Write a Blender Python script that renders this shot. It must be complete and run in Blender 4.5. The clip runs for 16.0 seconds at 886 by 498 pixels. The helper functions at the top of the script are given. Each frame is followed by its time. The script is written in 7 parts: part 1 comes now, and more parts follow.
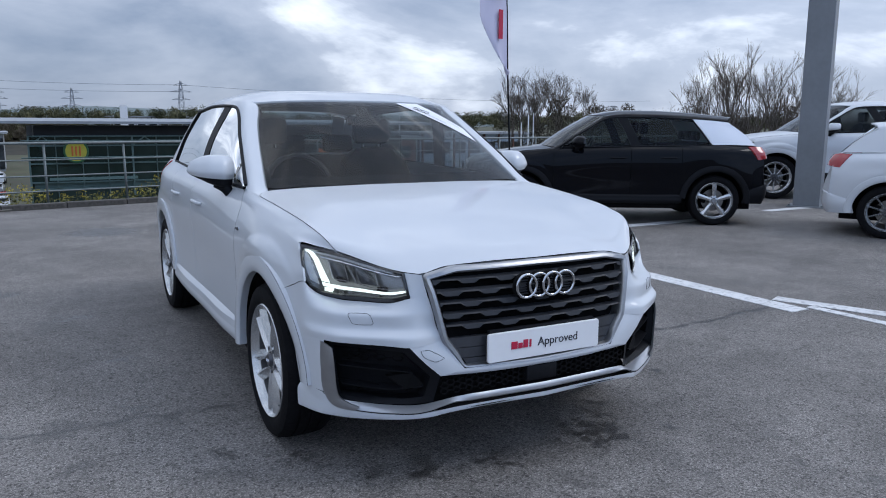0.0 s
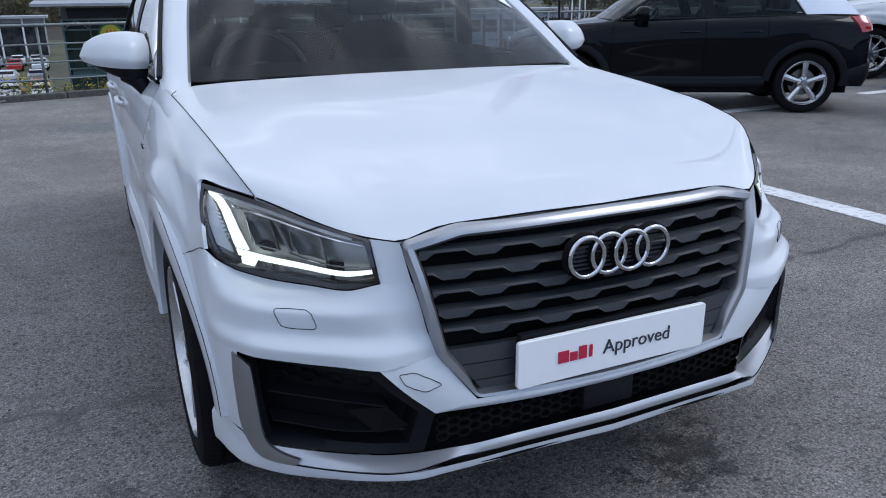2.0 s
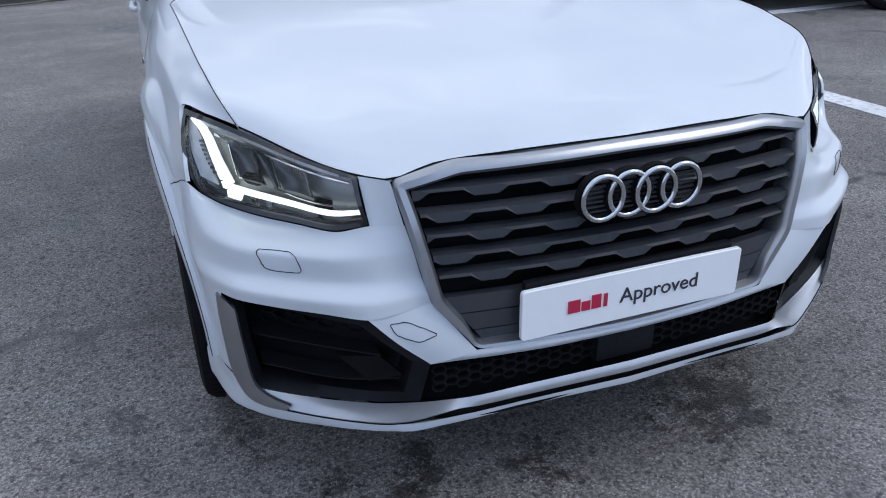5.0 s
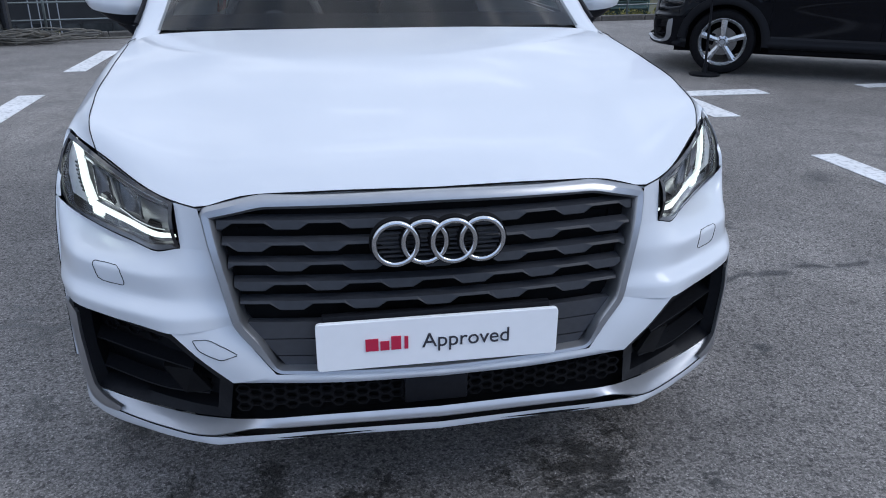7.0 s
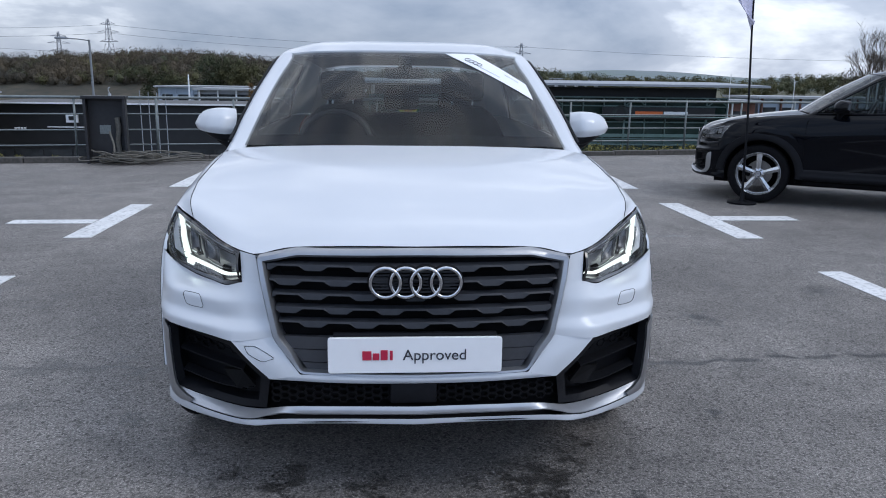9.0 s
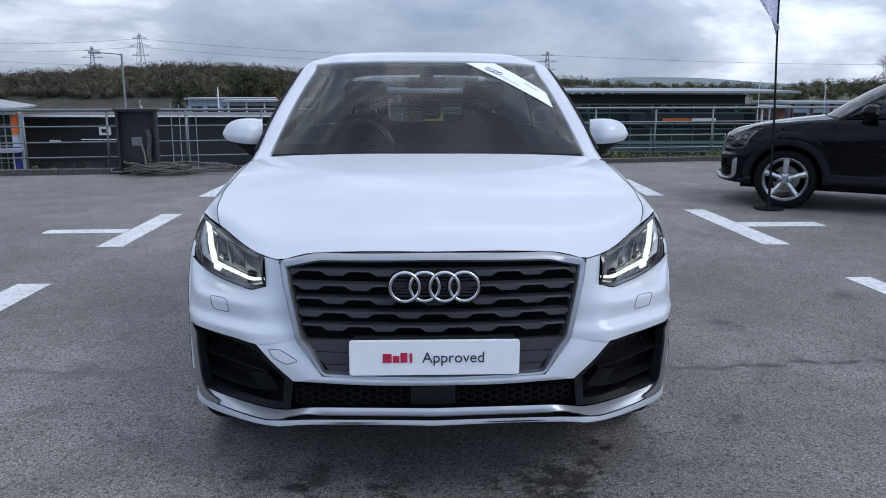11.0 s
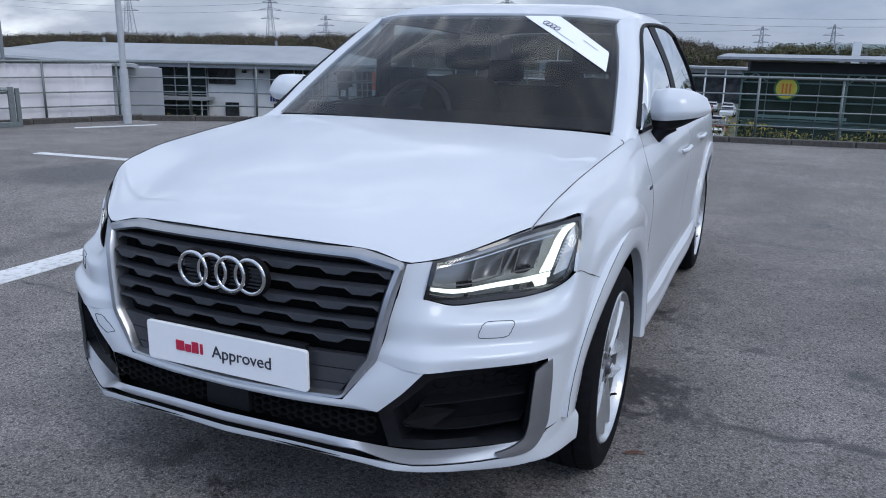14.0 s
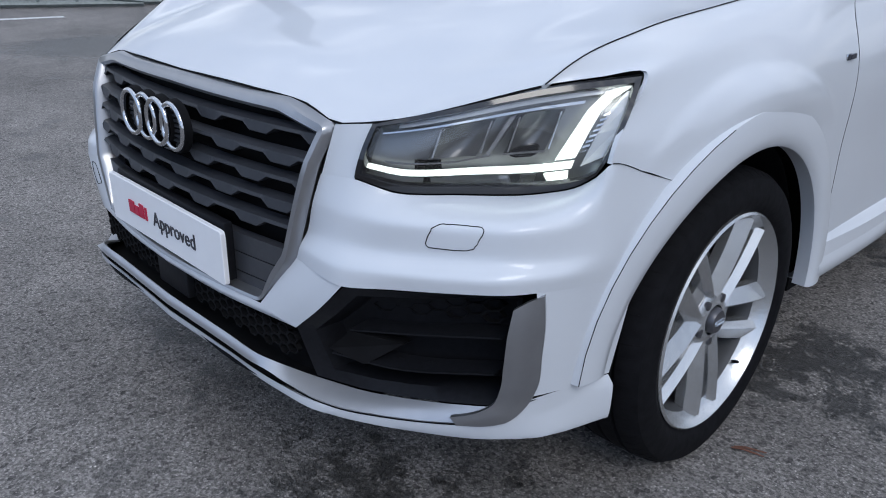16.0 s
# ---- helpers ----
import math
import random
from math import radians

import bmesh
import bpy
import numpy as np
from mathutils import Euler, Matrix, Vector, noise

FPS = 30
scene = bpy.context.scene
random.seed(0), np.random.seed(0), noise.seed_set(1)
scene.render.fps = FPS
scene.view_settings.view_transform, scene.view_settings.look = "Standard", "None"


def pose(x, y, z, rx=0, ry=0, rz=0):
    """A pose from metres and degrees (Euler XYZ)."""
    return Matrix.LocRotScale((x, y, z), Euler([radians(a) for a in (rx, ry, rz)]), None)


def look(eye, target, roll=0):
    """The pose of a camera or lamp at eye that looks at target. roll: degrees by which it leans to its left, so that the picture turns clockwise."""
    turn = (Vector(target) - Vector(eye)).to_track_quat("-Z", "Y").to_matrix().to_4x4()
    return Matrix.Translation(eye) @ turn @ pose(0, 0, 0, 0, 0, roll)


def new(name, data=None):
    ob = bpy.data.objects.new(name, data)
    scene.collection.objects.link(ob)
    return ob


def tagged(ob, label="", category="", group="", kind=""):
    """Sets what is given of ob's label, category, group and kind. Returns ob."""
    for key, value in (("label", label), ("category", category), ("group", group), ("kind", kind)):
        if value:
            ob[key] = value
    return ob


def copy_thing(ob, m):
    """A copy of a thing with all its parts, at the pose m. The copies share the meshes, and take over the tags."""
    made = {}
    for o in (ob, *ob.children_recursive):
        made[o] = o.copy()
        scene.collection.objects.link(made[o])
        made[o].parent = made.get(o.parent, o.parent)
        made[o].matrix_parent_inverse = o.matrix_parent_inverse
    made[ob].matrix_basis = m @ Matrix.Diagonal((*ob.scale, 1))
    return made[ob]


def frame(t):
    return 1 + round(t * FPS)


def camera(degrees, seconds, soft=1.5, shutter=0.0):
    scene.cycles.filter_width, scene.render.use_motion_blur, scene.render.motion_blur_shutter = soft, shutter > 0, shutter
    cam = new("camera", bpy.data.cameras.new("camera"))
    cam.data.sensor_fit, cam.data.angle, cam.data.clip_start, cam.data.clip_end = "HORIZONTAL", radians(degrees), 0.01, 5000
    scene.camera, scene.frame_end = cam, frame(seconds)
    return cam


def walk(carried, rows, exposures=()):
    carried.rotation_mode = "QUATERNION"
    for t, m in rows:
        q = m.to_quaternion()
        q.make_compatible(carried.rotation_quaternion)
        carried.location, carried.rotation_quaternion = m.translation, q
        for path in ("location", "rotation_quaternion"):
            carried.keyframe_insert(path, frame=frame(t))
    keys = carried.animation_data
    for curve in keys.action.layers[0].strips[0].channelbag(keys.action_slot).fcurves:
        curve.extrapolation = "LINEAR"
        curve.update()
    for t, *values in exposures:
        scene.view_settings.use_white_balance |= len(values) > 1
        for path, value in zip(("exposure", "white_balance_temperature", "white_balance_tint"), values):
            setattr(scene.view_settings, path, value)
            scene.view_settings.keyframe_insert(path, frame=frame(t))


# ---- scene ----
cam = camera(60.5, 16.0, 1.0)
PATH = [
    (0, (-1.718, -2.29, 1.34), (-0.763, -0.563, 1.013), 0.3),
    (0.5, (-1.511, -2.007, 1.314), (-0.588, -0.276, 0.922), 0.2),
    (1, (-1.294, -1.722, 1.314), (-0.404, 0.007, 0.848), 0.1),
    (1.5, (-1.131, -1.435, 1.29), (-0.276, 0.29, 0.747), -0.2),
    (2, (-1.031, -1.263, 1.267), (-0.218, 0.455, 0.644), -0.7),
    (2.5, (-0.946, -1.148, 1.264), (-0.178, 0.562, 0.567), -1.2),
    (3, (-0.914, -1.107, 1.263), (-0.185, 0.592, 0.501), -1.7),
    (3.5, (-0.893, -1.107, 1.263), (-0.204, 0.59, 0.459), -2.1),
    (6, (-0.712, -1.268, 1.295), (-0.188, 0.456, 0.427), -0.6),
    (6.5, (-0.485, -1.347, 1.291), (-0.056, 0.429, 0.478), -0.3),
    (7, (-0.256, -1.409, 1.299), (0.084, 0.415, 0.551), 0.3),
    (7.5, (-0.157, -1.564, 1.301), (0.095, 0.305, 0.635), 0.8),
    (8, (-0.082, -1.799, 1.321), (0.106, 0.114, 0.767), 1.2),
    (8.5, (-0.031, -2.0, 1.315), (0.122, -0.064, 0.841), 1.3),
    (9, (-0.092, -2.15, 1.314), (0.062, -0.203, 0.884), 0.8),
    (11.5, (-0.047, -2.205, 1.313), (-0.023, -0.247, 0.905), -0.3),
    (12, (0.147, -2.141, 1.311), (0.065, -0.188, 0.888), -0.3),
    (12.5, (0.4, -2.039, 1.319), (0.179, -0.101, 0.881), -0.1),
    (13, (0.661, -1.869, 1.318), (0.274, 0.04, 0.864), 0.2),
    (13.5, (0.963, -1.701, 1.295), (0.391, 0.156, 0.824), 0.7),
    (14, (1.253, -1.491, 1.298), (0.495, 0.289, 0.794), 1.2),
    (14.5, (1.415, -1.236, 1.256), (0.48, 0.446, 0.711), 1.8),
    (15, (1.53, -1.0, 1.21), (0.418, 0.548, 0.603), 1.9),
    (15.5, (1.578, -0.773, 1.154), (0.326, 0.625, 0.462), 1.6),
    (16, (1.482, -0.63, 1.088), (0.165, 0.666, 0.322), 1.0),
]
walk(cam, [(t, look(eye, target, roll)) for t, eye, target, roll in PATH], exposures=((0.0, -0.11, 6085, 10), (1.0, 0.02, 6085, 10), (2.5, 0.00, 6085, 10), (7.0, 0.06, 6085, 10), (9.0, 0.03, 6230, 10), (11.5, -0.01, 6080, 10), (14.0, -0.02, 6110, 10), (16.0, -0.03, 6230, 10)))

# ---- world, sun, exposure ----
world = bpy.data.worlds.new("overcast_sky")
scene.world = world
world.use_nodes = True
wt = world.node_tree
wt.nodes.clear()


def wn(kind, **kw):
    n = wt.nodes.new(kind)
    for k, v in kw.items():
        n.inputs[k].default_value = v
    return n


SUN_EL, SUN_ROT = radians(40), radians(118)
sky = wt.nodes.new("ShaderNodeTexSky")
sky.sky_type, sky.sun_disc, sky.sun_elevation, sky.sun_rotation = "NISHITA", False, SUN_EL, SUN_ROT
tc = wt.nodes.new("ShaderNodeTexCoord")
mp = wn("ShaderNodeMapping", Scale=(1.0, 1.0, 2.6))
n1 = wn("ShaderNodeTexNoise", Scale=2.3, Detail=8.0, Roughness=0.56, Distortion=0.5)
n2 = wn("ShaderNodeTexNoise", Scale=5.5, Detail=5.0, Roughness=0.55)
mixn = wt.nodes.new("ShaderNodeMix")
mp3 = wn("ShaderNodeMapping", Scale=(5.0, 5.0, 26.0))
n3 = wn("ShaderNodeTexNoise", Scale=1.0, Detail=4.0, Roughness=0.5, Distortion=0.4)
overhead = wt.nodes.new("ShaderNodeMapRange")
overhead.inputs["From Min"].default_value, overhead.inputs["From Max"].default_value = 0.5, 0.75
overhead.inputs["To Min"].default_value, overhead.inputs["To Max"].default_value = 0.0, 0.5
broken = wt.nodes.new("ShaderNodeMix")
mixn.inputs[0].default_value = 0.3
ramp = wt.nodes.new("ShaderNodeValToRGB")
ramp.color_ramp.elements[0].position, ramp.color_ramp.elements[0].color = 0.36, (0.255, 0.315, 0.43, 1)
ramp.color_ramp.elements[1].position, ramp.color_ramp.elements[1].color = 0.63, (1.16, 1.20, 1.26, 1)
e = ramp.color_ramp.elements.new(0.51)
e.color = (0.48, 0.53, 0.635, 1)
sep = wt.nodes.new("ShaderNodeSeparateXYZ")
grad = wt.nodes.new("ShaderNodeMapRange")
grad.inputs["From Min"].default_value, grad.inputs["From Max"].default_value = 0.0, 0.75
grad.inputs["To Min"].default_value, grad.inputs["To Max"].default_value = 1.12, 1.86
mulv = wt.nodes.new("ShaderNodeVectorMath")
mulv.operation = "SCALE"
skys = wt.nodes.new("ShaderNodeVectorMath")
skys.operation = "SCALE"
skys.inputs["Scale"].default_value = 0.1
mixc = wt.nodes.new("ShaderNodeMix")
mixc.data_type = "RGBA"
mixc.inputs[0].default_value = 0.9
bg = wt.nodes.new("ShaderNodeBackground")
out = wt.nodes.new("ShaderNodeOutputWorld")
L = wt.links.new
L(tc.outputs["Generated"], mp.inputs["Vector"])
L(mp.outputs[0], n1.inputs["Vector"])
L(mp.outputs[0], n2.inputs["Vector"])
L(n1.outputs["Fac"], mixn.inputs[2])
L(n2.outputs["Fac"], mixn.inputs[3])
L(tc.outputs["Generated"], mp3.inputs["Vector"])
L(mp3.outputs[0], n3.inputs["Vector"])
L(overhead.outputs[0], broken.inputs[0])
L(mixn.outputs[0], broken.inputs[2])
L(n3.outputs["Fac"], broken.inputs[3])
L(broken.outputs[0], ramp.inputs[0])
L(tc.outputs["Generated"], sep.inputs[0])
L(sep.outputs["Z"], grad.inputs["Value"])
L(sep.outputs["Z"], overhead.inputs["Value"])
L(ramp.outputs[0], mulv.inputs[0])
L(grad.outputs[0], mulv.inputs["Scale"])
L(sky.outputs[0], skys.inputs[0])
L(skys.outputs[0], mixc.inputs[6])
# the cloud layer is brighter towards the sun
side = wt.nodes.new("ShaderNodeVectorMath")
side.operation = "DOT_PRODUCT"
side.inputs[1].default_value = (math.sin(SUN_ROT), math.cos(SUN_ROT), 0.0)
glow = wt.nodes.new("ShaderNodeMapRange")
glow.inputs["From Min"].default_value, glow.inputs["From Max"].default_value = -1.0, 1.0
glow.inputs["To Min"].default_value, glow.inputs["To Max"].default_value = 0.86, 1.27
mul2 = wt.nodes.new("ShaderNodeVectorMath")
mul2.operation = "SCALE"
L(tc.outputs["Generated"], side.inputs[0])
L(side.outputs["Value"], glow.inputs["Value"])
L(mulv.outputs[0], mul2.inputs[0])
L(glow.outputs[0], mul2.inputs["Scale"])
# clearer blue sky between the clouds to the south
south = wt.nodes.new("ShaderNodeVectorMath")
south.operation = "DOT_PRODUCT"
south.inputs[1].default_value = (0.0, -1.0, 0.15)
gap = wt.nodes.new("ShaderNodeMapRange")
gap.inputs["From Min"].default_value, gap.inputs["From Max"].default_value = 0.15, 0.85
gap.inputs["To Min"].default_value, gap.inputs["To Max"].default_value = 0.0, 0.62
blue = wt.nodes.new("ShaderNodeMix")
blue.data_type = "RGBA"
blue.inputs[7].default_value = (0.52, 0.74, 1.16, 1)
L(tc.outputs["Generated"], south.inputs[0])
L(south.outputs["Value"], gap.inputs["Value"])
L(gap.outputs[0], blue.inputs[0])
L(mul2.outputs[0], blue.inputs[6])
L(blue.outputs[2], mixc.inputs[7])
L(mixc.outputs[2], bg.inputs["Color"])
L(bg.outputs[0], out.inputs[0])
bg.inputs["Strength"].default_value = 1.0

sun = new("sun", bpy.data.lights.new("sun", "SUN"))
sun.data.energy, sun.data.angle, sun.data.color = 1.0, radians(25), (1.0, 0.96, 0.9)
sun.matrix_world = look((0, 0, 30), (0 + 30 * math.sin(SUN_ROT) * -0.8, 30 * math.cos(SUN_ROT) * -0.8, 6))


# ---- materials ----
def material(name, color, rough=0.5, metal=0.0, grain=0.0, scale=40.0, bump=0.0, coat=0.0, second=None, spread=(0.35, 0.65), trans=0.0, emit=0.0, ior=1.5, big=0.0, bigscale=1.5, spec=0.5):
    """A principled material; a fine noise of the given scale mixes color with second, and a large one darkens by big."""
    m = bpy.data.materials.new(name)
    m.use_nodes = True
    t = m.node_tree
    p = t.nodes["Principled BSDF"]
    p.inputs["Base Color"].default_value = (*color, 1)
    p.inputs["Roughness"].default_value = rough
    p.inputs["Metallic"].default_value = metal
    p.inputs["IOR"].default_value = ior
    p.inputs["Specular IOR Level"].default_value = spec
    p.inputs["Coat Weight"].default_value = coat
    p.inputs["Coat Roughness"].default_value = 0.03
    p.inputs["Transmission Weight"].default_value = trans
    if emit:
        p.inputs["Emission Color"].default_value = (*color, 1)
        p.inputs["Emission Strength"].default_value = emit
    if grain or bump or big:
        c = t.nodes.new("ShaderNodeTexCoord")
        n = t.nodes.new("ShaderNodeTexNoise")
        n.inputs["Scale"].default_value, n.inputs["Detail"].default_value = scale, 6
        t.links.new(c.outputs["Object"], n.inputs["Vector"])
        r = t.nodes.new("ShaderNodeValToRGB")
        a = second or tuple(v * (1 - grain) for v in color)
        r.color_ramp.elements[0].position, r.color_ramp.elements[0].color = spread[0], (*a, 1)
        r.color_ramp.elements[1].position, r.color_ramp.elements[1].color = spread[1], (*color, 1)
        t.links.new(n.outputs["Fac"], r.inputs[0])
        last = r.outputs[0]
        if big:
            n3 = t.nodes.new("ShaderNodeTexNoise")
            n3.inputs["Scale"].default_value, n3.inputs["Detail"].default_value = bigscale, 4
            t.links.new(c.outputs["Object"], n3.inputs["Vector"])
            mr = t.nodes.new("ShaderNodeMapRange")
            mr.inputs["From Min"].default_value, mr.inputs["From Max"].default_value = 0.35, 0.65
            mr.inputs["To Min"].default_value, mr.inputs["To Max"].default_value = 1 - big, 1 + big * 0.4
            t.links.new(n3.outputs["Fac"], mr.inputs["Value"])
            s = t.nodes.new("ShaderNodeVectorMath")
            s.operation = "SCALE"
            t.links.new(last, s.inputs[0])
            t.links.new(mr.outputs[0], s.inputs["Scale"])
            last = s.outputs[0]
        t.links.new(last, p.inputs["Base Color"])
        if bump:
            b = t.nodes.new("ShaderNodeBump")
            b.inputs["Strength"].default_value, b.inputs["Distance"].default_value = bump, 0.01
            t.links.new(n.outputs["Fac"], b.inputs["Height"])
            t.links.new(b.outputs[0], p.inputs["Normal"])
    return m


WHITE = material("white_paint", (0.575, 0.597, 0.63), 0.42, grain=0.02, scale=3, coat=0.7)
BLACKPAINT = material("black_paint", (0.0022, 0.0028, 0.0050), 0.04, grain=0.2, scale=3, spec=0.17)
WHITE.node_tree.nodes["Principled BSDF"].inputs["Coat Roughness"].default_value = 0.04
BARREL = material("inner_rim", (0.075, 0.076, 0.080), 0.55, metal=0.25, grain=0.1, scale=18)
BLADE = material("white_blade", (0.72, 0.75, 0.82), 0.35, grain=0.03, scale=3)
PLASTIC = material("black_plastic", (0.0095, 0.010, 0.0125), 0.5, grain=0.25, scale=90, bump=0.05, spec=0.14)
GLOSSBLACK = material("gloss_black", (0.008, 0.008, 0.010), 0.12, grain=0.1, scale=5, coat=0.6)
GREYPLASTIC = material("grey_plastic", (0.045, 0.047, 0.054), 0.42, grain=0.15, scale=60, bump=0.04)
SLAT = material("slat_plastic", (0.027, 0.029, 0.035), 0.52, grain=0.2, scale=60, bump=0.03, spec=0.35)
SATIN = material("satin_silver", (0.43, 0.44, 0.465), 0.36, metal=0.55, grain=0.05, scale=25)
SILVER = material("matt_silver", (0.35, 0.355, 0.37), 0.30, metal=0.85, grain=0.06, scale=25)
CHROME = material("chrome", (0.58, 0.59, 0.61), 0.05, metal=1.0, grain=0.04, scale=8)
ALLOY = material("alloy_silver", (0.56, 0.57, 0.58), 0.27, metal=0.8, grain=0.06, scale=18, coat=0.4)
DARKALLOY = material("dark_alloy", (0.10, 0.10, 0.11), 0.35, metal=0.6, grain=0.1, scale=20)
RUBBER = material("tyre_rubber", (0.0085, 0.0085, 0.010), 0.75, grain=0.35, scale=45, bump=0.12, spec=0.09)
UNDER = material("underbody", (0.008, 0.008, 0.009), 0.85, grain=0.3, scale=20, spec=0.1)
DISC = material("brake_steel", (0.22, 0.21, 0.20), 0.35, metal=0.9, grain=0.3, scale=60)
SEATCLOTH = material("seat_cloth", (0.009, 0.009, 0.011), 0.85, grain=0.3, scale=120, spec=0.08)
TRIMGREY = material("headliner", (0.13, 0.13, 0.135), 0.9, grain=0.08, scale=80)
PLATEWHITE = material("plate_white", (0.82, 0.82, 0.83), 0.28, grain=0.02, scale=30)
INKDARK = material("ink_dark", (0.03, 0.03, 0.04), 0.5)
INKRED = material("ink_red", (0.45, 0.012, 0.05), 0.5)
PAPER = material("white_sticker", (0.85, 0.86, 0.9), 0.5, grain=0.02, scale=20)
LED = material("led_strip", (0.93, 1.0, 0.93), 0.4, emit=1.15)
LAMPMID = material("lamp_bezel", (0.24, 0.245, 0.255), 0.28, metal=0.6, grain=0.2, scale=14)
LAMPPALE = material("lamp_side_lens", (0.66, 0.67, 0.69), 0.30, metal=0.2, grain=0.12, scale=30)
LAMPDARK = material("lamp_housing", (0.20, 0.205, 0.215), 0.22, grain=0.35, scale=18, metal=0.3)
LAMPGREY = material("lamp_reflector", (0.42, 0.43, 0.45), 0.20, metal=0.65, grain=0.1, scale=20)
REDLAMP = material("red_lamp", (0.34, 0.008, 0.012), 0.12, grain=0.25, scale=60, coat=1.0)


def glass_material(name, tint, ior=1.52):
    """Clear pane: mostly see-through with a Fresnel gloss."""
    m = bpy.data.materials.new(name)
    m.use_nodes = True
    t = m.node_tree
    t.nodes.clear()
    o = t.nodes.new("ShaderNodeOutputMaterial")
    a = t.nodes.new("ShaderNodeBsdfTransparent")
    a.inputs[0].default_value = (*tint, 1)
    g = t.nodes.new("ShaderNodeBsdfGlossy")
    g.inputs["Roughness"].default_value = 0.0
    g.inputs["Color"].default_value = (1, 1, 1, 1)
    f = t.nodes.new("ShaderNodeFresnel")
    f.inputs["IOR"].default_value = ior
    x = t.nodes.new("ShaderNodeMixShader")
    t.links.new(f.outputs[0], x.inputs[0])
    t.links.new(a.outputs[0], x.inputs[1])
    t.links.new(g.outputs[0], x.inputs[2])
    t.links.new(x.outputs[0], o.inputs[0])
    return m


GLASS = glass_material("windscreen_glass", (0.46, 0.49, 0.50), 1.34)
SIDEGLASS = glass_material("side_glass", (0.56, 0.62, 0.62), 1.27)
DARKPANE = glass_material("tinted_pane", (0.42, 0.46, 0.46), 1.28)
LENS = glass_material("lamp_lens", (0.93, 0.94, 0.95))


# ---- mesh helpers ----
def mesh(name, verts, faces, smooth=True):
    me = bpy.data.meshes.new(name)
    me.from_pydata(np.asarray(verts, float).tolist(), [], [tuple(f) for f in faces])
    me.validate()
    me.update()
    if smooth:
        me.shade_smooth()
    return me


def part(name, data, mat, parent, label="", smooth=True, sharp=38):
    """One mesh object under a thing or part. data: (verts, faces), a bmesh or a mesh."""
    if isinstance(data, tuple):
        me = mesh(name, data[0], data[1], smooth)
    elif isinstance(data, bmesh.types.BMesh):
        me = bpy.data.meshes.new(name)
        data.to_mesh(me)
        data.free()
        if smooth:
            me.shade_smooth()
    else:
        me = data
    if smooth and sharp is not None:
        me.set_sharp_from_angle(angle=radians(sharp))
    if mat and not me.materials:
        me.materials.append(mat)
    ob = new(name, me)
    ob.parent = parent
    if label:
        ob["label"] = label
    return ob


def curve_points(pts, n, k=1.0):
    """n points along a smooth curve through pts, evenly spaced by length; k scales the tangents (0: straight pieces)."""
    p = np.asarray(pts, float)
    d = np.r_[0, np.cumsum(np.maximum(np.linalg.norm(np.diff(p, axis=0), axis=1), 1e-6))]
    if len(p) == 2:
        tan = np.repeat((p[1:] - p[:1]) / d[-1], 2, 0)
    else:
        tan = np.gradient(p, d, axis=0) * k
    t = np.linspace(0, d[-1], n)
    i = np.clip(np.searchsorted(d, t, side="right") - 1, 0, len(p) - 2)
    h = (d[i + 1] - d[i])[:, None]
    s = ((t - d[i]) / (d[i + 1] - d[i]))[:, None]
    if k == 0:
        return p[i] * (1 - s) + p[i + 1] * s
    return (2 * s**3 - 3 * s**2 + 1) * p[i] + (s**3 - 2 * s**2 + s) * h * tan[i] + (-2 * s**3 + 3 * s**2) * p[i + 1] + (s**3 - s**2) * h * tan[i + 1]


def grid_faces(nv, nu, flip=False, wrap=False):
    fs = []
    for a in range(nv - 1):
        for b in range(nu if wrap else nu - 1):
            c = (b + 1) % nu
            q = (a * nu + b, a * nu + c, (a + 1) * nu + c, (a + 1) * nu + b)
            fs.append(q[::-1] if flip else q)
    return fs


def loft(rows, nu, nv, k=1.0, kv=1.0):
    """A smooth surface through rows of curve points, as an array (nv, nu, 3)."""
    a = np.array([curve_points(r, nu, k) for r in rows])
    if nv == len(rows) and kv == 0:
        return a
    return np.stack([curve_points(a[:, j], nv, kv) for j in range(nu)], 1)


def sheet(a, flip=False):
    nv, nu = a.shape[:2]
    return a.reshape(-1, 3), grid_faces(nv, nu, flip)


def slab(a, back, flip=False):
    """A closed plate: the surface a, and a copy of it moved by the vector (or array) back, joined round the rim."""
    nv, nu = a.shape[:2]
    b = a + np.asarray(back, float)
    n = nv * nu
    v = np.concatenate([a.reshape(-1, 3), b.reshape(-1, 3)])
    f = grid_faces(nv, nu, flip) + [tuple(i + n for i in q) for q in grid_faces(nv, nu, not flip)]
    rim = [j for j in range(nu)] + [(i + 1) * nu - 1 for i in range(1, nv)] + [(nv - 1) * nu + j for j in range(nu - 2, -1, -1)] + [i * nu for i in range(nv - 2, 0, -1)]
    for i, j in zip(rim, rim[1:] + rim[:1]):
        q = (i, i + n, j + n, j)
        f.append(q[::-1] if flip else q)
    return v, f


def mirrored(data):
    v, f = data
    return np.asarray(v, float) * (-1, 1, 1), [tuple(q)[::-1] for q in f]


def joined(*datas):
    vs, fs, n = [], [], 0
    for v, f in datas:
        v = np.asarray(v, float)
        vs.append(v)
        fs += [tuple(i + n for i in q) for q in f]
        n += len(v)
    return np.concatenate(vs), fs


def moved(data, m):
    v = np.asarray(data[0], float)
    r = np.array(m.to_3x3())
    return v @ r.T + np.array(m.translation), data[1]


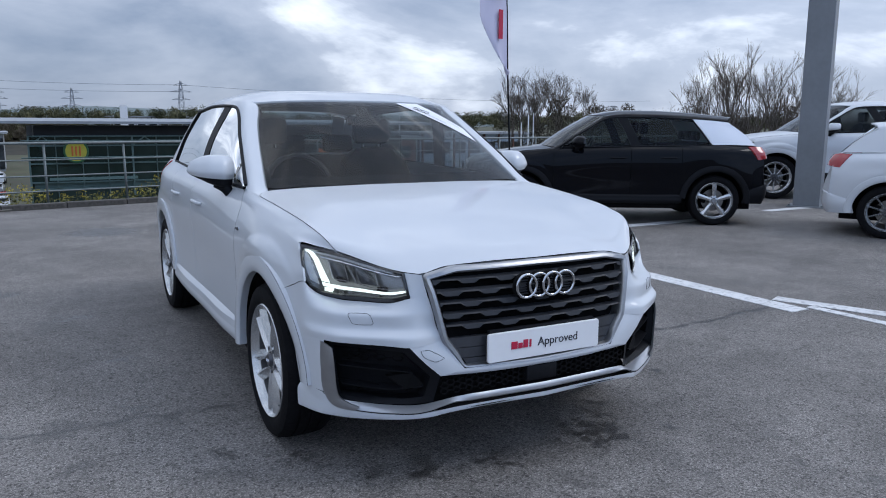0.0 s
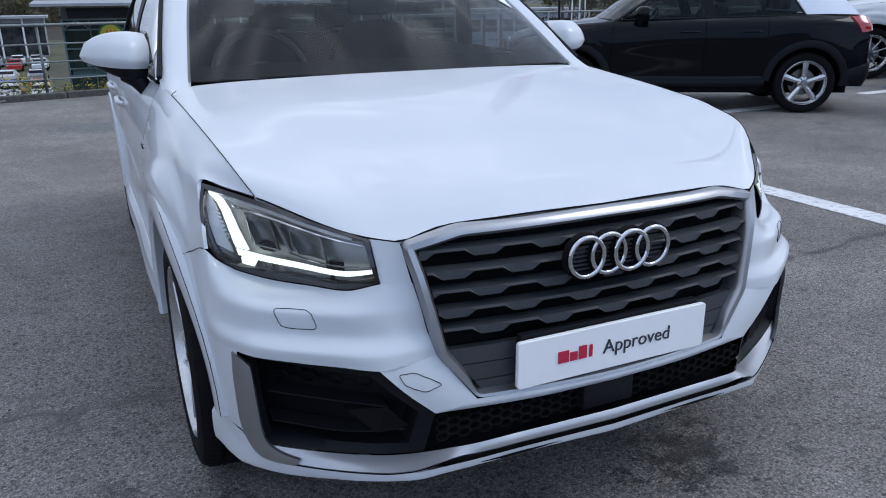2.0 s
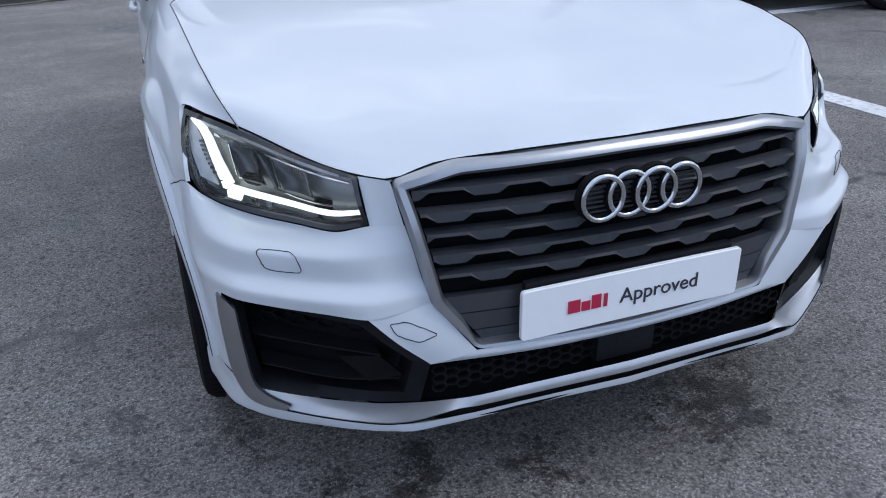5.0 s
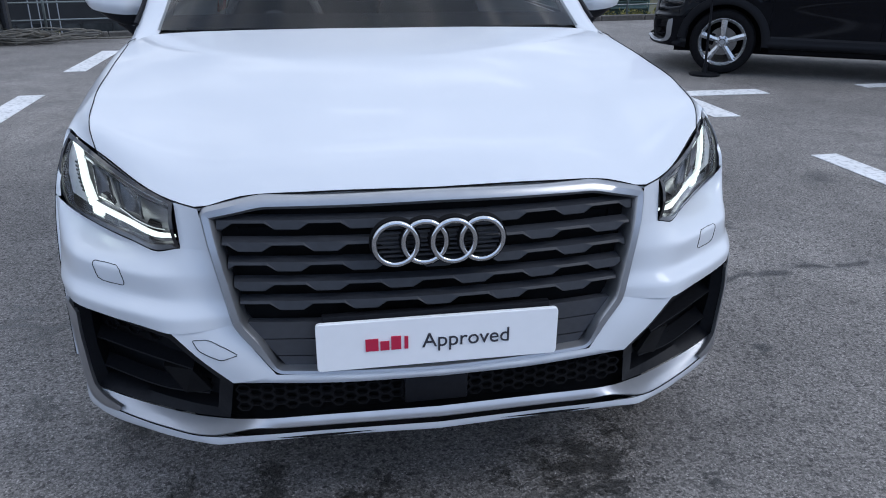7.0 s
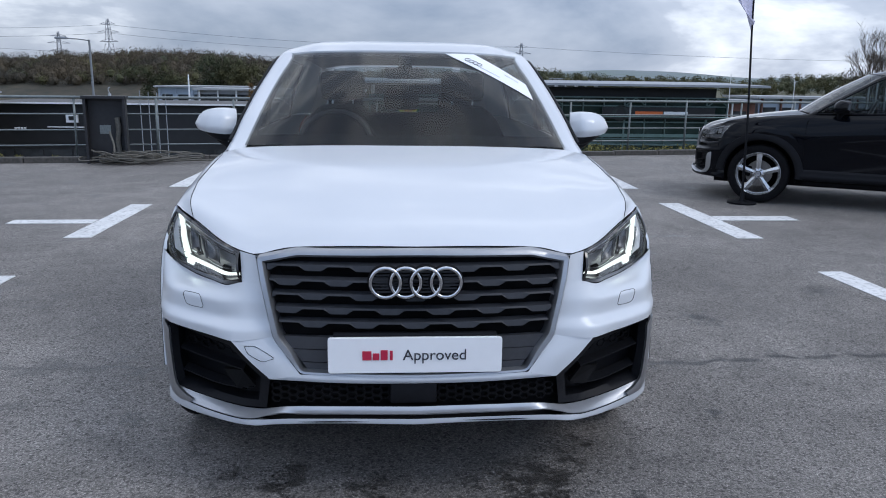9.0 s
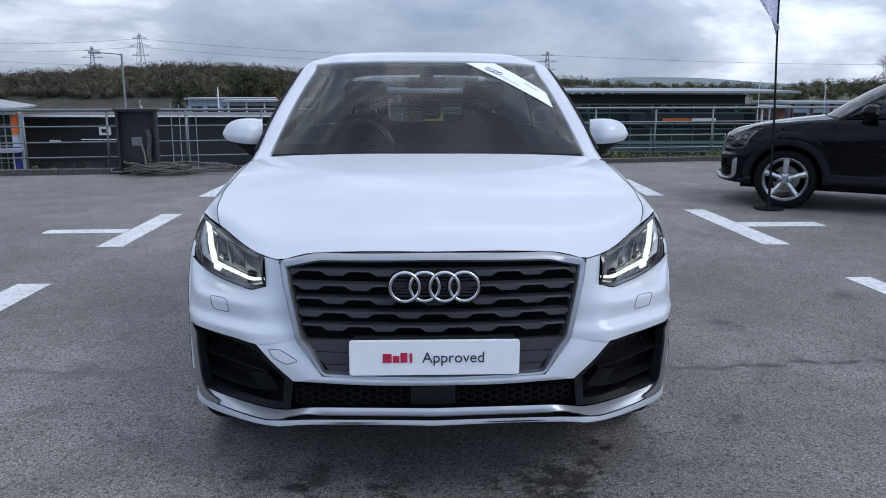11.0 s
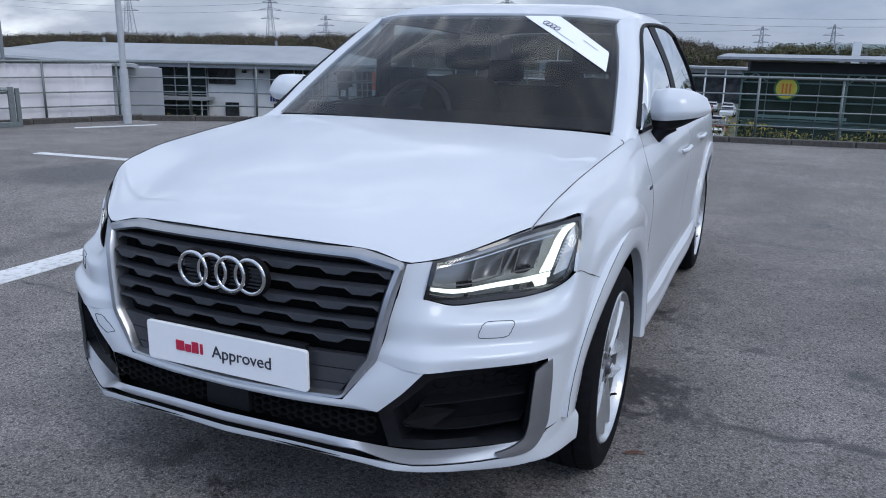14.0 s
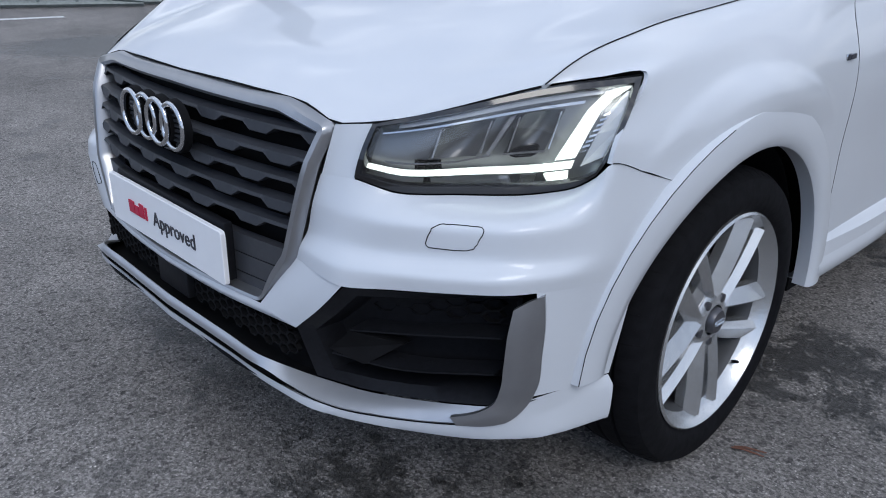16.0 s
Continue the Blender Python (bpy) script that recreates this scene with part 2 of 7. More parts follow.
def box(x0, x1, y0, y1, z0, z1, bevel=0.0):
    bm = bmesh.new()
    bmesh.ops.create_cube(bm, size=1)
    for v in bm.verts:
        v.co = ((x0 + x1) / 2 + v.co.x * (x1 - x0), (y0 + y1) / 2 + v.co.y * (y1 - y0), (z0 + z1) / 2 + v.co.z * (z1 - z0))
    if bevel:
        bmesh.ops.bevel(bm, geom=bm.edges[:], offset=bevel, segments=2, affect="EDGES", profile=0.5)
    v = [tuple(q.co) for q in bm.verts]
    bm.verts.index_update()
    f = [tuple(w.index for w in q.verts) for q in bm.faces]
    bm.free()
    return np.array(v), f


def tube(pts, r, n=8, closed=False, caps=True):
    """A round bar along pts; r may be a number or one for each point."""
    p = np.asarray(pts, float)
    m = len(p)
    rr = np.broadcast_to(np.asarray(r, float), (m,))
    tan = np.gradient(p, axis=0) if not closed else np.roll(p, -1, 0) - np.roll(p, 1, 0)
    tan /= np.maximum(np.linalg.norm(tan, axis=1, keepdims=True), 1e-9)
    up = np.array([0, 0, 1.0]) if abs(tan[0][2]) < 0.9 else np.array([1.0, 0, 0])
    vs = []
    for i in range(m):
        side = np.cross(up, tan[i])
        side /= max(np.linalg.norm(side), 1e-9)
        up = np.cross(tan[i], side)
        for a in range(n):
            w = 2 * math.pi * a / n
            vs.append(p[i] + rr[i] * (math.cos(w) * side + math.sin(w) * up))
    f = grid_faces(m, n, False, True)
    if closed:
        f += [((m - 1) * n + b, (m - 1) * n + (b + 1) % n, (b + 1) % n, b) for b in range(n)]
    elif caps:
        f += [tuple(range(n))[::-1], tuple((m - 1) * n + b for b in range(n))]
    return np.array(vs), f


def lathe(profile, n=48, axis="x"):
    """Turn a profile of (along, radius) round the axis."""
    vs = []
    for s, r in profile:
        for a in range(n):
            w = 2 * math.pi * a / n
            c = (s, r * math.cos(w), r * math.sin(w))
            vs.append(c if axis == "x" else (c[1], s, c[2]) if axis == "y" else (c[1], c[2], s))
    return np.array(vs), grid_faces(len(profile), n, False, True)


def prism(poly, h, axis="z"):
    """A flat polygon (2D points, anticlockwise) given the height h along an axis."""
    n = len(poly)
    lo = [(x, y, 0.0) for x, y in poly]
    hi = [(x, y, h) for x, y in poly]
    v = np.array(lo + hi, float)
    if axis == "y":
        v = v[:, [0, 2, 1]] * (1, -1, 1)
    if axis == "x":
        v = v[:, [2, 0, 1]]
    f = [tuple(range(n))[::-1], tuple(range(n, 2 * n))] + [(i, (i + 1) % n, n + (i + 1) % n, n + i) for i in range(n)]
    return v, f


def lettering(text, size, depth=0.001, bold=0.0):
    """A mesh of words in the built-in font, centred, lying in the x-z plane and facing -y."""
    c = bpy.data.curves.new("words", "FONT")
    c.body, c.size, c.extrude, c.align_x, c.align_y, c.offset = text, size, depth, "CENTER", "CENTER", bold
    o = new("words", c)
    bpy.context.view_layer.update()
    me = bpy.data.meshes.new_from_object(o.evaluated_get(bpy.context.evaluated_depsgraph_get()))
    bpy.data.objects.remove(o)
    bpy.data.curves.remove(c)
    me.transform(Matrix.Rotation(radians(90), 4, "X"))
    return me


# ---- cars: front at y = 0, facing -y, ground at z = 0 ----
def full_width(a):
    """Mirror a half surface whose first column lies on x = 0."""
    m = a[:, :0:-1] * (-1, 1, 1)
    return np.concatenate([m, a], 1)


def both(name, data, mat, parent, label="", **kw):
    return part(name, data, mat, parent, label, **kw), part(name, mirrored(data), mat, parent, label, **kw)


def grille_y(x, z):
    return float(np.interp(z, [0.42, 0.44, 0.57, 0.66, 0.73, 0.80, 0.83], [0.004, 0.0, 0.002, 0.012, 0.022, 0.052, 0.074])) + 0.22 * x * x


def rounded_loop(poly, d, segs=4, fill=0.03):
    """A closed polygon with its corners rounded off over d, and points every fill along its sides."""
    p = np.asarray(poly, float)
    n = len(p)
    out = []
    for i in range(n):
        a, b, c = p[i - 1], p[i], p[(i + 1) % n]
        la, lc = np.linalg.norm(a - b), np.linalg.norm(c - b)
        da, dc = min(d, la * 0.45), min(d, lc * 0.45)
        s, e = b + (a - b) / la * da, b + (c - b) / lc * dc
        for j in range(segs + 1):
            t = j / segs
            out.append((1 - t) ** 2 * s + 2 * t * (1 - t) * b + t * t * e)
        nx = p[(i + 2) % n]
        e2 = c + (b - c) / lc * min(d, lc * 0.45, np.linalg.norm(nx - c) * 0.45 if np.linalg.norm(nx - c) > 0 else d)
        m = int(np.linalg.norm(e2 - e) / fill)
        out += [e + (e2 - e) * (j + 1) / (m + 1) for j in range(m)]
    return np.array(out)


def inset(loop, d):
    """A 2D loop moved inwards by d."""
    t = np.roll(loop, -1, 0) - np.roll(loop, 1, 0)
    t /= np.maximum(np.linalg.norm(t, axis=1, keepdims=True), 1e-9)
    n = np.stack([-t[:, 1], t[:, 0]], 1)
    area = 0.5 * np.sum(loop[:, 0] * np.roll(loop[:, 1], -1) - np.roll(loop[:, 0], -1) * loop[:, 1])
    return loop + n * d * (1 if area > 0 else -1)


def rings(loops, flip=False, cap=False):
    """Join closed loops of equal length to one skin; cap closes the last one."""
    n = len(loops[0])
    v = np.concatenate([np.asarray(q, float) for q in loops])
    f = grid_faces(len(loops), n, flip, True)
    if cap:
        c = tuple((len(loops) - 1) * n + i for i in range(n))
        f.append(c[::-1] if flip else c)
    return v, f


GRILLE = [(0.0, 0.826), (0.355, 0.822), (0.478, 0.797), (0.426, 0.557), (0.346, 0.450), (0.0, 0.445)]


def grille_half_width(z):
    return float(np.interp(z, [0.450, 0.557, 0.797], [0.346, 0.426, 0.478])) - 0.028


SLAT_PITCH = 0.152


def slat_mesh(z0, shift):
    """A grille slat: a face that leans back into the dark, with trapezoid lobes hanging from its lower edge."""
    w = grille_half_width(z0)
    knots = [(-0.5, 0.0), (-0.29, 0.0), (-0.155, 1.0), (0.155, 1.0), (0.29, 0.0), (0.5, 0.0)]

    def drop(x):
        f = ((x - shift) / SLAT_PITCH + 0.5) % 1.0 - 0.5
        return float(np.interp(f, [k for k, _ in knots], [d for _, d in knots]))

    xs = {-w, w} | {q for k in range(-4, 5) for f, _ in knots for q in (shift + (k + f) * SLAT_PITCH,) if -w < q < w}
    xs = sorted({round(q, 5) for q in xs | set(np.linspace(-w, w, 15).tolist())})
    v = []
    for x in xs:
        y, t = grille_y(x, z0), drop(x)
        zl = z0 - 0.0125 * t
        v += [(x, y + 0.034, z0 + 0.0115), (x, y + 0.022, z0 + 0.0095), (x, y + 0.010, z0 + 0.0065), (x, y + 0.006 - 0.002 * t, zl + 0.0016), (x, y + 0.0075 - 0.002 * t, zl), (x, y + 0.050, zl + 0.003)]
    n = 6
    f = [(i * n + j, (i + 1) * n + j, (i + 1) * n + j + 1, i * n + j + 1) for i in range(len(xs) - 1) for j in range(n - 1)]
    return np.array(v), f


def hexagons(x0, x1, z0, z1, r, y_at, bar=0.0028, deep=0.012):
    """A honeycomb mesh of flat bars."""
    datas = []
    dx, dz = 1.5 * r * 1.35, math.sqrt(3) * r
    i = 0
    x = x0
    while x <= x1:
        z = z0 + (dz / 2 if i % 2 else 0)
        while z <= z1:
            c = [(x + 1.35 * r * math.cos(radians(60 * k)), z + r * math.sin(radians(60 * k)) ) for k in range(6)]
            a = [(px, y_at(px, pz), pz) for px, pz in c]
            q = 1 - bar / r
            b = [(x + (px - x) * q, y_at(px, pz), z + (pz - z) * q) for px, pz in c]
            d = [(p[0], p[1] + deep, p[2]) for p in b]
            datas.append(rings([a, b, d]))
            z += dz
        x += dx
        i += 1
    return joined(*datas)


LAMP_TOP = curve_points([(0.532, 0.143, 0.801), (0.62, 0.222, 0.828), (0.72, 0.345, 0.862), (0.806, 0.489, 0.879)], 60)
LAMP_BOT = curve_points([(0.523, 0.110, 0.716), (0.575, 0.152, 0.696), (0.64, 0.236, 0.690), (0.72, 0.332, 0.690), (0.775, 0.378, 0.706), (0.806, 0.386, 0.730)], 60, 0.8)


def lamp_at(u, v, deep=0.0):
    """A place on the headlamp's face: u from inside to outside, v from bottom to top, deep metres behind it."""
    i = min(max(u, 0), 1) * 59
    a, b = int(i), min(int(i) + 1, 59)
    f = i - a
    lo, hi = LAMP_BOT[a] * (1 - f) + LAMP_BOT[b] * f, LAMP_TOP[a] * (1 - f) + LAMP_TOP[b] * f
    p = lo * (1 - v) + hi * v
    out_ = np.array([0.50, -0.84, 0.12]) * 0.012 * 4 * v * (1 - v)
    out_ = out_ + np.array([0.014, -0.006, 0.0]) * 4 * v * (1 - v) * min(max(u, 0), 1) ** 5
    return p + out_ + np.array([-0.42, 0.86, -0.06]) * deep


def lamp_patch(us, vs, d0, d1):
    """A plate on the headlamp between depths d0 and d1; vs gives the lower and upper bound for each u."""
    a = np.array([[lamp_at(u, lo + (hi - lo) * k, d0) for u, (lo, hi) in zip(us, vs)] for k in (0, 1)])
    b = np.array([[lamp_at(u, lo + (hi - lo) * k, d1) for u, (lo, hi) in zip(us, vs)] for k in (0, 1)])
    return slab(a, b - a)


def build_headlamp(parent, side, lit=True):
    def p(name, data, mat, up, label="", **kw):
        return part(name, data if side > 0 else mirrored(data), mat, up, label, **kw)

    us, vs = np.linspace(0, 1, 22), np.linspace(0, 1, 9)
    back = np.array([[lamp_at(u, v, 0.045) for u in us] for v in vs])
    lamp = p("headlamp", sheet(back), LAMPMID if lit else LAMPGREY, parent, "clear headlamp with lit L-shaped light strip")
    edge = [(u, 0.0) for u in us] + [(1.0, v) for v in vs[1:]] + [(u, 1.0) for u in us[::-1][1:]] + [(0.0, v) for v in vs[::-1][1:-1]]
    shrink = lambda u, v, d: (min(max(u, d * 0.45), 1 - d * 0.45), min(max(v, d * (1.9 - 0.7 * u)), 1 - d * 1.1))
    p("surround", rings([[lamp_at(u, v, -0.001) for u, v in edge], [lamp_at(*shrink(u, v, 0.05), -0.003) for u, v in edge], [lamp_at(*shrink(u, v, 0.075), 0.008) for u, v in edge], [lamp_at(*shrink(u, v, 0.03), 0.047) for u, v in edge]]), GLOSSBLACK, lamp, "black headlamp surround")
    p("lens", sheet(np.array([[lamp_at(*shrink(u, v, 0.05), 0.001) for u in us] for v in vs])), LENS, lamp).visible_shadow = False
    u = np.linspace(0.03, 0.835, 18)
    p("light_strip", lamp_patch(u, [(0.200, 0.270)] * len(u), 0.012, 0.022), LED if lit else LAMPGREY, lamp, "glowing white light strip")
    inner_ = [(0.762, 0.30), (0.792, 0.55), (0.820, 0.75), (0.870, 0.885), (0.955, 0.94)]
    outer_ = [(0.835, 0.30), (0.852, 0.55), (0.872, 0.72), (0.905, 0.82), (0.962, 0.895)]
    p("light_strip", slab(np.array([[lamp_at(*q, 0.012) for q in inner_], [lamp_at(*q, 0.012) for q in outer_]]), (-0.004, 0.009, 0)), LED if lit else LAMPGREY, lamp, "glowing white light strip")
    p("light_foot", slab(np.array([[lamp_at(0.765, 0.09, 0.014), lamp_at(0.735, 0.17, 0.014)], [lamp_at(0.835, 0.09, 0.014), lamp_at(0.825, 0.17, 0.014)]]), (-0.004, 0.009, 0)), LED if lit else LAMPGREY, lamp)
    u = np.linspace(0.09, 0.56, 10)
    p("lower_tray", lamp_patch(u, [(0.105, 0.165)] * len(u), 0.024, 0.03), LAMPGREY, lamp, "grey lower reflector tray")
    p("tray_divider", slab(np.array([[lamp_at(0.575, 0.08, 0.016), lamp_at(0.555, 0.17, 0.016)], [lamp_at(0.61, 0.08, 0.016), lamp_at(0.59, 0.17, 0.016)]]), (-0.006, 0.012, 0)), LAMPGREY, lamp)
    p("tray_lamp", slab(np.array([[lamp_at(0.64, 0.09, 0.016), lamp_at(0.64, 0.17, 0.016)], [lamp_at(0.70, 0.09, 0.022), lamp_at(0.70, 0.17, 0.022)]]), (-0.006, 0.012, 0)), CHROME, lamp)
    u = np.linspace(0.05, 0.80, 14)
    p("brow_strip", lamp_patch(u, [(0.785 + 0.03 * q, 0.808 + 0.036 * q) for q in u], 0.010, 0.016), CHROME, lamp, "silver upper trim strip")
    u = np.linspace(0.09, 0.50, 10)
    p("tray_lip", lamp_patch(u, [(0.345 + 0.28 * max(0, q - 0.36), 0.362 + 0.30 * max(0, q - 0.36)) for q in u], 0.014, 0.02), CHROME, lamp)
    for u0, u1 in ((0.27, 0.455), (0.56, 0.715)):
        bowl = np.array([[lamp_at(u0 + (u1 - u0) * q + 0.03 * (k - 0.5), 0.40 + 0.38 * k, 0.018 + 0.022 * math.sin(math.pi * q) * math.sin(math.pi * (0.15 + 0.7 * k))) for q in np.linspace(0, 1, 9)] for k in np.linspace(0, 1, 7)])
        module = p("reflector", sheet(bowl), LAMPDARK if lit else LAMPGREY, lamp, "curved smoky reflector")
        if lit and u0 > 0.5:
            p("reflector_edge", lamp_patch(np.linspace(u0 - 0.01, u1 - 0.01, 6), [(0.395, 0.415)] * 6, 0.012, 0.02), CHROME, module)
        for uu in (u0, u1):
            p("reflector_edge", lamp_patch(np.array([uu, uu + 0.007]), [(0.42, 0.76)] * 2, 0.014, 0.02), CHROME if u0 > 0.5 else LAMPGREY, module)
    p("projector", lamp_patch(np.array([0.575, 0.60, 0.655, 0.675]), [(0.38, 0.44), (0.36, 0.475), (0.36, 0.475), (0.38, 0.44)], 0.012, 0.03), GLOSSBLACK, lamp, "small black projector housing")
    for c in (0.478,):
        p("divider", slab(np.array([[lamp_at(c, 0.40, 0.016), lamp_at(c + 0.045, 0.77, 0.016)], [lamp_at(c + 0.018, 0.40, 0.016), lamp_at(c + 0.068, 0.77, 0.016)]]), (-0.008, 0.018, 0)), LAMPGREY, lamp)
    p("side_reflector", slab(np.array([[lamp_at(0.868, 0.20, 0.018), lamp_at(0.885, 0.50, 0.018), lamp_at(0.905, 0.72, 0.018), lamp_at(0.950, 0.86, 0.018)], [lamp_at(0.962, 0.22, 0.018), lamp_at(0.968, 0.50, 0.018), lamp_at(0.974, 0.72, 0.018), lamp_at(0.978, 0.86, 0.018)]]), (-0.003, 0.006, 0)), LAMPPALE, lamp, smooth=False)
    u = np.linspace(0.10, 0.93, 16)
    p("brow_panel", lamp_patch(u, [(0.842 + 0.038 * q, 0.895 + 0.03 * q) for q in u], 0.016, 0.022), LAMPPALE, lamp, "pale panel along the upper edge")
    for k in range(8):
        v0 = 0.34 + 0.047 * k
        c = 0.842 + 0.0062 * k
        p("fin", slab(np.array([[lamp_at(c, v0, 0.014), lamp_at(c + 0.026, v0 + 0.008, 0.014)], [lamp_at(c, v0 + 0.02, 0.014), lamp_at(c + 0.026, v0 + 0.028, 0.014)]]), (-0.003, 0.006, 0)), CHROME, lamp)
    return lamp


def build_wheel(style):
    """A wheel whose axle lies along x and whose face looks towards +x, its centre at the origin."""
    w = new("wheel")
    tyre = [(-0.19, 0.225), (-0.205, 0.245), (-0.212, 0.285), (-0.205, 0.316), (-0.185, 0.3295), (-0.15, 0.333), (-0.148, 0.327), (-0.142, 0.327), (-0.14, 0.3335), (-0.104, 0.334), (-0.102, 0.328), (-0.096, 0.328), (-0.094, 0.334), (-0.058, 0.3335), (-0.056, 0.327), (-0.05, 0.327), (-0.048, 0.333), (-0.022, 0.3285), (-0.004, 0.316), (0.004, 0.29), (0.004, 0.268), (-0.002, 0.254), (-0.010, 0.243), (-0.02, 0.236)]
    part("tyre", lathe(tyre, 72), RUBBER, w, "black road tyre", sharp=35)
    sip = []
    for k in range(72):
        a = 2 * math.pi * k / 72
        strip_ = np.array([[(x, o + lean, r) for o in (-0.0013, 0.0013)] for x, r, lean in ((-0.047, 0.3331, 0.0), (-0.022, 0.3288, 0.004), (-0.010, 0.3205, 0.007))])
        sip.append(moved(slab(strip_, (0, 0, -0.006)), Matrix.Rotation(a, 4, "X")))
    tagged(part("tread_groove", joined(*sip), UNDER, w, smooth=False), kind="stuff")
    barrel = [(-0.034, 0.216), (-0.026, 0.224), (-0.014, 0.232), (-0.004, 0.237), (0.0, 0.240), (-0.004, 0.2445), (-0.02, 0.246)]
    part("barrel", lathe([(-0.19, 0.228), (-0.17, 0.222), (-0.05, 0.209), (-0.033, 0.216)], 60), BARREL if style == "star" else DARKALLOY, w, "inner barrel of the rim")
    metal = DARKALLOY if style == "ten" else ALLOY
    part("rim", lathe(barrel, 72), ALLOY, w, "alloy wheel rim")
    part("brake_disc", lathe([(-0.105, 0.05), (-0.105, 0.145), (-0.125, 0.145), (-0.125, 0.05)], 40), DISC, w, sharp=40)
    part("caliper", moved(box(-0.135, -0.085, -0.06, 0.06, 0.085, 0.155, 0.012), Matrix.Rotation(radians(80), 4, "X")), UNDER, w)
    part("hub_face", lathe([(-0.06, 0.07), (-0.035, 0.066), (-0.026, 0.055), (-0.024, 0.035)], 36), metal, w)

    def spoke(a0, a1, w0, w1, mat, ridge=0.0):
        """A tapered blade from the hub to the rim, between two angles."""
        v = []
        for s in np.linspace(0, 1, 6):
            r = 0.034 + (0.230 - 0.034) * s
            a = a0 + (a1 - a0) * s
            wd = w0 + (w1 - w0) * s
            x = -0.026 + 0.012 * s + 0.006 * math.sin(math.pi * s)
            t, n = np.array([0, math.cos(a), math.sin(a)]), np.array([0, -math.sin(a), math.cos(a)])
            for o, dx in ((-0.5, -0.040), (-0.5, -0.016), (ridge, 0.0), (0.5, -0.016), (0.5, -0.040)):
                v.append(t * r + n * wd * o + np.array([x + dx, 0, 0]))
        n = 5
        f = [(i * n + j, i * n + j + 1, (i + 1) * n + j + 1, (i + 1) * n + j) for i in range(5) for j in range(n - 1)]
        f += [(i * n + 4, i * n, (i + 1) * n, (i + 1) * n + 4) for i in range(5)]
        return part("spoke", (np.array(v), f), mat, w, "silver spoke" if mat is ALLOY else "", sharp=25)

    def arm(c, side):
        """One arm of a twin spoke: straight, beside the radius at the angle c, with a raised ridge."""
        v = []
        ax, nr = np.array([0, math.cos(c), math.sin(c)]), np.array([0, -math.sin(c), math.cos(c)]) * side
        for k in range(6):
            q = k / 5
            off, wd = 0.031 + 0.017 * q, 0.036 + 0.014 * q
            x = -0.030 + 0.018 * q + 0.005 * math.sin(math.pi * q)
            for o, dx in ((-0.5, -0.044), (-0.5, -0.016), (-0.20, 0.0), (0.5, -0.022), (0.5, -0.044)):
                v.append(ax * (0.012 + 0.212 * q) + nr * (off + wd * o) + np.array([x + dx, 0, 0]))
        f = [(i * 5 + j, i * 5 + j + 1, (i + 1) * 5 + j + 1, (i + 1) * 5 + j) for i in range(5) for j in range(4)]
        f += [(i * 5 + 4, i * 5, (i + 1) * 5, (i + 1) * 5 + 4) for i in range(5)]
        if side < 0:
            f = [q[::-1] for q in f]
        part("spoke", (np.array(v), f), ALLOY, w, "silver spoke", smooth=False)

    if style == "star":
        for k in range(5):
            c = radians(72 * k + 58.5)
            arm(c, 1)
            arm(c, -1)
            t_, n_ = np.array([0, math.cos(c), math.sin(c)]), np.array([0, -math.sin(c), math.cos(c)])
            web = np.array([[t_ * r + n_ * o * hw + np.array([x, 0, 0]) for o in (-1, -0.4, 0.4, 1)] for r, hw, x in ((0.030, 0.016, -0.040), (0.070, 0.019, -0.037), (0.108, 0.022, -0.044))])
            part("spoke_web", slab(web, (-0.020, 0, 0)), ALLOY, w, smooth=False)
    elif style == "five":
        for k in range(5):
            c = radians(72 * k + 90)
            spoke(c, c, 0.040, 0.066, ALLOY)
    else:
        for k in range(10):
            c = radians(36 * k + 90)
            spoke(c, c, 0.024, 0.020, ALLOY)
    for k in range(5):
        c = radians(72 * k + 54)
        q = np.array([0, math.cos(c), math.sin(c)]) * 0.052
        part("wheel_bolt", moved(lathe([(-0.034, 0.010), (-0.024, 0.010), (-0.023, 0.007), (-0.023, 0.001)], 12), Matrix.Translation(q)), DARKALLOY, w)
    cap = part("centre_cap", lathe([(-0.03, 0.030), (-0.018, 0.029), (-0.012, 0.025), (-0.011, 0.001)], 28), DARKALLOY if style != "five" else LAMPGREY, w, "round centre cap")
    for k in range(4):
        part("emblem_ring", moved(lathe([(-0.0105, 0.0062), (-0.0085, 0.0068), (-0.0105, 0.0074)], 16), Matrix.Translation((0, -0.0126 + 0.0084 * k, 0))), CHROME, cap)
    part("valve", tube([(-0.03, 0.15, -0.165), (-0.012, 0.14, -0.155)], 0.004), UNDER, w)
    return w


def arch_sheet(hub_y, x0, tuck_front, tuck_rear, steps=48, a0=-4, a1=176):
    """The flare round a wheel opening, from the panel's edge to the inner lip."""
    rows = []
    for r, dx in ((0.474, -0.034), (0.470, -0.004), (0.467, 0.0035), (0.450, 0.008), (0.418, 0.010), (0.397, 0.008), (0.388, 0.000), (0.390, -0.028)):
        row = []
        for s in range(steps):
            a = radians(a0 + (a1 - a0) * s / (steps - 1))
            tuck = tuck_front if math.cos(a) < 0 else tuck_rear
            row.append((x0 + dx - tuck * abs(math.cos(a)) ** 2.5, hub_y + r * math.cos(a), 0.33 + r * math.sin(a)))
        rows.append(row)
    return np.array(rows, float)


FRONT_HUB, REAR_HUB = 0.81, 3.41
car_screens = {}


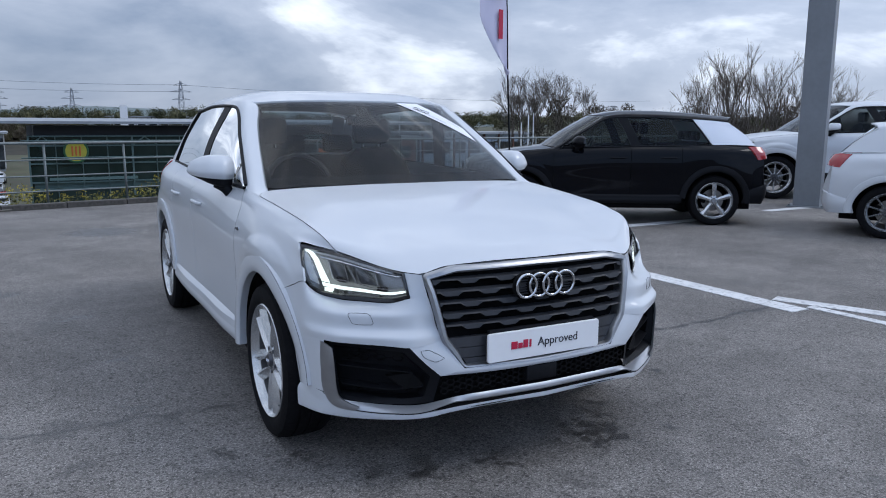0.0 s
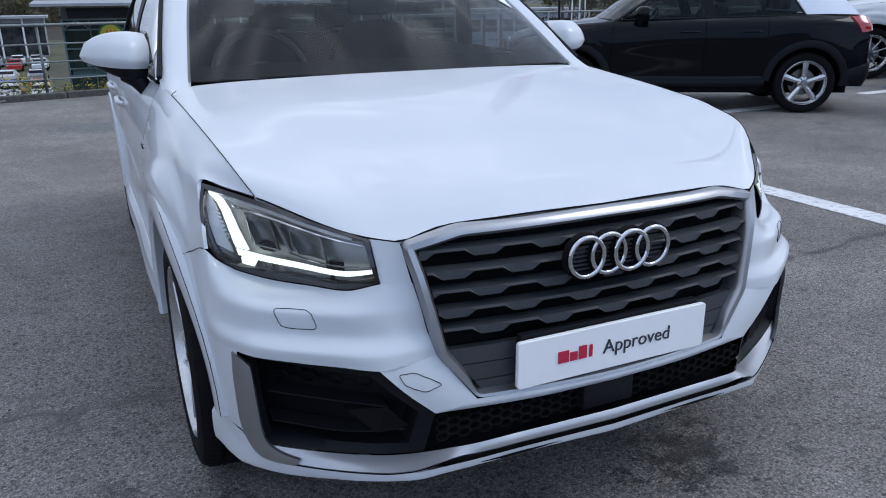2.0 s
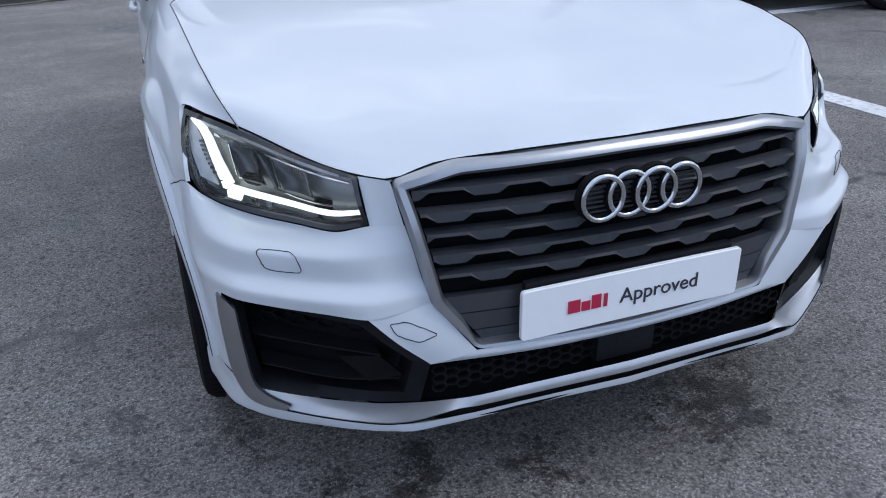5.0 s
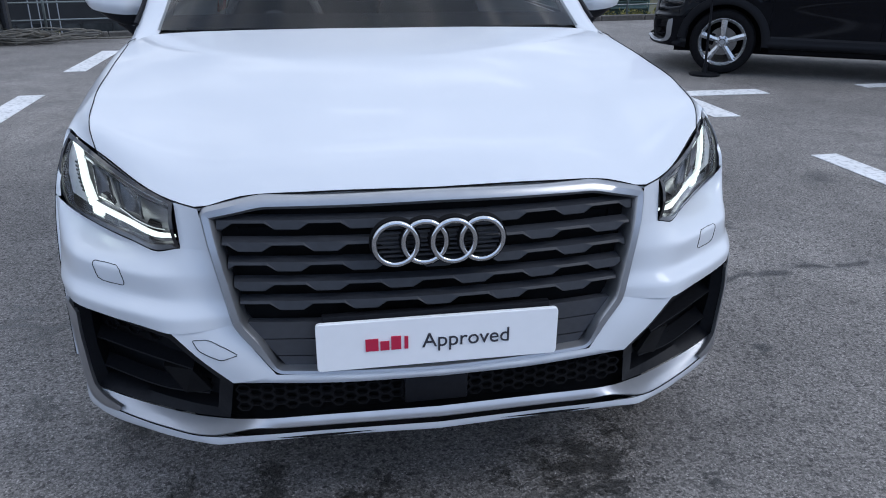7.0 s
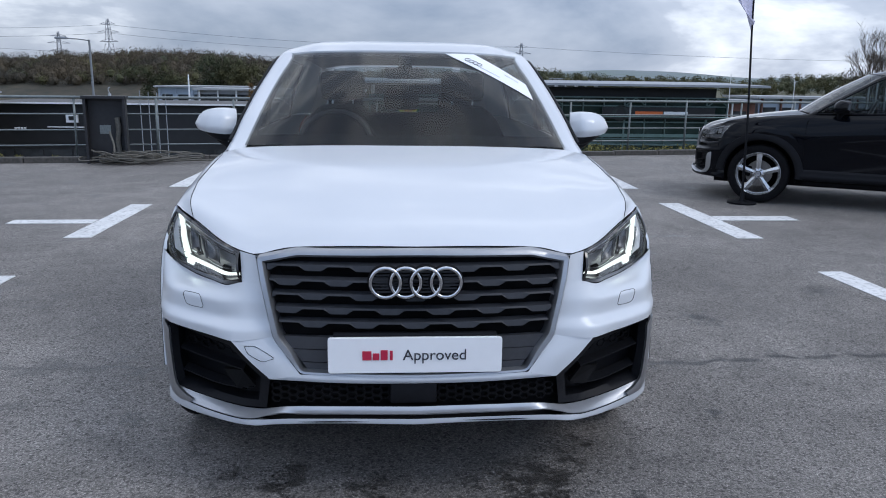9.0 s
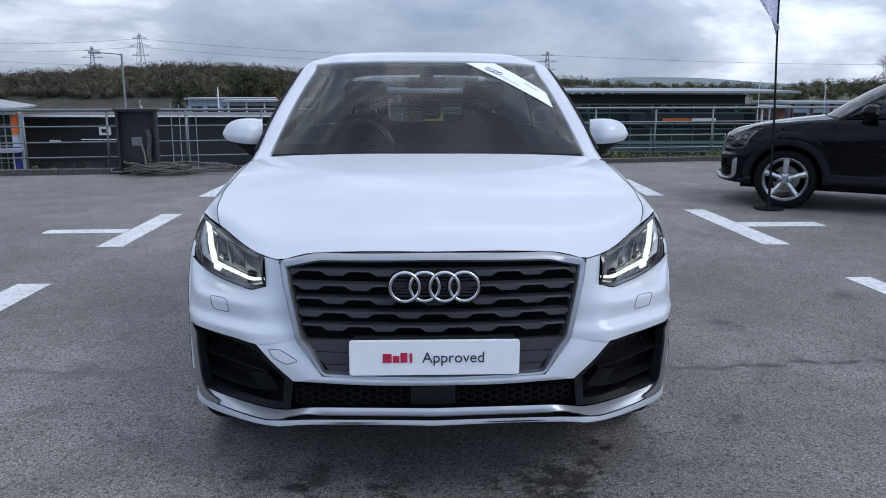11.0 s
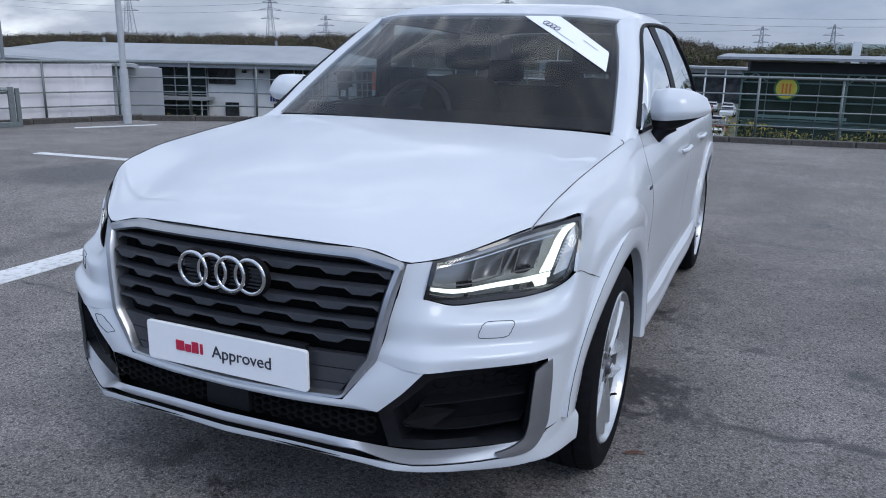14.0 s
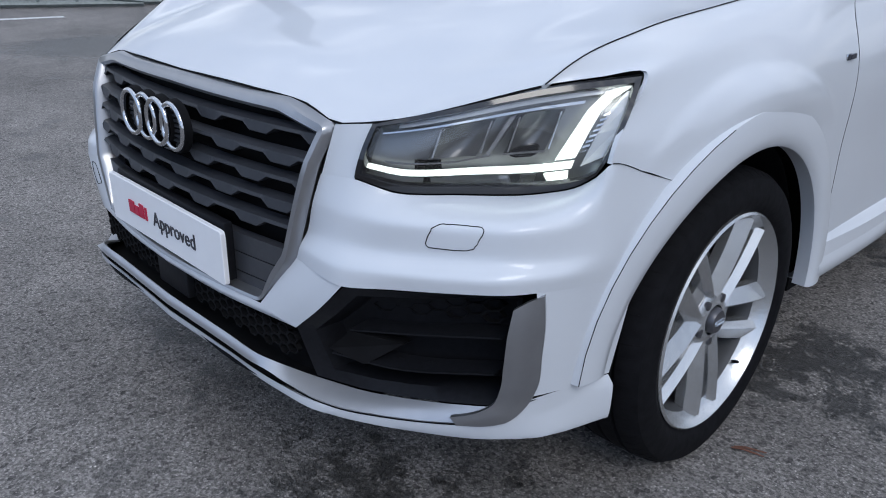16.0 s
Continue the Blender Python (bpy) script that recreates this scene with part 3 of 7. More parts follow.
def build_car(name, label, paint, flare, sill, blade, wheel, lit, rhd=True, trim=None):
    car = tagged(new(name), label, "car")
    trim = trim or paint
    pane, screen_glass = (SIDEGLASS, GLASS) if lit else (DARKPANE, DARKPANE)
    # bonnet
    hood = loft([
        [(0, 0.078, 0.830), (0.25, 0.090, 0.829), (0.40, 0.112, 0.818), (0.478, 0.112, 0.800), (0.535, 0.150, 0.806), (0.714, 0.345, 0.867)],
        [(0, 0.120, 0.860), (0.25, 0.132, 0.857), (0.40, 0.158, 0.846), (0.482, 0.180, 0.838), (0.56, 0.222, 0.846), (0.731, 0.390, 0.899)],
        [(0, 0.300, 0.915), (0.25, 0.312, 0.911), (0.42, 0.340, 0.903), (0.54, 0.370, 0.895), (0.64, 0.430, 0.912), (0.752, 0.545, 0.942)],
        [(0, 0.650, 0.985), (0.28, 0.655, 0.981), (0.48, 0.680, 0.973), (0.60, 0.700, 0.966), (0.70, 0.730, 0.968), (0.765, 0.790, 0.973)],
        [(0, 1.100, 1.046), (0.28, 1.120, 1.044), (0.48, 1.155, 1.038), (0.62, 1.200, 1.030), (0.735, 1.235, 1.018), (0.779, 1.145, 1.005)],
    ], 26, 30, 0.9)
    part("bonnet", slab(full_width(hood), (0, 0.002, -0.010)), paint, car, "smooth painted bonnet")
    # front wing
    wing = loft([
        [(0.717, 0.348, 0.868), (0.734, 0.392, 0.899), (0.755, 0.547, 0.942), (0.768, 0.79, 0.973), (0.782, 1.14, 1.004), (0.794, 1.37, 1.022)],
        [(0.767, 0.422, 0.879), (0.779, 0.50, 0.910), (0.792, 0.65, 0.935), (0.804, 0.825, 0.955), (0.813, 1.10, 0.983), (0.818, 1.325, 0.993)],
        [(0.811, 0.493, 0.885), (0.820, 0.65, 0.908), (0.830, 0.85, 0.930), (0.836, 1.06, 0.950), (0.839, 1.275, 0.956)],
        [(0.824, 0.425, 0.812), (0.843, 0.61, 0.846), (0.866, 0.84, 0.868), (0.876, 1.06, 0.868), (0.877, 1.258, 0.852)],
        [(0.829, 0.398, 0.778), (0.857, 0.57, 0.790), (0.879, 0.74, 0.832), (0.887, 0.86, 0.840), (0.887, 1.00, 0.815), (0.886, 1.09, 0.770), (0.884, 1.18, 0.700), (0.881, 1.258, 0.62)],
        [(0.829, 0.390, 0.753), (0.850, 0.470, 0.729), (0.868, 0.547, 0.702), (0.888, 0.72, 0.757), (0.893, 0.84, 0.768), (0.891, 1.02, 0.715), (0.886, 1.16, 0.590), (0.881, 1.235, 0.44), (0.878, 1.25, 0.35), (0.880, 1.268, 0.335)],
    ], 90, 44)
    reach = np.hypot(wing[..., 1] - FRONT_HUB, wing[..., 2] - 0.33)
    swell = np.clip((0.549 - reach) / 0.022, 0, 1)
    wing[..., 0] += 0.006 * swell * swell * (3 - 2 * swell) * np.clip((wing[..., 2] - 0.72) / 0.07, 0, 1)
    both("front_wing", slab(wing, (-0.008, 0, 0), True), paint, car, "painted front wing")
    both("panel_gap", tube(np.concatenate([wing[0][wing[0][:, 1] < 1.125] + (0.001, 0, 0.0005), [(0.786, 1.140, 1.0065), (0.780, 1.158, 1.0110), (0.768, 1.176, 1.0150)]]), 0.0011, 6), UNDER, car, "dark shut line between bonnet and wing")
    part("panel_gap", tube(full_width(hood)[0] + (0, -0.001, -0.002), 0.0020, 6), UNDER, car, "dark shut line along the bonnet edge")
    both("panel_gap", tube(wing[:, -1] + (-0.0004, 0.002, 0), 0.0008, 6), UNDER, car, "dark shut line before the door")
    # doors and rear quarter
    belt = [(0.794, 1.38, 1.022), (0.806, 2.0, 1.038), (0.800, 2.8, 1.055), (0.772, 3.5, 1.068), (0.69, 4.00, 1.050)]
    shoulder = [(0.839, 1.27, 0.956), (0.866, 2.0, 0.968), (0.872, 2.8, 0.978), (0.858, 3.5, 0.990), (0.75, 4.04, 0.970)]
    wide = [(0.877, 1.255, 0.852), (0.888, 2.0, 0.865), (0.892, 2.8, 0.868), (0.890, 3.4, 0.868), (0.80, 4.06, 0.850)]
    low = [(0.881, 1.255, 0.62), (0.876, 2.0, 0.62), (0.880, 2.8, 0.62), (0.882, 3.4, 0.62), (0.81, 4.07, 0.62)]
    foot = [(0.880, 1.262, 0.385), (0.872, 2.0, 0.385), (0.876, 2.8, 0.385), (0.88, 3.4, 0.385), (0.80, 4.05, 0.385)]

    def between(row, y0, y1, n=9):
        p = curve_points(row, 200)
        ys = np.linspace(y0, y1, n)
        return [(float(np.interp(y, p[:, 1], p[:, 0])), float(y), float(np.interp(y, p[:, 1], p[:, 2]))) for y in ys]

    for nm, y0, y1 in (("front_door", 1.40, 2.285), ("rear_door", 2.29, 2.955)):
        fwd = (0.015, 0.121, 0.138, 0.138, 0.132) if y0 < 2 else (0, 0, 0, 0, 0)
        aft = (0, 0, 0, 0, 0) if y0 < 2 else (0, 0, 0, 0.012, 0.02)
        rows = [between(r_, y0 - a_, y1 + b_) for r_, a_, b_ in zip((belt, shoulder, wide, low, foot), fwd, aft)]
        doors = both(nm, slab(loft(rows, 20, 22), (-0.012, 0, 0), True), paint, car, "closed painted door")
        hy = y1 - 0.17
        for d, s in zip(doors, (1, -1)):
            grip = [(0.884, hy - 0.11, 0.905), (0.899, hy - 0.08, 0.907), (0.903, hy, 0.908), (0.899, hy + 0.08, 0.908), (0.884, hy + 0.11, 0.906)]
            g = moved(tube(curve_points(grip, 14), np.interp(np.linspace(0, 1, 14), [0, 0.2, 0.8, 1], [0.007, 0.011, 0.011, 0.007]), 10), Matrix.Translation((0, 0, -0.012)))
            part("door_handle", g if s > 0 else mirrored(g), paint, d, "body-coloured pull handle")
    quarter = loft([
        between(belt, 2.96, 3.99, 8), between(shoulder, 2.96, 4.03, 8), between(wide, 2.96, 4.05, 8),
        [(0.882, 2.96, 0.640), (0.887, 3.05, 0.740), (0.890, 3.20, 0.800), (0.891, 3.41, 0.822), (0.884, 3.62, 0.800), (0.862, 3.80, 0.740), (0.838, 3.93, 0.700), (0.806, 4.05, 0.660)],
        [(0.876, 2.965, 0.40), (0.878, 2.985, 0.50), (0.880, 3.08, 0.615), (0.884, 3.20, 0.715), (0.886, 3.41, 0.766), (0.880, 3.62, 0.715), (0.865, 3.76, 0.60), (0.845, 3.84, 0.46), (0.80, 4.05, 0.46)],
    ], 36, 18)
    both("rear_quarter", slab(quarter, (-0.008, 0, 0), True), paint, car, "painted rear quarter panel")
    # flares and sills
    both("wheel_flare", slab(arch_sheet(FRONT_HUB, 0.892, 0.056, 0.004), (-0.004, 0, 0), False), flare, car, "front wheel arch flare")
    both("wheel_flare", slab(arch_sheet(REAR_HUB, 0.894, 0.006, 0.045), (-0.004, 0, 0), False), flare, car, "rear wheel arch flare")
    ledge = loft([
        [(0.868, 1.235, 0.432), (0.872, 1.5, 0.420), (0.866, 2.0, 0.415), (0.870, 2.7, 0.415), (0.870, 2.97, 0.425)],
        [(0.888, 1.238, 0.402), (0.896, 1.5, 0.392), (0.893, 2.0, 0.388), (0.895, 2.7, 0.388), (0.886, 2.97, 0.395)],
    ], 24, 3)
    face = loft([
        [(0.888, 1.238, 0.402), (0.896, 1.5, 0.392), (0.893, 2.0, 0.388), (0.895, 2.7, 0.388), (0.886, 2.97, 0.395)],
        [(0.893, 1.240, 0.365), (0.899, 1.5, 0.360), (0.896, 2.0, 0.358), (0.898, 2.7, 0.358), (0.888, 2.97, 0.362)],
    ], 24, 3)
    under_ = loft([
        [(0.893, 1.240, 0.365), (0.899, 1.5, 0.360), (0.896, 2.0, 0.358), (0.898, 2.7, 0.358), (0.888, 2.97, 0.362)],
        [(0.899, 1.241, 0.340), (0.904, 1.5, 0.338), (0.901, 2.0, 0.338), (0.901, 2.7, 0.338), (0.892, 2.97, 0.342)],
        [(0.888, 1.242, 0.304), (0.892, 1.5, 0.300), (0.889, 2.0, 0.300), (0.889, 2.7, 0.300), (0.880, 2.97, 0.304)],
        [(0.82, 1.25, 0.292), (0.82, 1.5, 0.286), (0.82, 2.0, 0.286), (0.82, 2.7, 0.286), (0.82, 2.96, 0.292)],
    ], 24, 14)
    both("side_skirt", joined(*[slab(q, (-0.006, 0, 0.002), True) for q in (ledge, face, under_)]), sill, car, "side skirt below the doors")
    # bumper
    cheek = loft([
        [(0.462, 0.086, 0.713), (0.522, 0.109, 0.713), (0.575, 0.151, 0.693), (0.64, 0.235, 0.687), (0.72, 0.331, 0.687), (0.775, 0.377, 0.703), (0.808, 0.386, 0.728), (0.827, 0.389, 0.751), (0.848, 0.470, 0.727), (0.866, 0.545, 0.700)],
        [(0.450, 0.074, 0.660), (0.52, 0.086, 0.662), (0.60, 0.118, 0.657), (0.69, 0.182, 0.655), (0.772, 0.252, 0.657), (0.836, 0.378, 0.662), (0.864, 0.512, 0.657)],
        [(0.438, 0.068, 0.605), (0.52, 0.074, 0.606), (0.60, 0.113, 0.604), (0.69, 0.173, 0.603), (0.776, 0.244, 0.604), (0.838, 0.360, 0.606), (0.860, 0.480, 0.603)],
        [(0.431, 0.054, 0.578), (0.545, 0.057, 0.577), (0.62, 0.094, 0.579), (0.70, 0.148, 0.580), (0.778, 0.216, 0.581), (0.828, 0.309, 0.581), (0.858, 0.464, 0.577)],
        [(0.426, 0.051, 0.556), (0.553, 0.054, 0.546), (0.62, 0.095, 0.551), (0.70, 0.150, 0.555), (0.778, 0.218, 0.557), (0.826, 0.310, 0.557), (0.857, 0.462, 0.552)],
    ], 48, 30, 0.8, 0.75)
    bridge = loft([[(0.480, 0.106, 0.797), (0.531, 0.143, 0.802)], [(0.463, 0.087, 0.712), (0.523, 0.110, 0.712)]], 6, 8)
    seam = cheek[-1][cheek[-1][:, 0] > 0.800]
    seam = seam[np.linspace(0, len(seam) - 1, 5).astype(int)]
    cheek_low = loft([
        [tuple(q) for q in seam],
        [(0.808, 0.264, 0.46), (0.823, 0.314, 0.46), (0.835, 0.360, 0.459), (0.843, 0.404, 0.457), (0.849, 0.450, 0.455)],
        [(0.803, 0.262, 0.360), (0.817, 0.308, 0.358), (0.827, 0.350, 0.356), (0.834, 0.394, 0.353), (0.839, 0.437, 0.350)],
    ], 14, 12)
    corner = loft([[(0.426, 0.051, 0.557), (0.49, 0.051, 0.552), (0.553, 0.054, 0.546)], [(0.390, 0.033, 0.508), (0.445, 0.034, 0.496), (0.502, 0.043, 0.489)], [(0.346, 0.018, 0.450), (0.392, 0.022, 0.439), (0.438, 0.033, 0.430)]], 8, 8)
    strip = loft([[(0, -0.004, 0.447), (0.2, 0.005, 0.448), (0.346, 0.018, 0.450)], [(0, -0.008, 0.437), (0.2, 0.001, 0.437), (0.392, 0.022, 0.439)], [(0, 0.000, 0.424), (0.2, 0.008, 0.424), (0.438, 0.033, 0.430)]], 16, 6)
    white = joined(*[q for s in (cheek, bridge, cheek_low, corner, strip) for q in (sheet(s), mirrored(sheet(s)))])
    bumper = part("front_bumper", white, paint, car, "painted front bumper")
    both("panel_gap", tube(cheek[0][cheek[0][:, 0] > 0.826] + (0.0006, -0.0005, 0.0003), 0.0009, 6), UNDER, car, "dark shut line between bumper and wing")
    fl_ = arch_sheet(FRONT_HUB, 0.892, 0.056, 0.004)
    both("panel_gap", tube(fl_[2][29::2] + (0.0006, -0.001, 0), 0.0008, 6), UNDER, car, "thin joint round the wheel flare")
    # flush covers in the bumper
    dense = np.stack([curve_points(cheek[:, k], 160) for k in range(cheek.shape[1])], 1)
    dense = np.stack([curve_points(dense[k], 240) for k in range(dense.shape[0])], 0).reshape(-1, 3)

    def on_cheek(x, z):
        return dense[np.argmin((dense[:, 0] - x) ** 2 + (dense[:, 2] - z) ** 2)]

    loop = rounded_loop([(0.650, 0.620), (0.716, 0.620), (0.729, 0.660), (0.662, 0.661)], 0.013, 5, 0.010)
    line = np.array([on_cheek(x, z) for x, z in loop]) + (0.0002, -0.0006, 0)
    for s in (1, -1):
        part("cover_joint", tube(line * (s, 1, 1), 0.0008, 6, True), UNDER, bumper)
    loop = rounded_loop([(0.420, 0.496), (0.460, 0.484), (0.502, 0.506), (0.515, 0.532), (0.478, 0.530)], 0.010, 3, 0.012)
    cflat = np.stack([curve_points(corner[:, k], 80) for k in range(corner.shape[1])], 1)
    cflat = np.stack([curve_points(cflat[k], 80) for k in range(cflat.shape[0])], 0).reshape(-1, 3)
    part("tow_cover_joint", mirrored(tube([tuple(cflat[np.argmin((cflat[:, 0] - x) ** 2 + (cflat[:, 2] - z) ** 2)] + (0, -0.0006, 0)) for x, z in loop], 0.0008, 6, True)), UNDER, bumper)
    # lip
    top = [(0, -0.014, 0.316), (0.25, -0.008, 0.319), (0.38, -0.004, 0.319), (0.43, 0.006, 0.314), (0.481, 0.024, 0.304), (0.527, 0.053, 0.292), (0.60, 0.098, 0.289), (0.68, 0.149, 0.294), (0.73, 0.182, 0.300), (0.790, 0.248, 0.314), (0.848, 0.440, 0.332)]
    foot_ = [(0, -0.012, 0.297), (0.25, -0.006, 0.302), (0.38, -0.002, 0.301), (0.43, 0.007, 0.296), (0.481, 0.024, 0.285), (0.527, 0.055, 0.275), (0.60, 0.102, 0.269), (0.68, 0.156, 0.268), (0.735, 0.195, 0.270), (0.805, 0.275, 0.270), (0.846, 0.438, 0.258)]
    behind = [(0, -0.007, 0.308), (0.25, -0.001, 0.311), (0.38, 0.003, 0.310), (0.43, 0.014, 0.306), (0.481, 0.036, 0.302), (0.527, 0.075, 0.291), (0.595, 0.122, 0.290), (0.67, 0.172, 0.295), (0.722, 0.207, 0.302), (0.798, 0.258, 0.352), (0.838, 0.437, 0.349)]
    below = [(0, 0.06, 0.293), (0.25, 0.065, 0.297), (0.38, 0.068, 0.297), (0.43, 0.075, 0.292), (0.47, 0.092, 0.283), (0.51, 0.117, 0.273), (0.575, 0.162, 0.268), (0.65, 0.212, 0.267), (0.705, 0.255, 0.268), (0.77, 0.325, 0.263), (0.80, 0.432, 0.256)]
    lip = loft([behind, top, foot_, below], 70, 16, 0.85, 0.3)
    part("front_lip", sheet(full_width(lip)), trim, car, "lower front spoiler lip")
    both("panel_gap", tube(curve_points([(0.800, 0.258, 0.350), (0.822, 0.340, 0.357), (0.838, 0.437, 0.350)], 12) + (0.0012, -0.0006, 0.001), 0.0009, 6), UNDER, car, "thin joint above the lip")
    edge_low = [(0.775, 0.222, 0.317), (0.73, 0.184, 0.306), (0.68, 0.150, 0.299), (0.60, 0.099, 0.2945), (0.527, 0.054, 0.297), (0.481, 0.025, 0.310), (0.454, 0.009, 0.323), (0.428, -0.003, 0.334), (0.40, -0.010, 0.341), (0.356, -0.014, 0.340), (0.25, -0.014, 0.337), (0, -0.018, 0.333)]
    edge_up = [(0.770, 0.228, 0.338), (0.73, 0.205, 0.331), (0.68, 0.179, 0.323), (0.60, 0.141, 0.313), (0.527, 0.107, 0.309), (0.481, 0.083, 0.314), (0.45, 0.055, 0.327), (0.43, 0.036, 0.337), (0.41, 0.018, 0.347), (0.376, -0.002, 0.357), (0.25, -0.007, 0.357), (0, -0.011, 0.354)]
    shelf = loft([edge_low, [tuple((np.array(a) + b) / 2 + (0, -0.003, 0.001)) for a, b in zip(edge_low, np.array(edge_up))], edge_up], 64, 6, 0.9)[:, ::-1]
    part("bumper_blade", slab(full_width(shelf), (0, 0.006, -0.006)), SATIN, car, "matt silver blade along the lower bumper")
    both("panel_gap", tube(shelf[0][shelf[0][:, 0] > 0.44] + (0, -0.0012, -0.0026), 0.0013, 6), UNDER, car, "dark gap under the silver blade")
    # dark intake behind
    intake = loft([[(0, 0.085, 0.435), (0.45, 0.115, 0.435), (0.60, 0.21, 0.43)], [(0, 0.085, 0.312), (0.45, 0.115, 0.312), (0.60, 0.24, 0.312)], [(0, -0.004, 0.305), (0.40, 0.008, 0.306), (0.50, 0.060, 0.298)]], 10, 10)
    part("intake_back", slab(full_width(intake), (0, 0.02, 0)), UNDER, car, "dark lower air intake")
    part("intake_mesh", hexagons(-0.42, 0.42, 0.366, 0.420, 0.0125, lambda x, z: 0.020 + 0.10 * x * x), UNDER, car, "black honeycomb intake mesh", smooth=False)
    part("radar_cover", box(-0.075, 0.065, 0.006, 0.03, 0.358, 0.420, 0.004), PLASTIC, car, "flat black sensor cover")
    # outer air inlets
    loop = np.array([(0.438, 0.036, 0.429), (0.502, 0.046, 0.489), (0.553, 0.057, 0.543), (0.65, 0.118, 0.549), (0.74, 0.190, 0.554), (0.790, 0.238, 0.552), (0.784, 0.226, 0.44), (0.770, 0.228, 0.339), (0.680, 0.181, 0.325), (0.600, 0.144, 0.315), (0.527, 0.110, 0.311), (0.455, 0.062, 0.326)])
    loop = np.concatenate([np.linspace(a, b, 5)[:-1] for a, b in zip(loop, np.roll(loop, -1, 0))])
    mid = loop.mean(0)

    def inner(k, dy):
        q = mid + (loop - mid) * (k, 1, k)
        q[:, 1] = loop[:, 1] + dy
        return q

    inlets = both("air_inlet", rings([loop, inner(0.97, 0.003), inner(0.84, 0.020), inner(0.82, 0.075)], False, True), PLASTIC, car, "black corner air inlet")
    deep = lambda x, z: 0.100 + 0.68 * max(0, x - 0.5)
    meshes_ = [hexagons(0.56, 0.73, 0.485, 0.518, 0.013, deep), hexagons(0.53, 0.72, 0.372, 0.382, 0.012, deep)]
    for ob_, s in zip(inlets, (1, -1)):
        for pts in ([(0.526, 0.086, 0.443), (0.638, 0.158, 0.452), (0.752, 0.234, 0.464)], [(0.494, 0.070, 0.390), (0.587, 0.126, 0.377), (0.744, 0.228, 0.392)]):
            bar = loft([pts, [(x, y + 0.05, z + 0.006) for x, y, z in pts]], 12, 3)
            g = slab(bar, (0, 0, -0.0035))
            part("louvre", g if s > 0 else mirrored(g), PLASTIC, ob_)
        duct = np.array([[(0.488, 0.068, 0.396), (0.528, 0.086, 0.440)], [(0.549, 0.100, 0.376), (0.600, 0.150, 0.420)]])
        g = slab(duct, (0, 0.02, 0))
        part("duct", g if s > 0 else mirrored(g), UNDER, ob_)
        for gm in meshes_:
            part("inlet_mesh", gm if s > 0 else mirrored(gm), UNDER, ob_, smooth=False)
    tr = loft([[(0.783, 0.224, 0.530), (0.794, 0.238, 0.541), (0.813, 0.264, 0.554)], [(0.781, 0.216, 0.490), (0.795, 0.232, 0.496), (0.814, 0.270, 0.500)], [(0.777, 0.214, 0.43), (0.792, 0.230, 0.435), (0.812, 0.270, 0.44)], [(0.772, 0.212, 0.375), (0.786, 0.226, 0.372), (0.808, 0.268, 0.375)], [(0.766, 0.206, 0.352), (0.780, 0.222, 0.346), (0.798, 0.250, 0.338)], [(0.752, 0.194, 0.337), (0.766, 0.203, 0.327), (0.784, 0.226, 0.316)], [(0.735, 0.182, 0.326), (0.746, 0.188, 0.317), (0.758, 0.198, 0.306)], [(0.706, 0.162, 0.315), (0.710, 0.164, 0.309), (0.716, 0.168, 0.301)]], 8, 30)
    both("inlet_trim", slab(tr, (-0.004, 0.008, 0)), SILVER, car, "matt silver upright inlet trim")
    # grille
    half = np.array(GRILLE)
    poly = np.concatenate([half[::-1][:-1] * 1.0, half[:1], half[1:-1] * (-1, 1)])
    outer = rounded_loop(poly, 0.018, 4, 0.025)

    def ring3(d, dy):
        q = inset(outer, d)
        q = outer + (q - outer) * np.interp(outer[:, 1], [0.447, 0.50], [0.42, 1.0])[:, None]
        return np.array([(x, grille_y(x, z) + dy, z) for x, z in q])

    area = 0.5 * np.sum(outer[:, 0] * np.roll(outer[:, 1], -1) - np.roll(outer[:, 0], -1) * outer[:, 1])
    part("grille_frame", rings([ring3(-0.002, 0.012), ring3(0.0, -0.003), ring3(0.004, -0.009), ring3(0.017, -0.006), ring3(0.024, 0.004), ring3(0.027, 0.05)], area < 0), SILVER, car, "matt silver grille surround", sharp=40)
    grille = part("grille", rings([ring3(0.024, 0.05), ring3(0.06, 0.056)], area < 0, True), UNDER, car, "dark grille with stepped slats", smooth=False)
    for k in range(5):
        part("slat", slat_mesh(0.605 + 0.0412 * k, SLAT_PITCH / 2 * (k % 2)), SLAT, grille, smooth=False)
    for z0, z1 in ((0.452, 0.4805), (0.4830, 0.5205), (0.5230, 0.5610)):
        for s in (1, -1):
            x0 = 0.20
            a = np.array([[(s * (x0 + (grille_half_width(z) - x0) * q), grille_y(x0 + (grille_half_width(z) - x0) * q, z) + 0.016, z) for q in np.linspace(0, 1, 6)] for z in (z0, z1)])
            part("side_panel", slab(a, (0, 0.02, 0), s < 0), GREYPLASTIC, grille, smooth=False)
    part("plate_carrier", box(-0.245, 0.245, 0.010, 0.03, 0.462, 0.580, 0.003), PLASTIC, grille)
    # emblem
    emblem = new("emblem")
    emblem.parent = car
    emblem["label"] = "four interlocked chrome rings"
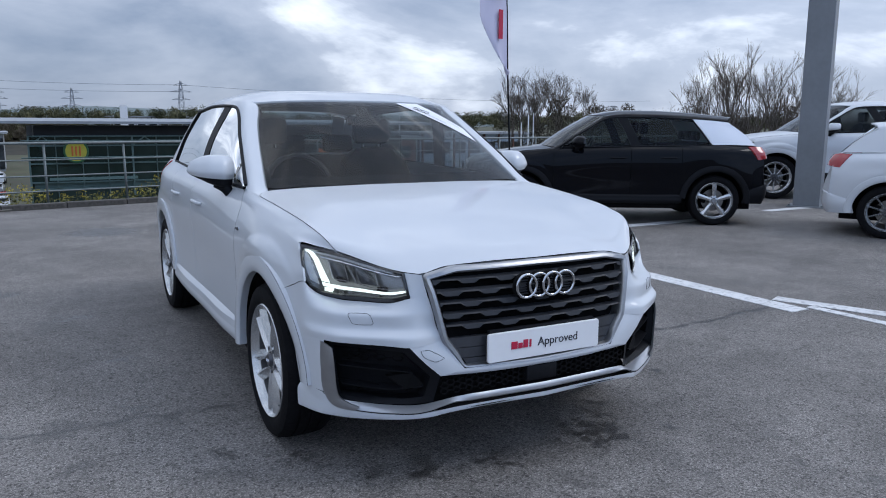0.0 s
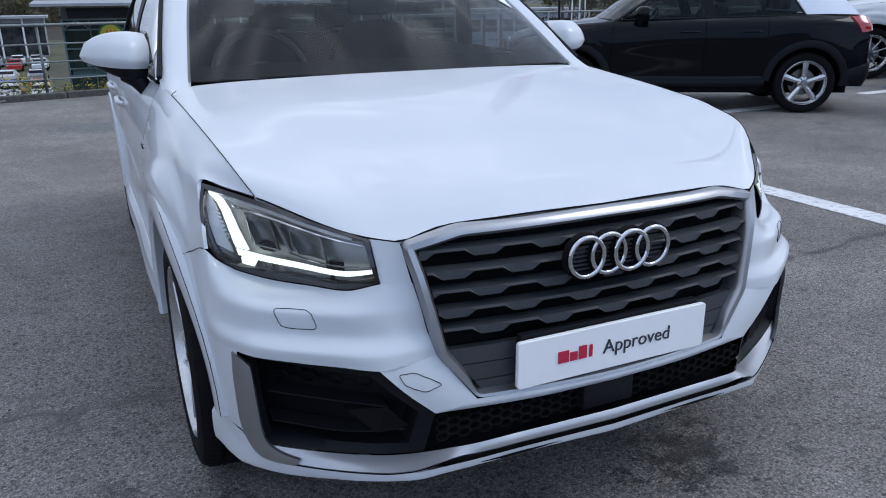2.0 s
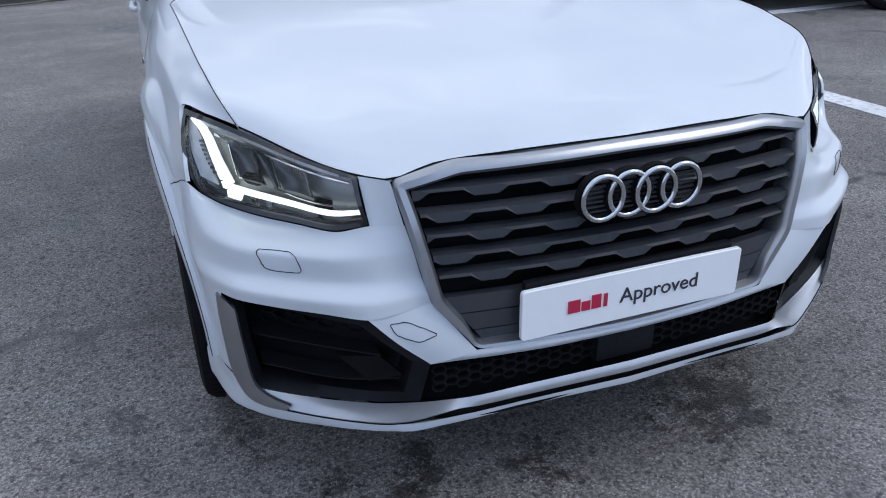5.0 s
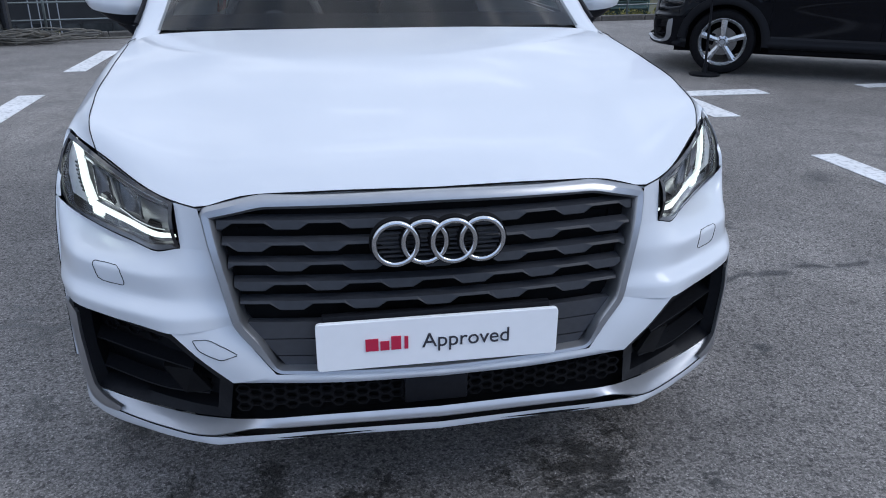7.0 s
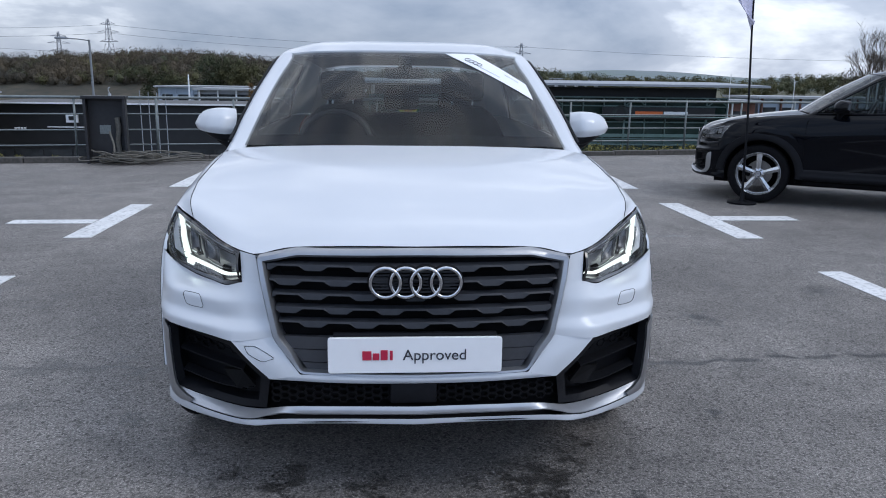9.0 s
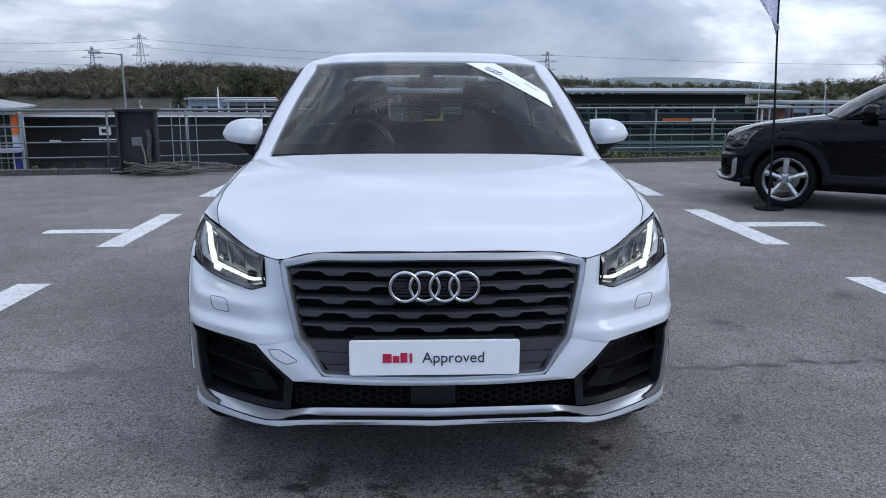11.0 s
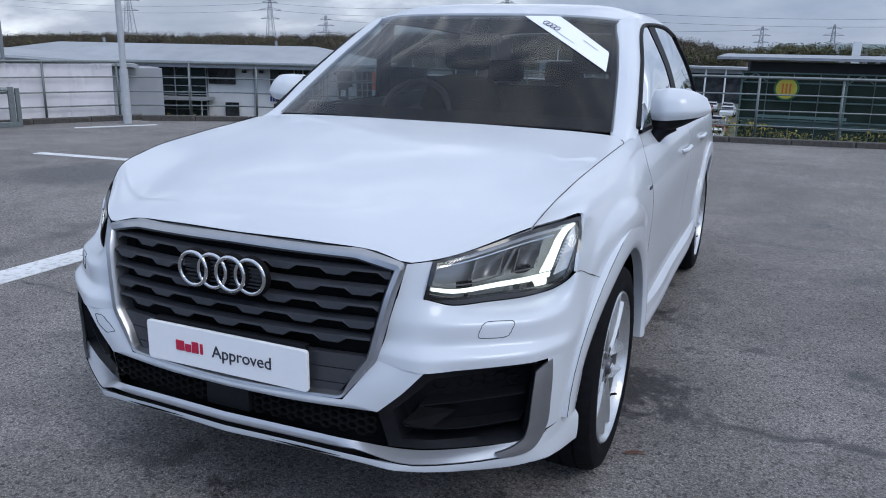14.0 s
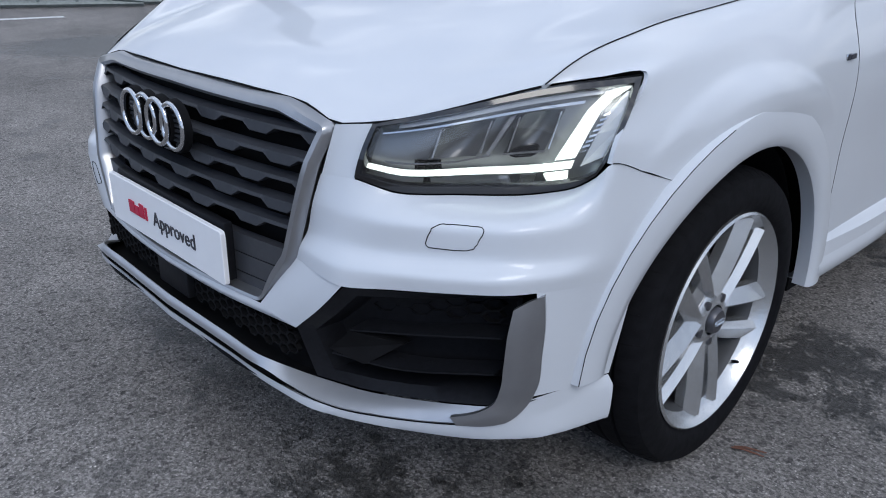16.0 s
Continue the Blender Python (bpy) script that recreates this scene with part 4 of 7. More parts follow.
    for k in range(4):
        c = np.array([-0.0892 + 0.0595 * k, 0.002, 0.737])
        ring = [(c[0] + 0.0440 * math.cos(a), c[1] + (0.003 if k % 2 else 0.0), c[2] + 0.0440 * math.sin(a)) for a in np.linspace(0, 2 * math.pi, 41)[:-1]]
        part("emblem_ring", tube(ring, 0.0058, 10, True), CHROME, emblem)
        part("emblem_back", moved(lathe([(0.0, 0.041), (-0.003, 0.0515), (0.012, 0.0530)], 40, "y"), Matrix.Translation(c + (0, 0.006, 0))), UNDER, emblem)
        for j in range(-3, 4):
            wz = 0.010 * j
            hw = math.sqrt(max(0.0385**2 - wz**2, 1e-6))
            part("emblem_bar", box(c[0] - hw, c[0] + hw, c[1] + 0.010, c[1] + 0.016, c[2] + wz - 0.002, c[2] + wz + 0.002), SLAT, emblem, smooth=False)
    # headlamps
    build_headlamp(car, 1, lit)
    build_headlamp(car, -1, lit)
    # greenhouse
    ws = loft([
        [(0, 1.115, 1.040), (0.35, 1.150, 1.040), (0.60, 1.225, 1.034), (0.718, 1.280, 1.029)],
        [(0, 1.440, 1.262), (0.35, 1.475, 1.258), (0.55, 1.552, 1.248), (0.657, 1.612, 1.237)],
        [(0, 1.790, 1.456), (0.30, 1.815, 1.454), (0.465, 1.865, 1.449), (0.578, 1.936, 1.441)],
    ], 22, 20)
    wsf = full_width(ws)
    car_screens[name] = ws
    g = part("windscreen", sheet(wsf), screen_glass, car, "tinted windscreen reflecting clouds")
    g.visible_shadow = False
    part("windscreen_band", slab(wsf[:3] + (0, 0.006, -0.004), (0, 0.004, -0.002)), GLOSSBLACK, car, "black edge band of the windscreen")
    part("windscreen_band", slab(wsf[-2:] + (0, 0.006, -0.004), (0, 0.004, -0.002)), GLOSSBLACK, car)
    both("windscreen_band", slab(ws[:, -2:] + (0, 0.006, -0.004), (0, 0.004, -0.002)), GLOSSBLACK, car)
    part("scuttle", slab(full_width(loft([[(0, 1.085, 1.020), (0.4, 1.13, 1.018), (0.76, 1.26, 0.995)], [(0, 1.20, 1.035), (0.4, 1.24, 1.033), (0.74, 1.33, 1.01)]], 14, 4)), (0, 0, -0.02)), PLASTIC, car, "black scuttle panel below the windscreen")
    for x0, x1 in ((-0.62, -0.05), (0.02, 0.62)):
        part("wiper", tube(curve_points([(x0, 1.175 + 0.12 * abs(x0), 1.036), ((x0 + x1) / 2, 1.145, 1.042), (x1, 1.14 + 0.12 * abs(x1), 1.036)], 12), 0.0045, 6), PLASTIC, car, "black windscreen wiper")
    roof = loft([
        [(0, 1.797, 1.464), (0.30, 1.822, 1.461), (0.467, 1.872, 1.456), (0.583, 1.944, 1.447)],
        [(0, 2.05, 1.514), (0.30, 2.06, 1.511), (0.47, 2.08, 1.502), (0.606, 2.12, 1.474)],
        [(0, 2.45, 1.530), (0.30, 2.45, 1.527), (0.47, 2.45, 1.516), (0.606, 2.45, 1.482)],
        [(0, 3.10, 1.504), (0.30, 3.10, 1.501), (0.46, 3.10, 1.490), (0.580, 3.10, 1.456)],
        [(0, 3.72, 1.445), (0.30, 3.71, 1.442), (0.44, 3.68, 1.435), (0.545, 3.62, 1.412)],
    ], 22, 34)
    part("roof", slab(full_width(roof), (0, 0, -0.018)), paint, car, "painted roof with rear spoiler")
    rim_w = [tuple(ws[i, -1]) for i in (0, 5, 10, 14, 19)]

    def more(row):
        """Points half-way along the second and third spans, so that the rows keep step."""
        q = np.array(row, float)
        return [tuple(q[0]), tuple(q[1]), tuple((q[1] + q[2]) / 2 + (0.002, 0, 0.003)), tuple(q[2]), tuple((q[2] + q[3]) / 2 + (0.002, 0, 0.003)), tuple(q[3])] + [tuple(k) for k in q[4:]]

    pillar = loft([
        [(0.752, 1.205, 0.998), *rim_w, (0.607, 2.12, 1.474), (0.607, 2.45, 1.482), (0.581, 3.10, 1.456), (0.546, 3.62, 1.412)],
        more([(0.784, 1.215, 1.002), (0.774, 1.300, 1.034), (0.708, 1.655, 1.258), (0.640, 1.975, 1.440), (0.645, 2.16, 1.461), (0.648, 2.45, 1.466), (0.622, 3.10, 1.438), (0.585, 3.62, 1.392)]),
        more([(0.800, 1.240, 0.996), (0.798, 1.330, 1.022), (0.728, 1.690, 1.256), (0.664, 2.00, 1.420), (0.672, 2.20, 1.434), (0.676, 2.45, 1.436), (0.650, 3.10, 1.410), (0.610, 3.60, 1.365)]),
    ], 44, 8)
    both("roof_pillar", slab(pillar, (-0.010, 0, -0.006), True), paint, car, "painted windscreen pillar and roof edge")
    gl_top = [(0.793, 1.350, 1.040), (0.727, 1.700, 1.258), (0.666, 2.01, 1.416), (0.674, 2.20, 1.430), (0.678, 2.45, 1.432), (0.653, 3.11, 1.406)]
    gl_bot = [(0.796, 1.370, 1.030), (0.806, 1.72, 1.036), (0.808, 2.05, 1.041), (0.806, 2.30, 1.047), (0.803, 2.60, 1.052), (0.783, 3.35, 1.068)]
    side = loft([gl_bot, [((a[0] + b[0]) / 2 + 0.014, (a[1] + b[1]) / 2, (a[2] + b[2]) / 2) for a, b in zip(gl_bot, gl_top)], gl_top], 61, 12)
    for nm, a, b in (("side_window", 0, 29), ("side_window", 32, 61)):
        for ob_ in both(nm, sheet(side[:, a:b], True), pane, car, "tinted side window"):
            ob_.visible_shadow = False
    both("door_pillar", slab(side[:, 28:33] + (0.003, 0, 0), (-0.02, 0, 0), True), PLASTIC, car, "black centre pillar")
    for k in (0, -1):
        both("window_trim", tube(side[k] + (0.003, 0, 0.002 * (1 if k else -1)), 0.009, 6), PLASTIC, car, "black window surround")
    both("window_trim", tube(side[:, -1] + (0.003, 0, 0), 0.009, 6), PLASTIC, car)
    both("window_trim", tube(np.array([side[0, 1], side[-1, 1]]) + (0.003, 0, 0), 0.007, 6), PLASTIC, car)
    cp = loft([[(0.784, 3.37, 1.070), (0.765, 3.62, 1.072), (0.70, 3.96, 1.062)], [(0.723, 3.25, 1.24), (0.695, 3.53, 1.235), (0.645, 3.80, 1.225)], [(0.654, 3.125, 1.406), (0.630, 3.38, 1.390), (0.608, 3.60, 1.368)]], 12, 12)
    both("rear_pillar_blade", slab(cp, (-0.012, 0, 0), True), blade, car, "contrasting rear pillar blade")
    # tail
    rs = loft([[(0, 3.66, 1.415), (0.4, 3.63, 1.405), (0.585, 3.60, 1.375)], [(0, 3.85, 1.25), (0.42, 3.83, 1.24), (0.645, 3.80, 1.215)], [(0, 4.02, 1.065), (0.45, 4.00, 1.065), (0.70, 3.955, 1.055)]], 14, 12)
    part("rear_window", sheet(full_width(rs), True), pane, car, "tinted rear window").visible_shadow = False
    both("rear_window_edge", slab(rs[:, -3:] + (0.002, 0.004, 0), (-0.01, -0.01, 0), True), paint, car)
    tail = loft([
        [(0, 4.02, 1.065), (0.45, 4.00, 1.065), (0.69, 3.97, 1.052)], [(0, 4.09, 0.97), (0.45, 4.08, 0.97), (0.75, 4.03, 0.968)],
        [(0, 4.12, 0.85), (0.5, 4.10, 0.85), (0.80, 4.05, 0.85)], [(0, 4.16, 0.66), (0.5, 4.15, 0.66), (0.81, 4.06, 0.64)], [(0, 4.18, 0.56), (0.5, 4.165, 0.56), (0.81, 4.07, 0.54)],
    ], 18, 22)
    part("tailgate", slab(full_width(tail), (0, -0.02, 0), True), paint, car, "painted tailgate and rear bumper")
    bump = loft([[(0, 4.185, 0.56), (0.5, 4.17, 0.56), (0.81, 4.072, 0.54), (0.845, 3.86, 0.47)], [(0, 4.19, 0.42), (0.5, 4.175, 0.42), (0.815, 4.07, 0.42), (0.855, 3.835, 0.42)], [(0, 4.15, 0.28), (0.5, 4.13, 0.28), (0.79, 4.03, 0.29), (0.83, 3.80, 0.30)]], 24, 10)
    part("rear_bumper", slab(full_width(bump), (0, -0.03, 0), True), flare, car, "lower rear bumper")
    tl = loft([[(0.58, 4.070, 1.040), (0.70, 4.030, 1.046), (0.725, 3.97, 1.052), (0.745, 3.86, 1.046)], [(0.58, 4.112, 0.970), (0.735, 4.078, 0.970), (0.783, 4.00, 0.970), (0.800, 3.92, 0.970)], [(0.60, 4.128, 0.895), (0.76, 4.088, 0.895), (0.800, 4.02, 0.880), (0.814, 3.97, 0.875)]], 14, 10)
    both("tail_lamp", slab(tl, (-0.03, -0.03, 0), True), REDLAMP, car, "red tail lamp")
    # underbody, wheel wells
    part("underbody", joined(box(-0.62, 0.62, 0.30, 3.95, 0.20, 0.55), box(-0.82, 0.82, 1.28, 2.94, 0.24, 0.50), box(-0.60, 0.60, 0.20, 1.10, 0.50, 0.74), box(-0.62, 0.62, 3.2, 4.0, 0.3, 0.85)), UNDER, car, smooth=False)
    for hy in (FRONT_HUB, REAR_HUB):
        well = np.array([[(x, hy + 0.398 * math.cos(a), 0.33 + 0.398 * math.sin(a)) for a in np.linspace(radians(-12), radians(192), 26)] for x in (0.52, 0.825)])
        both("wheel_well", slab(well, (0, 0, 0.004)), UNDER, car)
    # interior
    part("dashboard", joined(slab(full_width(loft([[(0, 1.20, 0.985), (0.45, 1.24, 0.985), (0.72, 1.32, 0.975)], [(0, 1.55, 1.000), (0.45, 1.56, 0.998), (0.74, 1.58, 0.985)], [(0, 1.72, 0.96), (0.45, 1.72, 0.96), (0.74, 1.70, 0.95)], [(0, 1.70, 0.70), (0.45, 1.70, 0.70), (0.74, 1.68, 0.70)]], 14, 10)), (0, 0, -0.03)), box(-0.16, 0.16, 1.56, 1.72, 0.98, 1.03, 0.01)), SEATCLOTH, car, "dark dashboard")
    sx = -0.36 if rhd else 0.36
    wheel_m = Matrix.Translation((sx, 1.86, 0.985)) @ Matrix.Rotation(radians(-24), 4, "X")
    rimp = [(0.185 * math.cos(a), 0, 0.185 * math.sin(a)) for a in np.linspace(0, 2 * math.pi, 37)[:-1]]
    part("steering_wheel", joined(moved(tube(rimp, 0.015, 8, True), wheel_m), moved(box(-0.175, 0.175, -0.012, 0.018, -0.03, 0.03, 0.008), wheel_m), moved(lathe([(-0.01, 0.001), (-0.012, 0.06), (0.03, 0.065)], 20, "y"), wheel_m)), GREYPLASTIC, car, "dark steering wheel")
    for x in (-0.36, 0.36):
        back = loft([[(x - 0.24, 2.25, 0.62), (x, 2.29, 0.62), (x + 0.24, 2.25, 0.62)], [(x - 0.26, 2.36, 0.85), (x, 2.41, 0.85), (x + 0.26, 2.36, 0.85)], [(x - 0.20, 2.46, 1.10), (x, 2.49, 1.12), (x + 0.20, 2.46, 1.10)], [(x - 0.12, 2.49, 1.17), (x, 2.50, 1.18), (x + 0.12, 2.49, 1.17)]], 12, 12)
        seat = part("front_seat", joined(slab(back, (0, 0.11, -0.01), True), box(x - 0.25, x + 0.25, 1.80, 2.32, 0.50, 0.64, 0.04)), SEATCLOTH, car, "dark front seat")
        part("headrest", box(x - 0.13, x + 0.13, 2.49, 2.58, 1.20, 1.37, 0.035), SEATCLOTH, seat)
        for dx in (-0.06, 0.06):
            part("headrest_post", tube([(x + dx, 2.53, 1.14), (x + dx, 2.535, 1.22)], 0.006, 6), CHROME, seat)
    bench = part("rear_bench", joined(slab(loft([[(-0.62, 3.02, 0.60), (0, 3.04, 0.60), (0.62, 3.02, 0.60)], [(-0.60, 3.20, 1.10), (0, 3.22, 1.10), (0.60, 3.20, 1.10)]], 10, 6), (0, 0.12, 0), True), box(-0.62, 0.62, 2.62, 3.05, 0.48, 0.62, 0.04)), SEATCLOTH, car, "dark rear bench")
    for x in (-0.38, 0.0, 0.38):
        part("headrest", box(x - 0.12, x + 0.12, 3.20, 3.28, 1.12, 1.25, 0.03), SEATCLOTH, bench)
    part("rear_view_mirror", joined(box(-0.10, 0.10, 1.78, 1.81, 1.325, 1.38, 0.015), box(-0.035, 0.035, 1.76, 1.83, 1.37, 1.44, 0.01)), GLOSSBLACK, car, "interior rear-view mirror")
    part("headliner", sheet(full_width(roof[2:-3]) - (0, 0, 0.035), True), TRIMGREY, car)
    # door mirrors
    for s in (1, -1):
        cap = loft([
            [(0.812, 1.545, 1.058), (0.862, 1.514, 1.060), (0.925, 1.528, 1.066), (0.978, 1.575, 1.074), (1.008, 1.636, 1.084)],
            [(0.806, 1.533, 1.080), (0.860, 1.500, 1.083), (0.926, 1.514, 1.088), (0.983, 1.566, 1.094), (1.016, 1.640, 1.101)],
            [(0.800, 1.555, 1.135), (0.858, 1.514, 1.141), (0.922, 1.530, 1.142), (0.974, 1.582, 1.138), (1.006, 1.645, 1.124)],
            [(0.808, 1.590, 1.168), (0.860, 1.550, 1.174), (0.914, 1.564, 1.173), (0.962, 1.608, 1.163), (0.994, 1.648, 1.145)],
            [(0.820, 1.662, 1.172), (0.862, 1.662, 1.177), (0.910, 1.662, 1.174), (0.953, 1.662, 1.163), (0.988, 1.660, 1.144)],
        ], 18, 18, 0.75, 0.6)
        under = loft([
            [(0.822, 1.660, 1.028), (0.862, 1.660, 1.030), (0.912, 1.660, 1.045), (0.955, 1.660, 1.062), (0.998, 1.655, 1.080)],
            [(0.816, 1.556, 1.028), (0.862, 1.532, 1.032), (0.918, 1.546, 1.046), (0.962, 1.590, 1.063), (1.003, 1.640, 1.081)],
            [(0.812, 1.548, 1.044), (0.860, 1.521, 1.048), (0.920, 1.535, 1.058), (0.964, 1.580, 1.069), (1.006, 1.638, 1.083)],
            [(0.811, 1.548, 1.059), (0.860, 1.519, 1.063), (0.920, 1.533, 1.069), (0.965, 1.578, 1.076), (1.008, 1.638, 1.085)],
        ], 16, 10)
        f = (lambda d: d) if s > 0 else mirrored
        mirror = part("door_mirror", f(sheet(cap)), paint if flare is not PLASTIC else BLACKPAINT, car, "painted door mirror cap")
        part("mirror_base", f(joined(sheet(under), tube(curve_points([(0.815, 1.562, 0.968), (0.826, 1.566, 0.990), (0.848, 1.575, 1.020), (0.880, 1.59, 1.045)], 10), np.linspace(0.024, 0.034, 10), 10))), PLASTIC, mirror, "black mirror foot and lower shell")
        part("mirror_glass", f(slab(np.array([[(0.830, 1.666, 1.050), (0.97, 1.668, 1.080)], [(0.830, 1.668, 1.160), (0.962, 1.668, 1.148)]]), (0, -0.05, 0))), GLOSSBLACK, mirror)
    # wheels
    for hy in (FRONT_HUB, REAR_HUB):
        for s in (1, -1):
            w = copy_thing(wheel, pose(s * 0.874, hy, 0.333, 0, 0, 0 if s > 0 else 180))
            w.parent = car
            w["label"] = "alloy wheel with black tyre"
    return car


# ---- ground materials ----
def asphalt_material():
    m = bpy.data.materials.new("asphalt")
    m.use_nodes = True
    t = m.node_tree
    p = t.nodes["Principled BSDF"]
    c = t.nodes.new("ShaderNodeTexCoord")

    def noise_at(scale, detail=4.0, rough=0.55):
        n = t.nodes.new("ShaderNodeTexNoise")
        n.inputs["Scale"].default_value, n.inputs["Detail"].default_value, n.inputs["Roughness"].default_value = scale, detail, rough
        t.links.new(c.outputs["Object"], n.inputs["Vector"])
        return n.outputs["Fac"]

    def span(value, a, b, lo, hi):
        r = t.nodes.new("ShaderNodeMapRange")
        r.inputs["From Min"].default_value, r.inputs["From Max"].default_value = a, b
        r.inputs["To Min"].default_value, r.inputs["To Max"].default_value = lo, hi
        t.links.new(value, r.inputs["Value"])
        return r.outputs[0]

    def maths(op, a, b):
        n = t.nodes.new("ShaderNodeMath")
        n.operation = op
        for i, v in enumerate((a, b)):
            if isinstance(v, (int, float)):
                n.inputs[i].default_value = v
            else:
                t.links.new(v, n.inputs[i])
        return n.outputs[0]

    grain, stone = noise_at(110, 3, 0.8), t.nodes.new("ShaderNodeTexVoronoi")
    stone.inputs["Scale"].default_value = 170
    t.links.new(c.outputs["Object"], stone.inputs["Vector"])
    cell = t.nodes.new("ShaderNodeSeparateColor")
    t.links.new(stone.outputs["Color"], cell.inputs[0])
    pit = t.nodes.new("ShaderNodeTexVoronoi")
    pit.inputs["Scale"].default_value = 85
    t.links.new(c.outputs["Object"], pit.inputs["Vector"])
    pits = t.nodes.new("ShaderNodeSeparateColor")
    t.links.new(pit.outputs["Color"], pits.inputs[0])
    value = maths("MULTIPLY", span(grain, 0.34, 0.66, 0.45, 1.55), span(cell.outputs[0], 0.0, 1.0, 0.55, 1.45))
    value = maths("MULTIPLY", value, span(pits.outputs[1], 0.0, 0.25, 0.40, 1.0))
    value = maths("ADD", value, maths("MULTIPLY", span(cell.outputs[2], 0.93, 0.97, 0.0, 1.5), span(stone.outputs["Distance"], 0.2, 0.45, 1.0, 0.0)))
    value = maths("MULTIPLY", value, span(noise_at(0.55, 8, 0.6), 0.35, 0.65, 0.76, 1.18))
    value = maths("MULTIPLY", value, span(noise_at(2.4, 6, 0.6), 0.35, 0.65, 0.86, 1.12))
    value = maths("MULTIPLY", value, span(noise_at(9, 5), 0.3, 0.7, 0.92, 1.08))
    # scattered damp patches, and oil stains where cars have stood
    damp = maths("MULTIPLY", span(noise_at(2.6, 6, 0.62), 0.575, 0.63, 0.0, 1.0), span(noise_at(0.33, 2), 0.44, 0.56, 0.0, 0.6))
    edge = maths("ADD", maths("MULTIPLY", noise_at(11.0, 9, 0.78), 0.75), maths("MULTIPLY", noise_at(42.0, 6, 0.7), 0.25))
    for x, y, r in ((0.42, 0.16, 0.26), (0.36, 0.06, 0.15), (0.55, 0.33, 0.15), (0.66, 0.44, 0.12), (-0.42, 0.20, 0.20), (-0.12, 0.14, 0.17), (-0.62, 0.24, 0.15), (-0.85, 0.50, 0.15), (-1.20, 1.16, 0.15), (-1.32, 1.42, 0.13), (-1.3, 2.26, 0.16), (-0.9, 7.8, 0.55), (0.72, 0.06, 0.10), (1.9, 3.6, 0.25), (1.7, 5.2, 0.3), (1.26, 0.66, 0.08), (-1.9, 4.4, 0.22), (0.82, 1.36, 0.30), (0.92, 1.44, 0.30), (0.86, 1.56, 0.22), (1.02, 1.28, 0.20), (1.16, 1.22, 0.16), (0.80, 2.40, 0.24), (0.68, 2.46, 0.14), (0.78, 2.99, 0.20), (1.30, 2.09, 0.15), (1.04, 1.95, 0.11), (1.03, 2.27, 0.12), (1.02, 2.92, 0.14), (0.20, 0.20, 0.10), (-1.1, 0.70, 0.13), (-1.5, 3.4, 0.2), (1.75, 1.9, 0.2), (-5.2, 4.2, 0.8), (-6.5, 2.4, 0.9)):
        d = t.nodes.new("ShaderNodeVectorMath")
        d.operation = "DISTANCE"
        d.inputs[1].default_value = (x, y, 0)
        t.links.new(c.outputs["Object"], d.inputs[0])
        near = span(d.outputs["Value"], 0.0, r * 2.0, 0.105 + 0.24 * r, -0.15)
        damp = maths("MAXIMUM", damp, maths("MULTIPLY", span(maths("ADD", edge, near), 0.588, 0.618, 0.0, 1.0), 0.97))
    # a dark crack line beside the car, and a second far off
    sx = t.nodes.new("ShaderNodeSeparateXYZ")
    t.links.new(c.outputs["Object"], sx.inputs[0])
    wob = span(noise_at(4.0, 5, 0.6), 0.2, 0.8, -0.07, 0.07)
    for yc, slope, x0, x1, wd in ((1.205, 0.07, 0.70, 3.2, 0.034), (1.15, -0.05, -3.4, -0.9, 0.022), (4.3, 0.0, 0.9, 2.6, 0.03)):
        seam = maths("ADD", maths("MULTIPLY", maths("SUBTRACT", sx.outputs["X"], 0.95), slope), yc)
        far = maths("ABSOLUTE", maths("ADD", maths("SUBTRACT", sx.outputs["Y"], seam), wob), 0)
        line = maths("MULTIPLY", span(far, wd * 0.5, wd, 0.95, 0.0), span(noise_at(7, 3), 0.38, 0.48, 0.0, 1.0))
        halo = maths("MULTIPLY", span(far, wd, wd * 5, 0.45, 0.0), span(noise_at(11, 4), 0.47, 0.56, 0.0, 1.0))
        gate = maths("MULTIPLY", maths("GREATER_THAN", sx.outputs["X"], x0), maths("LESS_THAN", sx.outputs["X"], x1))
        damp = maths("MAXIMUM", damp, maths("MULTIPLY", maths("MAXIMUM", line, halo), gate))
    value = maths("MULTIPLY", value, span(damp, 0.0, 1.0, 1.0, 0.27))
    s = t.nodes.new("ShaderNodeVectorMath")
    s.operation = "SCALE"
    s.inputs[0].default_value = (0.186, 0.172, 0.161)
    t.links.new(value, s.inputs["Scale"])
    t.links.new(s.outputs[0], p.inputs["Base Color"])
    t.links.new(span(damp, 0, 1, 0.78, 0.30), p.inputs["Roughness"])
    b = t.nodes.new("ShaderNodeBump")
    b.inputs["Strength"].default_value, b.inputs["Distance"].default_value = 0.8, 0.008
    t.links.new(grain, b.inputs["Height"])
    t.links.new(b.outputs[0], p.inputs["Normal"])
    return m


ASPHALT = asphalt_material()
GRASS = material("rough_grass", (0.060, 0.075, 0.030), 0.9, second=(0.075, 0.060, 0.036), scale=0.6, grain=0.3, big=0.35, bigscale=0.05)
HEATH = material("brown_heath", (0.060, 0.050, 0.034), 0.95, second=(0.032, 0.032, 0.022), scale=0.35, grain=0.3, big=0.35, bigscale=0.04)
SOIL = material("verge_soil", (0.055, 0.050, 0.032), 0.95, grain=0.5, scale=9, bump=0.4, big=0.3)
LINEPAINT = material("worn_line_paint", (0.66, 0.66, 0.66), 0.7, second=(0.36, 0.36, 0.37), scale=26, grain=0.4, spread=(0.30, 0.50), big=0.12, bigscale=3)
